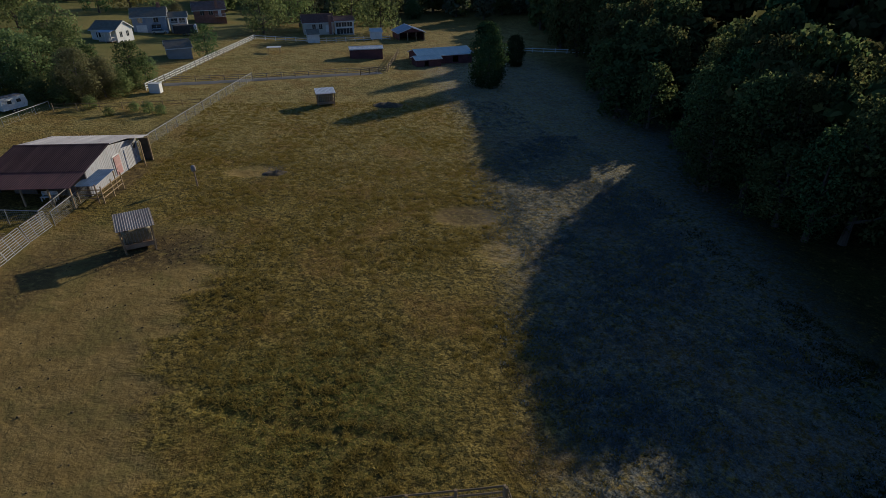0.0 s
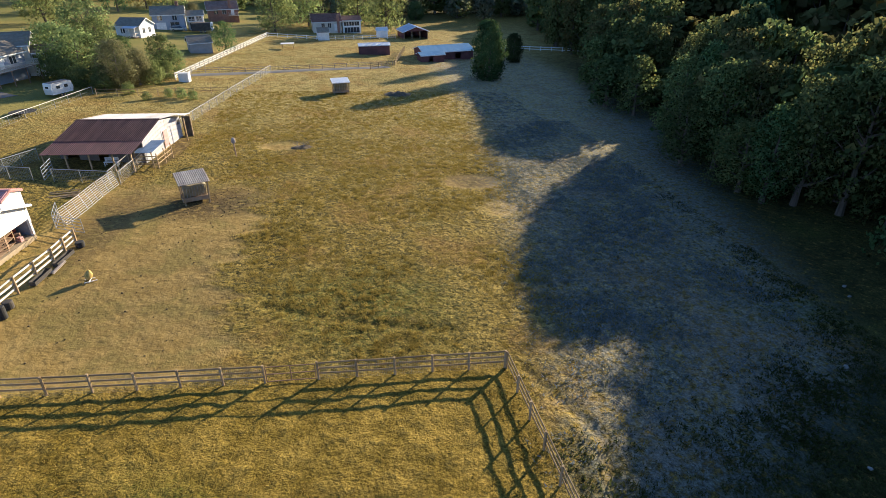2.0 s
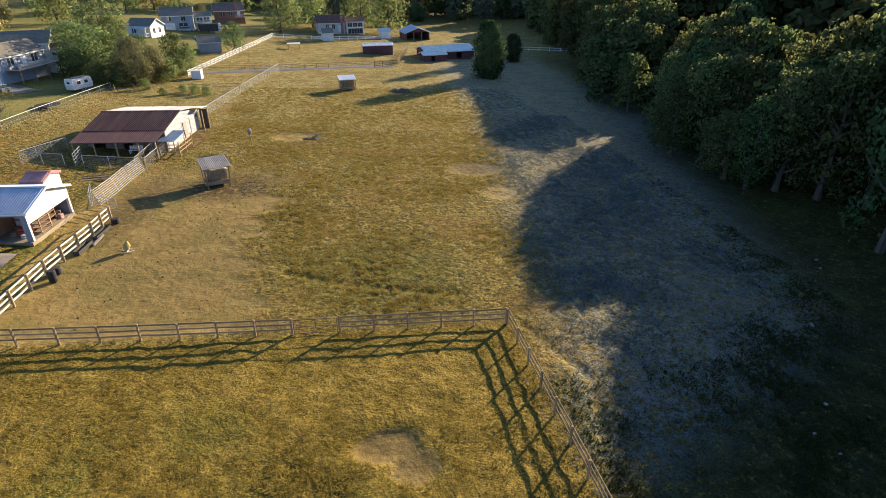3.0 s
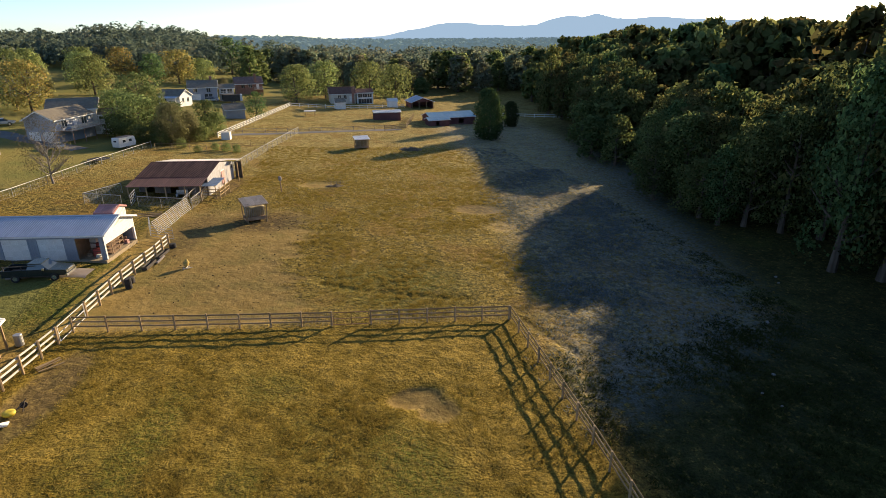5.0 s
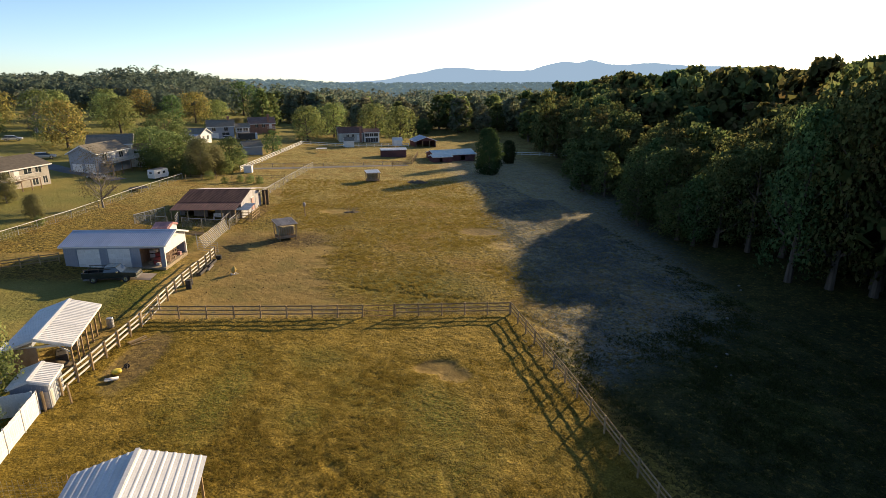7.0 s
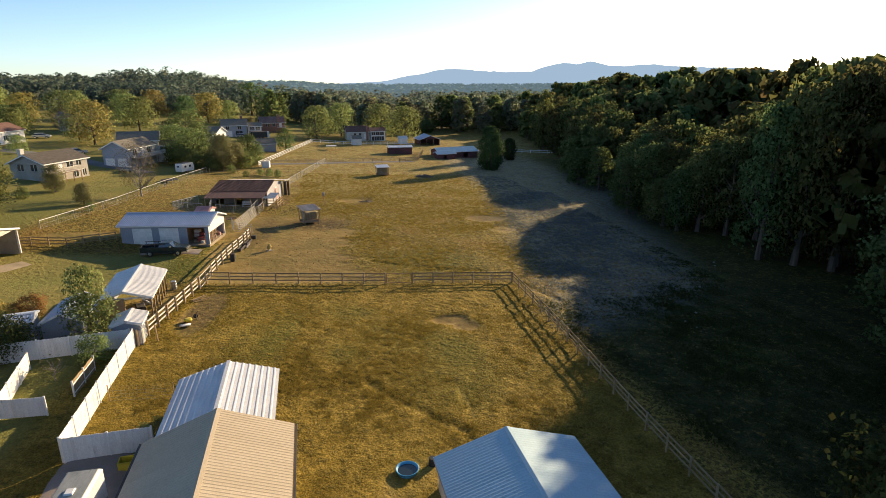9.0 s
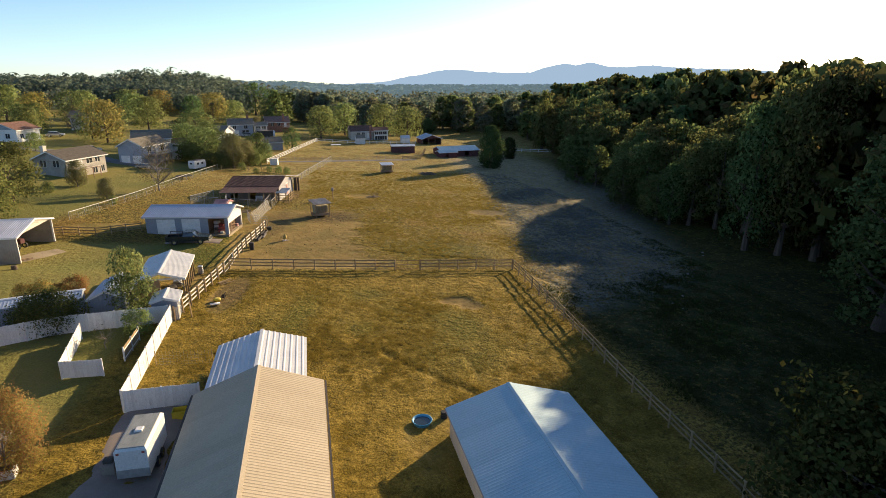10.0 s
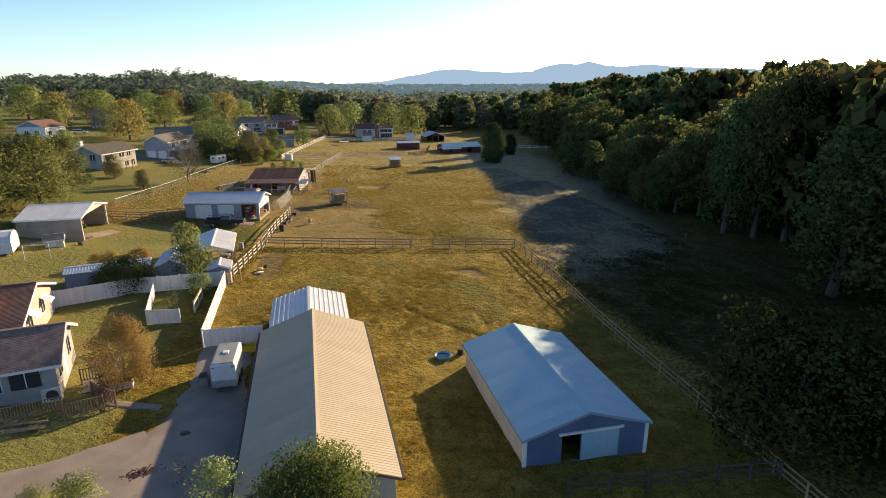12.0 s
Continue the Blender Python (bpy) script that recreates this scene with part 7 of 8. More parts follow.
for p, q in (((-0.6, -0.4, 0.06), (0.7, -0.3, 0.06)), ((-0.5, 0.4, 0.06), (0.5, 0.35, 0.06)), ((-0.1, -0.6, 0.14), (0.2, 0.6, 0.14))):
    bm = bmesh.new()
    beam(bm, p, q, 0.09, 0.08)
    part("skid", bm, M_WHITE, feed)

pole = thing("marker_post", pose(-16.6, 61.9, gz(-16.6, 61.9)), "pale wooden post with a grey salt block in the pasture", "post")
pole.scale = (0.8, 0.8, 0.9)
bm = bmesh.new()
rod(bm, (0, 0, -0.3), (-0.08, 0.05, 1.95), 0.11, 0.09, 8)
part("shaft", bm, M_WOOD, pole)
bm = bmesh.new()
lathe(bm, [(0.18, 1.9), (0.3, 2.0), (0.34, 2.3), (0.26, 2.62), (0.1, 2.7)], 10, -0.08, 0.05)
part("salt_block", bm, M_OLD_WALL, pole, "pale grey salt block", smooth=True)


def mound(x, y, r, h, material, label, name="soil_mound", seed=1):
    n = 18
    verts, faces = [], []
    for i in range(n + 1):
        for j in range(n + 1):
            u, v = (i / n * 2 - 1) * r, (j / n * 2 - 1) * r * 0.7
            k = max(0.0, 1 - math.hypot(u / r, v / (r * 0.7))) ** 0.7
            verts.append((u, v, -0.1 + (h + 0.1) * k * (1 + 0.6 * noise.noise((u * 1.3 + seed, v * 1.3, 0))) + (gz(x + u, y + v) - gz(x, y))))
    for i in range(n):
        for j in range(n):
            a = i * (n + 1) + j
            faces.append((a, a + n + 1, a + n + 2, a + 1))
    ob = piece(name, mesh_of(name, verts, faces, True), material, None, pose(x, y, gz(x, y)))
    return tagged(ob, label, "mound")


M_SOIL = surface("dark_soil", (0.07, 0.055, 0.035), (0.12, 0.09, 0.055), 1.5, 18, 0.95, 0, 0.8)
mound(7.7, 97.4, 2.8, 0.6, M_SOIL, "low dark earth mound with dead weeds", seed=2)
mound(-8.6, 65.4, 1.7, 0.25, M_SOIL, "dark patch of dead weeds in the grass", "weed_patch", seed=5)
mound(-33.4, 10.0, 1.3, 0.35, M_SOIL, "heap of earth and rubbish under the carport", seed=8)

# clods and droppings trodden round the feeder
rc = np.random.default_rng(21)
verts, faces = [], []
for k in range(190):
    if k < 100:
        cx, cy = rc.normal(-15.6, 2.6), rc.normal(47.2, 2.4)
    else:
        cx, cy = rc.uniform(-27, -12), rc.uniform(20, 46)
    r = rc.uniform(0.04, 0.1)
    base_i, z0 = len(verts), gz(cx, cy) - 0.05
    for j in range(6):
        a = math.pi * j / 3 + rc.uniform(-0.3, 0.3)
        verts.append((cx + r * math.cos(a) * rc.uniform(0.8, 1.4), cy + r * math.sin(a), z0))
    for j in range(6):
        a = math.pi * j / 3
        verts.append((cx + 0.55 * r * math.cos(a), cy + 0.55 * r * math.sin(a), z0 + 0.055 + r * rc.uniform(0.05, 0.3)))
    faces.append(tuple(base_i + 6 + j for j in range(6)))
    for j in range(6):
        faces.append((base_i + j, base_i + (j + 1) % 6, base_i + 6 + (j + 1) % 6, base_i + 6 + j))
clods = piece("soil_clods", mesh_of("soil_clods", verts, faces), M_CLOD, None)
tagged(clods, "dark clods of trodden soil and dung", "clods", "", "stuff")
pool = thing("paddling_pool", pose(-10.95, -14.85, gz(-10.95, -14.85) + 0.03) @ Matrix.Scale(0.86, 4), "round blue plastic paddling pool filled with dark water", "pool")
bm = bmesh.new()
n = 26
prof = [(0.66, 0.0), (0.78, 0.28), (0.84, 0.34), (0.80, 0.36), (0.72, 0.30), (0.62, 0.05)]
rings = [[bm.verts.new((r * math.cos(2 * math.pi * k / n), r * math.sin(2 * math.pi * k / n), z)) for k in range(n)] for r, z in prof]
for a, b in zip(rings, rings[1:]):
    for k in range(n):
        j = (k + 1) % n
        bm.faces.new((a[k], a[j], b[j], b[k]))
bm.faces.new(rings[-1])
part("basin", bm, M_POOL, pool, smooth=True)
bm = bmesh.new()
lathe(bm, [(0.64, 0.1), (0.68, 0.2)], 26)
part("water", bm, M_WATER, pool, "still dark water")


def barrel(x, y, material, label, r=0.29, h=0.88, name="barrel", cat="barrel", lying=None):
    m2 = pose(x, y, gz(x, y)) if lying is None else pose(x, y, gz(x, y) + r, 90, 0, lying)
    ob = thing(name, m2, label, cat)
    bm = bmesh.new()
    lathe(bm, [(r * 0.95, 0), (r, 0.03), (r, h * 0.32), (r * 1.04, h * 0.34), (r, h * 0.36), (r, h * 0.64), (r * 1.04, h * 0.66), (r, h * 0.68), (r, h - 0.03), (r * 0.95, h)], 16)
    part("body", bm, material, ob, smooth=False)
    bm = bmesh.new()
    lathe(bm, [(r * 0.9, h), (r * 0.86, h + 0.015)], 16)
    part("lid", bm, material, ob)
    return ob


barrel(-26.2, 37.7, M_RUBBER, "squat black rubber tub at the fence end", 0.36, 0.45, "tub", "tub")
barrel(-31.7, 16.9, M_STEEL, "grey metal barrel at the carport corner")
barrel(-31.25, 3.9, M_CREAM, "pale drum at the end of the white fence", 0.42, 1.2)
barrel(-9.3, -14.3, M_RUBBER, "dark bucket near the blue barn", 0.25, 0.5, "bucket", "bucket")


def crate(x, y, yaw, w, d, h, material, label, name="feed_trough", boards=4, cat="trough"):
    ob = thing(name, pose(x, y, gz(x, y), 0, 0, yaw), label, cat)
    for k in range(boards):
        z0, z1 = h * k / boards, h * (k + 1) / boards - 0.012
        for nm, b in (("long_board", (-w / 2, w / 2, -d / 2, -d / 2 + 0.03)), ("long_board", (-w / 2, w / 2, d / 2 - 0.03, d / 2)), ("end_board", (-w / 2, -w / 2 + 0.03, -d / 2 + 0.032, d / 2 - 0.032)), ("end_board", (w / 2 - 0.03, w / 2, -d / 2 + 0.032, d / 2 - 0.032))):
            bm = bmesh.new()
            box(bm, *b, z0, z1)
            part(nm, bm, material, ob)
    bm = bmesh.new()
    box(bm, -w / 2 + 0.03, w / 2 - 0.03, -d / 2 + 0.03, d / 2 - 0.03, 0.02, 0.06)
    part("floor_board", bm, material, ob)
    return ob


crate(-27.12, 32.3, 82, 2.2, 0.5, 0.34, M_DARK, "long dark feed trough lying along the fence")
crate(-26.66, 35.4, 81, 2.4, 0.45, 0.3, M_DARK, "long dark feed trough lying along the fence")
barrel(-27.35, 26.9, M_RUBBER, "black plastic drum beside the white fence", 0.3, 0.95, "drum")
barrel(-27.55, 28.2, M_DARK, "low dark tub in the fence's shade", 0.34, 0.55, "tub", "tub")


def plank_pile(x, y, yaw, n, ln, material, label, seed=0, spread_w=0.9):
    rng2 = random.Random(seed)
    ob = thing("plank_pile", pose(x, y, gz(x, y), 0, 0, yaw), label, "lumber")
    for k in range(n):
        bm = bmesh.new()
        o = rng2.uniform(-spread_w, spread_w)
        a = rng2.uniform(-0.25, 0.25)
        z = 0.05 + 0.05 * (k % 3)
        beam(bm, (-ln / 2, o - a, z), (ln / 2, o + a, z + 0.02), 0.14, 0.04)
        part("plank", bm, material, ob)
    return ob


plank_pile(-26.45, 33.9, 84, 3, 2.0, M_OLD_WALL, "pale loose planks lying beside the feed troughs", 11, 0.12)
plank_pile(-31.7, 49.5, 10, 8, 2.8, M_RAIL, "loose grey planks lying in the grass", 3)
plank_pile(-28.5, 13.8, 40, 5, 1.6, M_RAIL, "broken grey planks beside the fence", 5, 0.4)
plank_pile(-38.9, -23.0, 8, 6, 2.4, M_WOOD, "pile of pale cut branches and planks", 7, 0.7)
plank_pile(-52.3, 22.0, 30, 6, 2.2, M_WOOD, "pale planks stacked at the shed mouth", 9, 0.6)

mower = thing("garden_roller", pose(-28.4, 8.2, gz(-28.4, 8.2), 0, 0, 25) @ Matrix.Scale(0.75, 4), "yellow round tub beside a broken cart", "cart")
bm = bmesh.new()
lathe(bm, [(0.42, 0.05), (0.5, 0.2), (0.46, 0.34), (0.2, 0.38)], 16)
part("tub", bm, M_YELLOW, mower, smooth=True)
for p, q in (((0.5, 0.0, 0.3), (1.3, 0.3, 0.9)), ((0.5, 0.3, 0.2), (1.2, 0.5, 0.3)), ((0.9, -0.2, 0.1), (1.1, 0.5, 0.5))):
    bm = bmesh.new()
    rod(bm, p, q, 0.035, None, 6)
    part("handle", bm, M_DARK, mower)
bm = bmesh.new()
rod(bm, (1.0, 0.5, 0.28), (1.0, 0.6, 0.28), 0.28, None, 14)
part("wheel", bm, M_RUBBER, mower)
basin = thing("basin", pose(-28.4, 7.1, gz(-28.4, 7.1), 0, 0, 10) @ Matrix.Scale(0.55, 4), "white plastic basin lying in the grass", "basin")
bm = bmesh.new()
hexa(bm, [(x * (0.75 if z < 0.1 else 0.9), y * (0.3 if z < 0.1 else 0.38), z) for x in (-1, 1) for y in (-1, 1) for z in (0.02, 0.3)])
bmesh.ops.bevel(bm, geom=bm.edges[:], offset=0.06, segments=2, affect="EDGES")
part("tub", bm, M_TARP, basin, smooth=True)
loose = thing("fence_post", pose(-29.9, 4.1, gz(-29.9, 4.1)), "loose weathered post leaning by the fence", "post")
bm = bmesh.new()
beam(bm, (0, 0, -0.3), (-0.1, 0.05, 1.5), 0.1, 0.1)
part("shaft", bm, M_POST, loose)

# ---- vehicles ----


def profile_body(bm, prof, half, inset=None):
    """A body from its side outline (x, z), drawn out across y; inset narrows each outline point."""
    n = len(prof)
    left = [bm.verts.new((x, -half + (inset[k] if inset else 0), z)) for k, (x, z) in enumerate(prof)]
    right = [bm.verts.new((x, half - (inset[k] if inset else 0), z)) for k, (x, z) in enumerate(prof)]
    bm.faces.new(left)
    bm.faces.new(right[::-1])
    for k in range(n):
        j = (k + 1) % n
        bm.faces.new((left[j], left[k], right[k], right[j]))


def wheel(owner, x, y, r=0.36, w=0.22):
    bm = bmesh.new()
    rod(bm, (x, y - w / 2, r), (x, y + w / 2, r), r, None, 18)
    t = part("wheel", bm, M_RUBBER, owner)
    bm = bmesh.new()
    rod(bm, (x, y - w / 2 - 0.012, r), (x, y + w / 2 + 0.012, r), r * 0.58, None, 12)
    part("rim", bm, M_CHROME, t)


def car(x, y, yaw, paint, label, kind="car", s=1.0):
    ob = thing("pickup_truck" if kind == "truck" else "car", pose(x, y, gz(x, y), 0, 0, yaw) @ Matrix.Diagonal((s, s, s, 1)), label, "vehicle")
    if kind == "truck":
        body = [(-0.6, 0.5), (2.6, 0.5), (2.75, 0.7), (2.7, 1.0), (1.35, 1.12), (-0.5, 1.15), (-0.6, 1.15)]
        cab = [(-0.55, 1.15), (1.3, 1.12), (0.7, 1.64), (-0.4, 1.66)]
    else:
        body = [(-2.3, 0.45), (2.2, 0.42), (2.35, 0.6), (2.25, 0.85), (1.15, 0.98), (-1.9, 1.0), (-2.3, 0.9)]
        cab = [(-2.0, 1.0), (1.15, 0.98), (0.45, 1.48), (-1.5, 1.52)]
    bm = bmesh.new()
    profile_body(bm, body, 0.92, [0.05, 0.08, 0.06, 0.1, 0.02, 0.02, 0.02])
    part("body", bm, paint, ob)
    bm = bmesh.new()
    profile_body(bm, cab, 0.86, [0.0, 0.0, 0.16, 0.16])
    g = part("cabin_glass", bm, M_GLASS, ob)
    bm = bmesh.new()
    top = [p for p in cab if p[1] > 1.3]
    box(bm, top[1][0] - 0.08, top[0][0] + 0.04, -0.75, 0.75, top[0][1] - 0.03, top[0][1] + 0.05, 0.02)
    part("roof", bm, paint, ob)
    for sx in (-1.65, 1.65) if kind == "truck" else (-1.4, 1.4):
        for sy in (-0.82, 0.82):
            wheel(ob, sx, sy)
    for sy in (-0.62, 0.62):
        bm = bmesh.new()
        box(bm, body[2][0] - 0.12, body[2][0] + 0.01, sy - 0.16, sy + 0.16, 0.72 * (1 if kind == "truck" else 0.9), 0.9 * (1 if kind == "truck" else 0.92))
        part("headlight", bm, M_CHROME, ob)
    bm = bmesh.new()
    box(bm, body[1][0] + 0.05, body[1][0] + 0.2, -0.9, 0.9, 0.42, 0.62)
    part("front_bumper", bm, M_CHROME, ob)
    bm = bmesh.new()
    back = -2.75 if kind == "truck" else body[0][0]
    box(bm, back - 0.08, back + 0.04, -0.88, 0.88, 0.45, 0.62)
    part("rear_bumper", bm, M_CHROME, ob)
    if kind == "truck":
        bm = bmesh.new()
        box(bm, -2.68, -0.61, -0.84, 0.84, 0.52, 0.66)
        part("bed_floor", bm, M_DECK, ob, "brown boarded load bed")
        for sy in (-0.9, 0.84):
            bm = bmesh.new()
            box(bm, -2.7, -0.61, sy, sy + 0.06, 0.5, 1.17, 0.015)
            part("bed_side", bm, paint, ob)
        bm = bmesh.new()
        box(bm, -2.77, -2.705, -0.88, 0.88, 0.55, 1.15, 0.015)
        part("tailgate", bm, paint, ob)
        bm = bmesh.new()
        box(bm, 2.66, 2.775, -0.42, 0.42, 0.7, 0.96, 0.02)
        part("grille", bm, M_CHROME, ob, "bright chrome grille")
        for sy in (-0.93, 0.89):
            bm = bmesh.new()
            box(bm, -0.42, 0.78, sy, sy + 0.04, 0.66, 1.1, 0.015)
            part("door", bm, paint, ob)
            bm = bmesh.new()
            box(bm, 0.82, 1.0, sy * 1.12 - 0.03, sy * 1.12 + 0.07, 1.12, 1.32, 0.02)
            part("mirror", bm, M_CHROME, ob)
        for sy in (-0.8, 0.8):
            bm = bmesh.new()
            beam(bm, (-2.6, sy, 1.5), (0.2, sy, 1.5), 0.07, 0.07)
            part("rack_rail", bm, M_DARK, ob)
            for px in (-2.5, -1.0):
                bm = bmesh.new()
                beam(bm, (px, sy, 1.1), (px, sy, 1.5), 0.06, 0.06)
                part("rack_post", bm, M_DARK, ob)
    return ob


car(-35.72, 29.75, -3, M_TRUCK, "dark green pickup truck with ladder rack", "truck")
car(-76.2, 110.0, 20, M_SILVER, "silver car parked by the lane")
car(-47.2, 176.6, 12, M_SILVER, "pale silver car on a drive")
car(-97.5, 142.0, 10, M_SILVER, "silver car before a house")
car(-58.0, 88.6, 150, M_SILVER, "white car parked at the garage doors", "car", 0.8)

trailer = thing("cargo_trailer", pose(-27.75, -17.85, gz(-27.75, -17.85) + 0.05, 0, 0, 91) @ Matrix.Scale(0.93, 4), "white enclosed cargo trailer on two axles", "trailer")
bm = bmesh.new()
box(bm, -1.95, 1.95, -0.9, 0.9, 0.5, 2.35, 0.12)
part("body", bm, M_WHITE_ROOF, trailer)
bm = bmesh.new()
box(bm, -1.82, 1.82, -0.78, 0.78, 2.351, 2.4, 0.03)
part("roof_sheet", bm, M_DUSTY_SHEET, trailer, "dusty grey roof sheet")
bm = bmesh.new()
box(bm, -0.25, 0.25, -0.22, 0.22, 2.4, 2.5, 0.04)
part("roof_vent", bm, M_WHITE, trailer)
bm = bmesh.new()
box(bm, -1.97, -1.93, -0.92, 0.92, 0.45, 1.0)
part("rear_sill", bm, M_STEEL, trailer)
for sx in (-0.45, 0.45):
    for sy in (-0.9, 0.9):
        wheel(trailer, sx, sy, 0.33, 0.2)
bm = bmesh.new()
beam(bm, (1.9, 0.5, 0.5), (3.1, 0, 0.5), 0.08, 0.1)
beam(bm, (1.9, -0.5, 0.5), (3.1, 0, 0.5), 0.08, 0.1)
part("tow_bar", bm, M_STEEL, trailer)
bm = bmesh.new()
for sy in (-0.7, 0.7):
    box(bm, -1.99, -1.96, sy - 0.08, sy + 0.08, 2.05, 2.15)
part("tail_lights", bm, M_RED, trailer)
steps = thing("step_box", pose(-29.35, -18.6, gz(-29.35, -18.6) + 0.1, 0, 0, 2), "low grey step box beside the trailer", "step")
bm = bmesh.new()
box(bm, -0.35, 0.35, -0.3, 0.3, 0, 0.6, 0.03)
part("box_body", bm, M_CONCRETE, steps)
bm = bmesh.new()
box(bm, -0.25, 0.25, -0.1, 0.3, 0.6, 0.85, 0.05)
part("bucket_lid", bm, M_DARK, steps)
crate(-26.9, -13.0, 5, 1.0, 0.7, 0.6, M_YELLOW, "yellow plastic bin against the white fence", "bin", 1, "bin")

camper = thing("camper_trailer", pose(-47.6, 92.6, gz(-47.6, 92.6), 0, 0, 62) @ Matrix.Scale(0.8, 4), "white camper trailer with grey panel beside the trees", "trailer")
bm = bmesh.new()
profile_body(bm, [(-2.4, 0.6), (2.2, 0.6), (2.5, 1.4), (2.2, 2.7), (-2.3, 2.75), (-2.5, 1.6)], 1.1, [0.02] * 6)
part("body", bm, M_WHITE_ROOF, camper)
bm = bmesh.new()
box(bm, -2.0, 2.0, -0.9, 0.9, 2.75, 2.83, 0.03)
part("roof_sheet", bm, M_CONCRETE, camper)
for px in (-1.4, 0.4):
    window(camper, pose(px, -1.1, 1.6), 0.9, 0.6, 0)
    wheel(camper, px * 0.4, -1.0, 0.33)
window(camper, pose(-2.48, 0.5, 1.6, 0, 0, -90), 0.9, 0.6, 0)
camper2 = thing("cargo_trailer", pose(-40.6, 177.2, gz(-40.6, 177.2), 0, 0, 8), "long dark box trailer with white nose by the house", "trailer")
bm = bmesh.new()
box(bm, -3.0, 2.3, -1.1, 1.1, 0.6, 2.7, 0.15)
part("body", bm, M_DARK, camper2)
bm = bmesh.new()
box(bm, 2.31, 3.0, -1.1, 1.1, 0.6, 2.8, 0.3)
part("nose", bm, M_TARP, camper2, "white rounded nose")
for px in (-0.5, 0.6):
    wheel(camper2, px, -1.05, 0.36)

tractor = thing("tractor", pose(-55.2, 26.4, gz(-55.2, 26.4) + 0.05, 0, 0, -20), "old dull red tractor inside the machine shed", "tractor")
bm = bmesh.new()
profile_body(bm, [(-0.2, 0.7), (1.6, 0.7), (1.65, 1.25), (-0.2, 1.35)], 0.32, [0, 0.02, 0.05, 0.02])
part("hood", bm, M_RED_WALL, tractor)
bm = bmesh.new()
box(bm, -0.9, -0.25, -0.4, 0.4, 0.7, 1.0, 0.05)
part("rear_housing", bm, M_DARK, tractor)
bm = bmesh.new()
box(bm, -0.8, -0.4, -0.25, 0.25, 1.0, 1.4, 0.08)
part("seat", bm, M_DARK, tractor)
for sy in (-0.65, 0.65):
    wheel(tractor, -0.6, sy, 0.68, 0.3)
    wheel(tractor, 1.3, sy * 0.8, 0.36, 0.18)
bm = bmesh.new()
rod(bm, (1.1, 0.1, 1.2), (1.1, 0.1, 1.9), 0.04, None, 8)
part("exhaust", bm, M_STEEL, tractor)

# ---- yards ----
house(-53.9, 15.4, 2.6, 20.0, 1.9, 1.6, 1.1, 0.45, M_CREAM, M_SHINGLE_GREY, "small white hutch with grey roof", [("front", 0.6, 0.5, 0.2, 0.7, -1)], 0.15, None, None, None, None, None, "outbuilding")
tent = thing("tarpaulin_shelter", pose(-58.3, 13.2, gz(-58.3, 13.2), 0, 0, 15), "white tarpaulin shelter with rounded top", "shelter")
bm = bmesh.new()
prof = [(-2.0, 0.0), (-2.0, 1.3), (-1.5, 1.9), (-0.5, 2.25), (0.5, 2.25), (1.5, 1.9), (2.0, 1.3), (2.0, 0.0)]
rows = [[bm.verts.new((x, y, z)) for y, z in prof] for x in (-2.2, -0.7, 0.8, 2.2)]
for a, b in zip(rows, rows[1:]):
    for k in range(len(prof) - 1):
        bm.faces.new((a[k], b[k], b[k + 1], a[k + 1]))
for r in (rows[0], rows[-1]):
    bm.faces.new(r)
part("cover", bm, M_TARP, tent)
bm = bmesh.new()
for x in (-2.2, 2.2):
    for (ya, za), (yb, zb) in zip(prof, prof[1:]):
        rod(bm, (x * 1.01, ya, za), (x * 1.01, yb, zb), 0.03, None, 5)
part("hoop", bm, M_STEEL, tent)
swing = thing("swing_frame", pose(-53.0, 11.4, gz(-53.0, 11.4), 0, 0, 25), "grey steel swing frame standing on the lawn", "swing")
for p, q in (((-1.2, -0.9, 0), (-1.2, 0, 1.7)), ((-1.2, 0.9, 0), (-1.2, 0, 1.7)), ((1.2, -0.9, 0), (1.2, 0, 1.7)), ((1.2, 0.9, 0), (1.2, 0, 1.7)), ((-1.2, 0, 1.7), (1.2, 0, 1.7))):
    bm = bmesh.new()
    rod(bm, p, q, 0.04, None, 7)
    part("tube", bm, M_STEEL, swing)
stump = thing("stump", pose(-50.9, 17.6, gz(-50.9, 17.6)), "short sawn tree stump on the lawn", "stump")
bm = bmesh.new()
lathe(bm, [(0.36, -0.1), (0.3, 0.15), (0.27, 0.45), (0.25, 0.46)], 12)
part("log", bm, M_BARK, stump)

# stored goods in the garage's open bay and under the carport
gm = garage.matrix_basis


def stored(name, lx, ly, w, d, h, material, label, owner_m, yaw=0, cat="box"):
    ob = thing(name, owner_m @ pose(lx, ly, 0.03, 0, 0, yaw), label, cat)
    bm = bmesh.new()
    box(bm, -w / 2, w / 2, -d / 2, d / 2, 0, h, min(w, d, h) * 0.08)
    part("body", bm, material, ob)
    bm = bmesh.new()
    box(bm, -w / 2 - 0.02, w / 2 + 0.02, -d / 2 - 0.02, d / 2 + 0.02, h * 0.62, h * 0.7)
    part("band", bm, M_DARK, ob)
    return ob


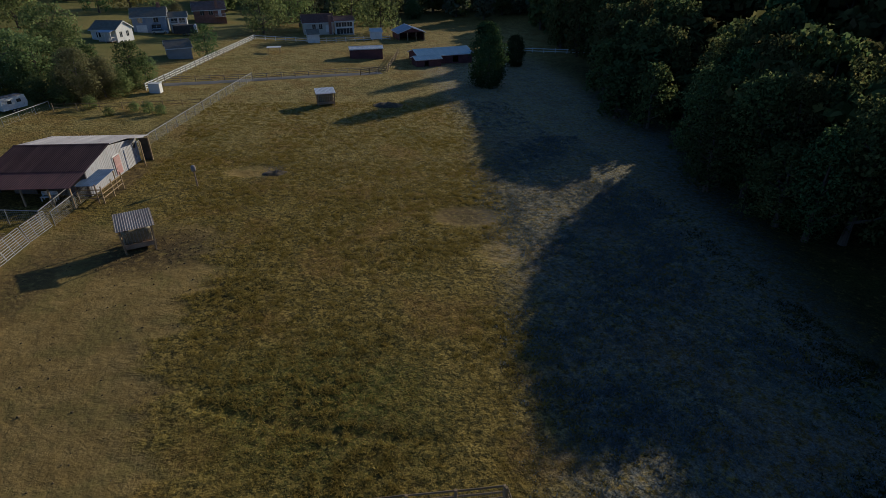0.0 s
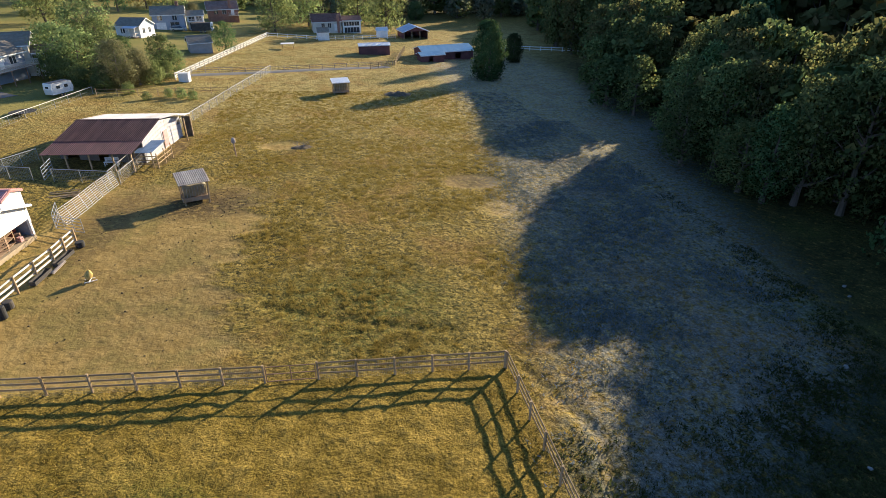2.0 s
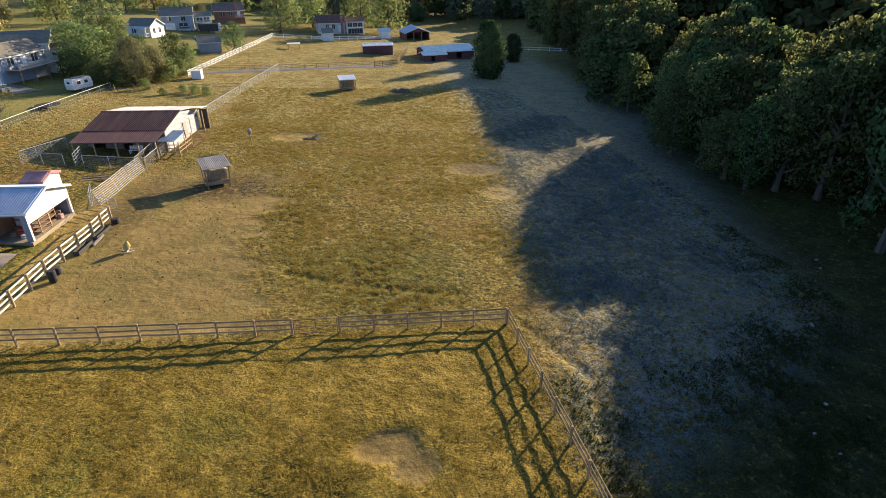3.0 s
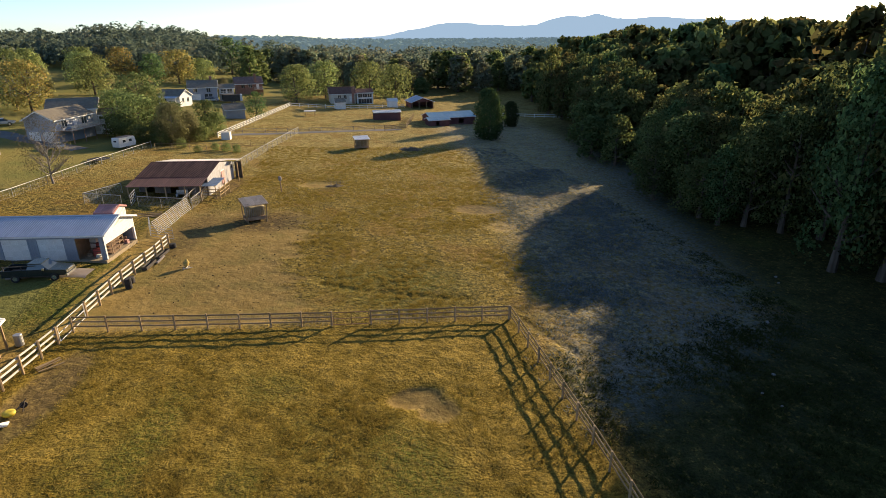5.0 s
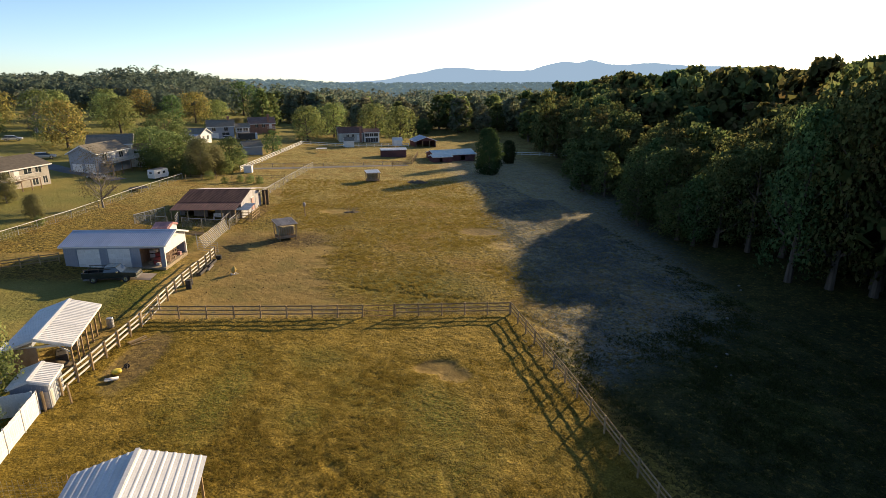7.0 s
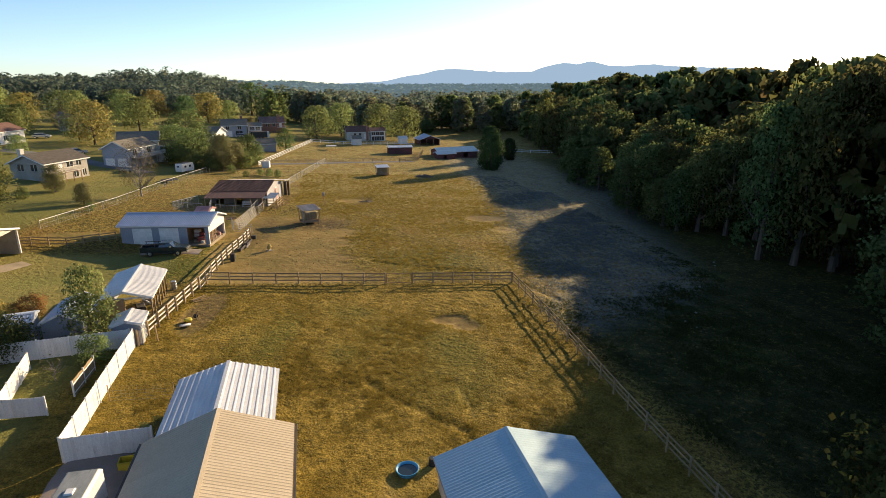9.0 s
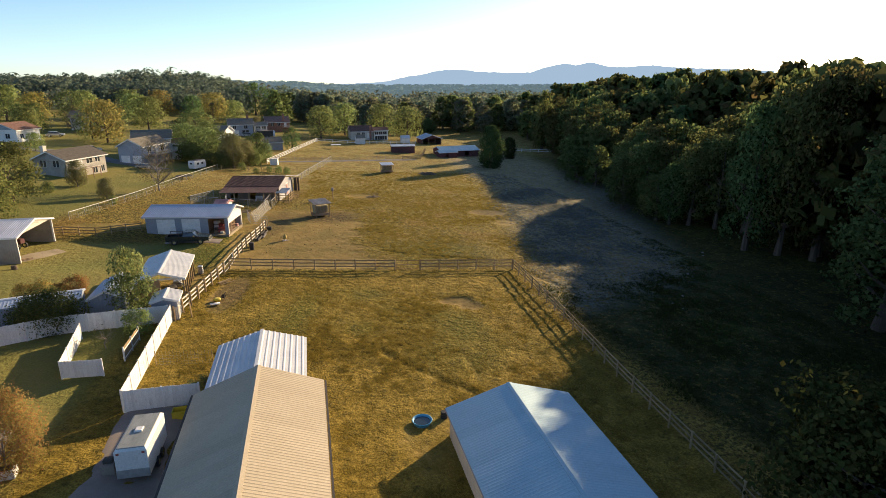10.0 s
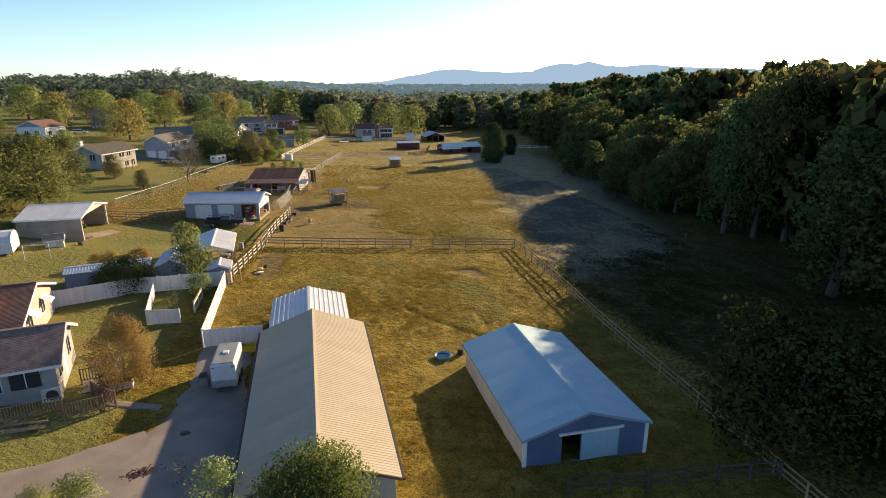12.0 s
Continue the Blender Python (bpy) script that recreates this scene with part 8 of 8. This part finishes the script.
def storage_rack(lx, ly, w, d, h, levels, label, yaw=0):
    ob = thing("storage_rack", gm @ pose(lx, ly, 0.03, 0, 0, yaw), label, "rack")
    for sx in (-w / 2, w / 2 - 0.07):
        for sy in (-d / 2, d / 2 - 0.07):
            bm = bmesh.new()
            box(bm, sx, sx + 0.07, sy, sy + 0.07, 0, h)
            part("post", bm, M_WOOD, ob)
    for k in range(levels):
        z = 0.12 + (h - 0.2) * k / (levels - 1)
        for j in range(4):
            bm = bmesh.new()
            box(bm, -w / 2 - 0.03, w / 2 + 0.03, -d / 2 + j * d / 4 + 0.01, -d / 2 + (j + 1) * d / 4 - 0.02, z, z + 0.03)
            part("shelf_board", bm, M_WOOD, ob)


storage_rack(10.9, 2.3, 0.7, 1.5, 1.35, 4, "open wooden rack at the garage's side")
storage_rack(10.6, 3.9, 0.7, 1.2, 1.6, 4, "open wooden rack crowded with goods", 8)
stored("machine", 9.9, 1.3, 0.75, 0.6, 0.75, M_RED, "red machine standing in the garage bay", gm, 10, "machine")
stored("tool_chest", 9.7, 2.3, 0.7, 0.5, 1.05, M_RED, "red steel tool chest in the garage bay", gm, -6, "chest")
stored("cupboard", 9.3, 4.6, 1.3, 0.6, 1.35, M_DECK, "brown cupboard in the garage bay", gm, 5, "cupboard")
stored("appliance", 8.8, 3.0, 0.7, 0.7, 1.3, M_WHITE, "white appliance in the garage bay", gm, -8, "appliance")
for lx, ly, w, d, h2, mt, lb, yw in ((9.1, 1.2, 0.45, 0.4, 0.35, M_WOOD, "small wooden box on the garage floor", 20), (10.2, 0.75, 0.4, 0.35, 0.3, M_CREAM, "pale carton on the garage floor", -15), (9.0, 2.0, 0.5, 0.4, 0.5, M_DECK, "brown carton on the garage floor", 8),
                                     (10.6, 5.2, 0.55, 0.45, 0.6, M_DECK, "brown chest at the garage's open end", 25), (11.0, 4.9, 0.4, 0.35, 0.4, M_FADED_RED, "faded red box at the garage's open end", -10), (9.9, 5.6, 0.6, 0.5, 0.75, M_RED, "dull red bin at the garage's back", 4), (10.3, 3.0, 0.4, 0.4, 0.5, M_WHITE, "white tub between the racks", 12)):
    stored("storage_box", lx, ly, w, d, h2, mt, lb, gm, yw)
pm2 = cp.matrix_basis
stored("quad_bike", 2.6, 1.6, 1.4, 0.8, 0.8, M_DARK, "dark machine under the carport", pm2, 15, "machine")
stored("storage_box", 4.6, 1.4, 1.0, 0.8, 0.8, M_STEEL, "grey metal box under the carport", pm2, 5)
stored("storage_box", 1.0, 3.2, 1.2, 0.8, 1.0, M_WOOD, "wooden box under the carport", pm2, 40)
for lx, ly in ((3.4, 0.7), (4.0, 0.8), (5.6, 1.0)):
    bike = thing("bicycle_wheel", pm2 @ pose(lx, ly, 0.32, 90, 0, 20), "spoked wheel leaning under the carport", "wheel", "spare wheels")
    bm = bmesh.new()
    n = 18
    ring = [[bm.verts.new(((0.3 + r * math.cos(b)) * math.cos(a), (0.3 + r * math.cos(b)) * math.sin(a), r * math.sin(b))) for b in (0, 2.1, 4.2) for r in (0.025,)] for a in (2 * math.pi * k / n for k in range(n))]
    for k in range(n):
        p, q = ring[k], ring[(k + 1) % n]
        for j in range(3):
            bm.faces.new((p[j], p[(j + 1) % 3], q[(j + 1) % 3], q[j]))
    part("tyre", bm, M_RUBBER, bike)
    for k in range(6):
        bm = bmesh.new()
        a = math.pi * k / 6
        rod(bm, (0.29 * math.cos(a), 0.29 * math.sin(a), 0), (-0.29 * math.cos(a), -0.29 * math.sin(a), 0), 0.006, None, 4)
        part("spoke", bm, M_CHROME, bike)

# the bungalow's deck and yard
dz = gz(-38, -21)


def picket_run(ax, ay, bx, by, label, h=0.95, base=0.0):
    d = math.hypot(bx - ax, by - ay)
    ob = thing("picket_railing", pose(ax, ay, gz(ax, ay) + base, 0, 0, math.degrees(math.atan2(by - ay, bx - ax))), label, "railing")
    for x in (0.0, d):
        piece("post", unit_bar("deck_post", 1, 0.1, 0.1), M_DECK, ob, bar_pose((x, 0, -base - 0.2), (x, 0, h + 0.1)))
    for z in (0.12, h):
        piece("rail", unit_bar("deck_rail", 1, 0.08, 0.05), M_DECK, ob, bar_pose((0, 0, z), (d, 0, z)))
    n = int(d / 0.16)
    for k in range(1, n):
        piece("picket", unit_bar("picket", 1, 0.03, 0.06), M_DECK, ob, bar_pose((d * k / n, 0, 0.1), (d * k / n, 0, h)))
    return ob


picket_run(-44.5, -24.4, -37.0, -22.3, "brown wooden picket railing along the yard")
picket_run(-37.0, -22.3, -34.9, -21.6, "brown wooden picket railing at the steps", 1.0)
picket_run(-36.3, -19.6, -34.3, -21.2, "brown wooden picket gate panel", 1.05)
picket_run(-36.0, -18.9, -35.0, -20.2, "brown wooden picket panel beside the planter", 1.05)
picket_run(-37.6, -17.9, -36.2, -17.6, "brown wooden porch railing", 0.95, 0.2)
picket_run(-38.6, -12.9, -37.4, -13.2, "brown wooden porch railing at the back", 0.95, 0.2)
draped("patio", [(-37.4, -14.0, 1.1), (-36.2, -19.0, 1.2)], M_CONCRETE, "grey concrete patio beside the bungalow", 0.06)
draped("garden_path", [(-35.0, -20.6, 0.5), (-31.5, -21.4, 0.45)], M_CONCRETE, "pale concrete path to the drive", 0.06)
ac = thing("air_conditioner", pose(-38.6, -19.9, gz(-38.6, -19.9), 0, 0, 13.5), "pale outdoor air-conditioning unit with round fan guard", "appliance")
bm = bmesh.new()
box(bm, -0.55, 0.55, -0.3, 0.3, 0, 0.95, 0.04)
part("case", bm, M_CREAM, ac)
bm = bmesh.new()
rod(bm, (0.05, -0.3, 0.5), (0.05, -0.335, 0.5), 0.36, None, 18)
part("fan_guard", bm, M_DARK, ac)
planter = thing("planter", pose(-35.0, -18.5, gz(-35.0, -18.5), 0, 0, 10), "low white planter box under the small tree", "planter")
bm = bmesh.new()
box(bm, -0.9, 0.9, -0.35, 0.35, 0, 0.5, 0.04)
part("box_body", bm, M_WHITE, planter)
bm = bmesh.new()
box(bm, -0.8, 0.8, -0.26, 0.26, 0.5, 0.54)
part("soil", bm, M_SOIL, planter)
fire = thing("branch_pile", pose(-39.6, -22.8, gz(-39.6, -22.8)), "tangled pile of pale bare branches", "branches")
rb = random.Random(4)
for k in range(26):
    bm = bmesh.new()
    p = Vector((rb.uniform(-1, 1), rb.uniform(-0.4, 0.4), rb.uniform(0.05, 0.6)))
    q = p + Vector((rb.uniform(-0.8, 0.8), rb.uniform(-0.4, 0.4), rb.uniform(-0.1, 0.35)))
    rod(bm, p, q, 0.03, 0.012, 5)
    part("branch", bm, M_BARK_GREY, fire)
debris = thing("leaf_heap", pose(-29.3, -24.7, gz(-29.3, -24.7) + 0.1, 0, 0, 20) @ Matrix.Scale(0.62, 4), "small dark heap of leaves on the drive", "debris")
bm = bmesh.new()
lathe(bm, [(0.36, -0.02), (0.3, 0.1), (0.15, 0.2), (0.05, 0.22)], 12)
for v in bm.verts:
    v.co.x *= 1.5
    v.co.z *= 1 + 0.5 * noise.noise(v.co * 4)
part("heap", bm, M_SOIL, debris, smooth=True)
litter = thing("leaf_litter", pose(-30.9, -28.4, gz(-30.9, -28.4) + 0.1, 0, 0, 15), "flat drift of dark red fallen leaves, darker for shade, on the drive", "debris")
rb = random.Random(9)
for k in range(120):
    bm = bmesh.new()
    u, v = rb.gauss(0, 0.55), rb.gauss(0, 0.22)
    p = Vector((u, v, rb.uniform(0.01, 0.06)))
    a = rb.uniform(0, 6.28)
    q = [p + Vector((math.cos(a + o) * r, math.sin(a + o) * r, rb.uniform(-0.008, 0.03))) for o, r in ((0, 0.11), (1.6, 0.06), (3.14, 0.1), (4.7, 0.06))]
    bm.faces.new([bm.verts.new(w) for w in q])
    part("leaf", bm, M_LITTER, litter)
wb = thing("utility_box", pose(-31.6, 107.0, gz(-31.6, 107.0), 0, 0, -8) @ Matrix.Scale(0.78, 4), "white storage cabinet at the paddock corner", "cabinet")
bm = bmesh.new()
box(bm, -1.2, 1.2, -0.8, 0.8, 0, 2.0)
part("body", bm, M_WHITE, wb)
bm = bmesh.new()
box(bm, -1.3, 1.3, -0.9, 0.9, 2.0, 2.1, 0.03)
part("lid", bm, M_WHITE, wb)
tb2 = thing("feed_table", pose(-15.2, 152.5, gz(-15.2, 152.5)), "flat white table-like feeder in the far paddock", "feeder")
bm = bmesh.new()
box(bm, -1.7, 1.7, -1.2, 1.2, 1.25, 1.33)
part("top", bm, M_WHITE, tb2)
posts(tb2, [(sx * 1.4, sy * 1.0) for sx in (-1, 1) for sy in (-1, 1)], 1.25, M_POST, 0.1)
dish = thing("trampoline", pose(-47.8, 80.0, gz(-47.8, 80.0)), "round dark trampoline on the lawn", "trampoline")
bm = bmesh.new()
lathe(bm, [(1.7, 0.48), (1.75, 0.5), (1.7, 0.52)], 24)
part("mat", bm, M_RUBBER, dish)
bm = bmesh.new()
for k in range(6):
    a = math.pi * k / 3
    rod(bm, (1.7 * math.cos(a), 1.7 * math.sin(a), -0.05), (1.7 * math.cos(a), 1.7 * math.sin(a), 0.5), 0.03, None, 6)
part("legs", bm, M_STEEL, dish)

# pale rocks half sunk in the shaded grass
rc = np.random.default_rng(33)
for x, y, r in ((28.8, 14.4, 0.17), (23.0, 6.6, 0.13), (37.6, 24.0, 0.17), (20.7, 3.0, 0.1), (20.4, 4.55, 0.1), (36.7, 22.5, 0.14)):
    bm = bmesh.new()
    bmesh.ops.create_icosphere(bm, subdivisions=2, radius=r)
    for v in bm.verts:
        v.co = Vector((v.co.x * 1.25, v.co.y * 0.9, v.co.z * 0.7)) * rc.uniform(0.86, 1.12)
    rock = part("rock", bm, M_LIME, None, "", pose(x, y, gz(x, y) + 0.3 * r, 0, 0, rc.uniform(0, 360)))
    tagged(rock, "small pale rock lying in the shaded grass", "rock", "rocks in the shade")

# ---- grass ----
L_GRASS = leaf_material("dry_grass_blades", [(0.30, 0.215, 0.04), (0.42, 0.31, 0.08), (0.23, 0.185, 0.036), (0.36, 0.265, 0.06)], 0.45, 0.0)
L_WILD = leaf_material("pasture_grass_blades", [(0.255, 0.205, 0.042), (0.40, 0.30, 0.07), (0.50, 0.38, 0.105), (0.30, 0.24, 0.05)], 0.45, 0.0)
L_FROST = leaf_material("frosted_grass_blades", [(0.13, 0.145, 0.10), (0.21, 0.235, 0.235), (0.30, 0.335, 0.355), (0.095, 0.11, 0.065)], 0.4, 0.0)

# Blade tones cut further to bring the shade's darkness into the colour.
L_WEED = leaf_material("shade_darkened_weed_leaves", [(0.038, 0.048, 0.016), (0.066, 0.071, 0.024), (0.026, 0.034, 0.011), (0.052, 0.058, 0.019)], 0.45, 0.0)


def grass(name, gx, gy, blades, spread_r, low, high, wide, material, label):
    """Blades standing in tufts, each with a lean of its own."""
    n = len(gx) * blades
    bx, by = np.repeat(gx, blades) + rng.normal(0, spread_r, n), np.repeat(gy, blades) + rng.normal(0, spread_r, n)
    bz = land(bx, by)
    az, la = rng.uniform(0, 2 * math.pi, n), rng.uniform(0, 2 * math.pi, n)
    hgt = np.repeat(rng.uniform(low, high, len(gx)), blades) * rng.uniform(0.6, 1.2, n)
    wid, lean_r = rng.uniform(wide * 0.5, wide, n), rng.uniform(0.08, 0.26, n)
    v0 = np.stack([bx - np.cos(az) * wid, by - np.sin(az) * wid, bz - 0.04], -1)
    v1 = np.stack([bx + np.cos(az) * wid, by + np.sin(az) * wid, bz - 0.04], -1)
    v2 = np.stack([bx + np.cos(la) * lean_r, by + np.sin(la) * lean_r, bz + hgt], -1)
    tri = np.stack([v0, v1, v2], 1).reshape(-1, 3)
    me = bpy.data.meshes.new(name)
    me.vertices.add(len(tri))
    me.vertices.foreach_set("co", tri.ravel())
    me.loops.add(len(tri))
    me.loops.foreach_set("vertex_index", np.arange(len(tri)))
    me.polygons.add(len(tri) // 3)
    me.polygons.foreach_set("loop_start", np.arange(len(tri) // 3) * 3)
    me.update()
    return tagged(piece(name, me, material, None), label, "grass", "", "stuff")


rng = np.random.default_rng(3)
n = 190000
gx, gy = rng.uniform(-31, 34, n), rng.uniform(-33, 78, n)
worn = bare(gx, gy)
keep = rng.uniform(0, 1, n) > np.maximum(1.3 * worn, 0.6 * lush(gx, gy))
tone = np.array([noise.noise((a * 0.35, b * 0.35, 2.0)) for a, b in zip(gx, gy)])
keep &= rng.uniform(-0.55, 0.35, n) < tone
for x0, x1, y0, y1 in ((-26.4, -16.6, -33.5, -5.8), (-9.3, 0.2, -30.2, -15.3)):
    keep &= ~((gx > x0) & (gx < x1) & (gy > y0) & (gy < y1))
cold = rng.uniform(0, 1, n) < 0.85 * frosty(gx, gy)
wild = (gy > 18) | (gx > 6.4)
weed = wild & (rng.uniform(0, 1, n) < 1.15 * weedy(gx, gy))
grass("grass_tufts", gx[keep & ~wild & ~cold], gy[keep & ~wild & ~cold], 3, 0.09, 0.03, 0.09, 0.045, L_GRASS, "short dry golden grass of the near paddock")
pick = keep & wild & ~cold & ~weed & (rng.uniform(0, 1, n) < 0.5)
grass("pasture_grass", gx[pick], gy[pick], 3, 0.14, 0.05, 0.12, 0.05, L_WILD, "rough olive pasture grass")
pick = keep & cold & ~weed
grass("frosted_grass", gx[pick], gy[pick], 4, 0.1, 0.06, 0.16, 0.06, L_FROST, "pasture grass white with frost")
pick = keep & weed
grass("shaded_weeds", gx[pick], gy[pick], 4, 0.12, 0.07, 0.2, 0.08, L_WEED, "weeds in the lasting shade, blades darkened to deepen it")
# tussocks beyond the cross fence
n = 60000
tx, ty = rng.uniform(-22, 30, n), rng.uniform(18.6, 100, n)
lump = np.array([noise.noise((a * 1.5, b * 1.5, 5.0)) for a, b in zip(tx, ty)])
keep = (lump > 0.06) & (rng.uniform(0, 1, n) > 1.2 * weedy(tx, ty)) & (rng.uniform(0, 1, n) > 1.6 * bare(tx, ty)) & (tx > -27 + 0.05 * ty)
cold = rng.uniform(0, 1, n) < 0.85 * frosty(tx, ty)
grass("grass_tussocks", tx[keep & ~cold], ty[keep & ~cold], 12, 0.15, 0.06, 0.15, 0.05, L_WILD, "thick rough tussocks of olive pasture grass")
grass("frosted_tussocks", tx[keep & cold], ty[keep & cold], 12, 0.15, 0.06, 0.14, 0.05, L_FROST, "grass tussocks white with frost")
# clumps of taller dry grass in the near paddock
n = 22000
tx, ty = rng.uniform(-29, 4.0, n), rng.uniform(-33, 11.5, n)
lump = np.array([noise.noise((a * 1.3, b * 1.3, 11.0)) + 0.6 * noise.noise((a * 0.3, b * 0.3, 4.0)) for a, b in zip(tx, ty)])
lump += 0.25 * smudge(tx, ty, -10.5, 0.5, 6.5, 6.0, 0, 0.7)
keep = (lump > 0.12) & (tx < 1.0 - 0.1 * ty) & (rng.uniform(0, 1, n) > np.maximum(1.8 * bare(tx, ty), 0.8 * lush(tx, ty)))
for x0, x1, y0, y1 in ((-26.8, -16.2, -34, -5.4), (-9.7, 0.6, -30.6, -14.9)):
    keep &= ~((tx > x0) & (tx < x1) & (ty > y0) & (ty < y1))
grass("dry_tussocks", tx[keep], ty[keep], 12, 0.15, 0.05, 0.12, 0.045, L_GRASS, "clumps of taller dry grass in the near paddock")
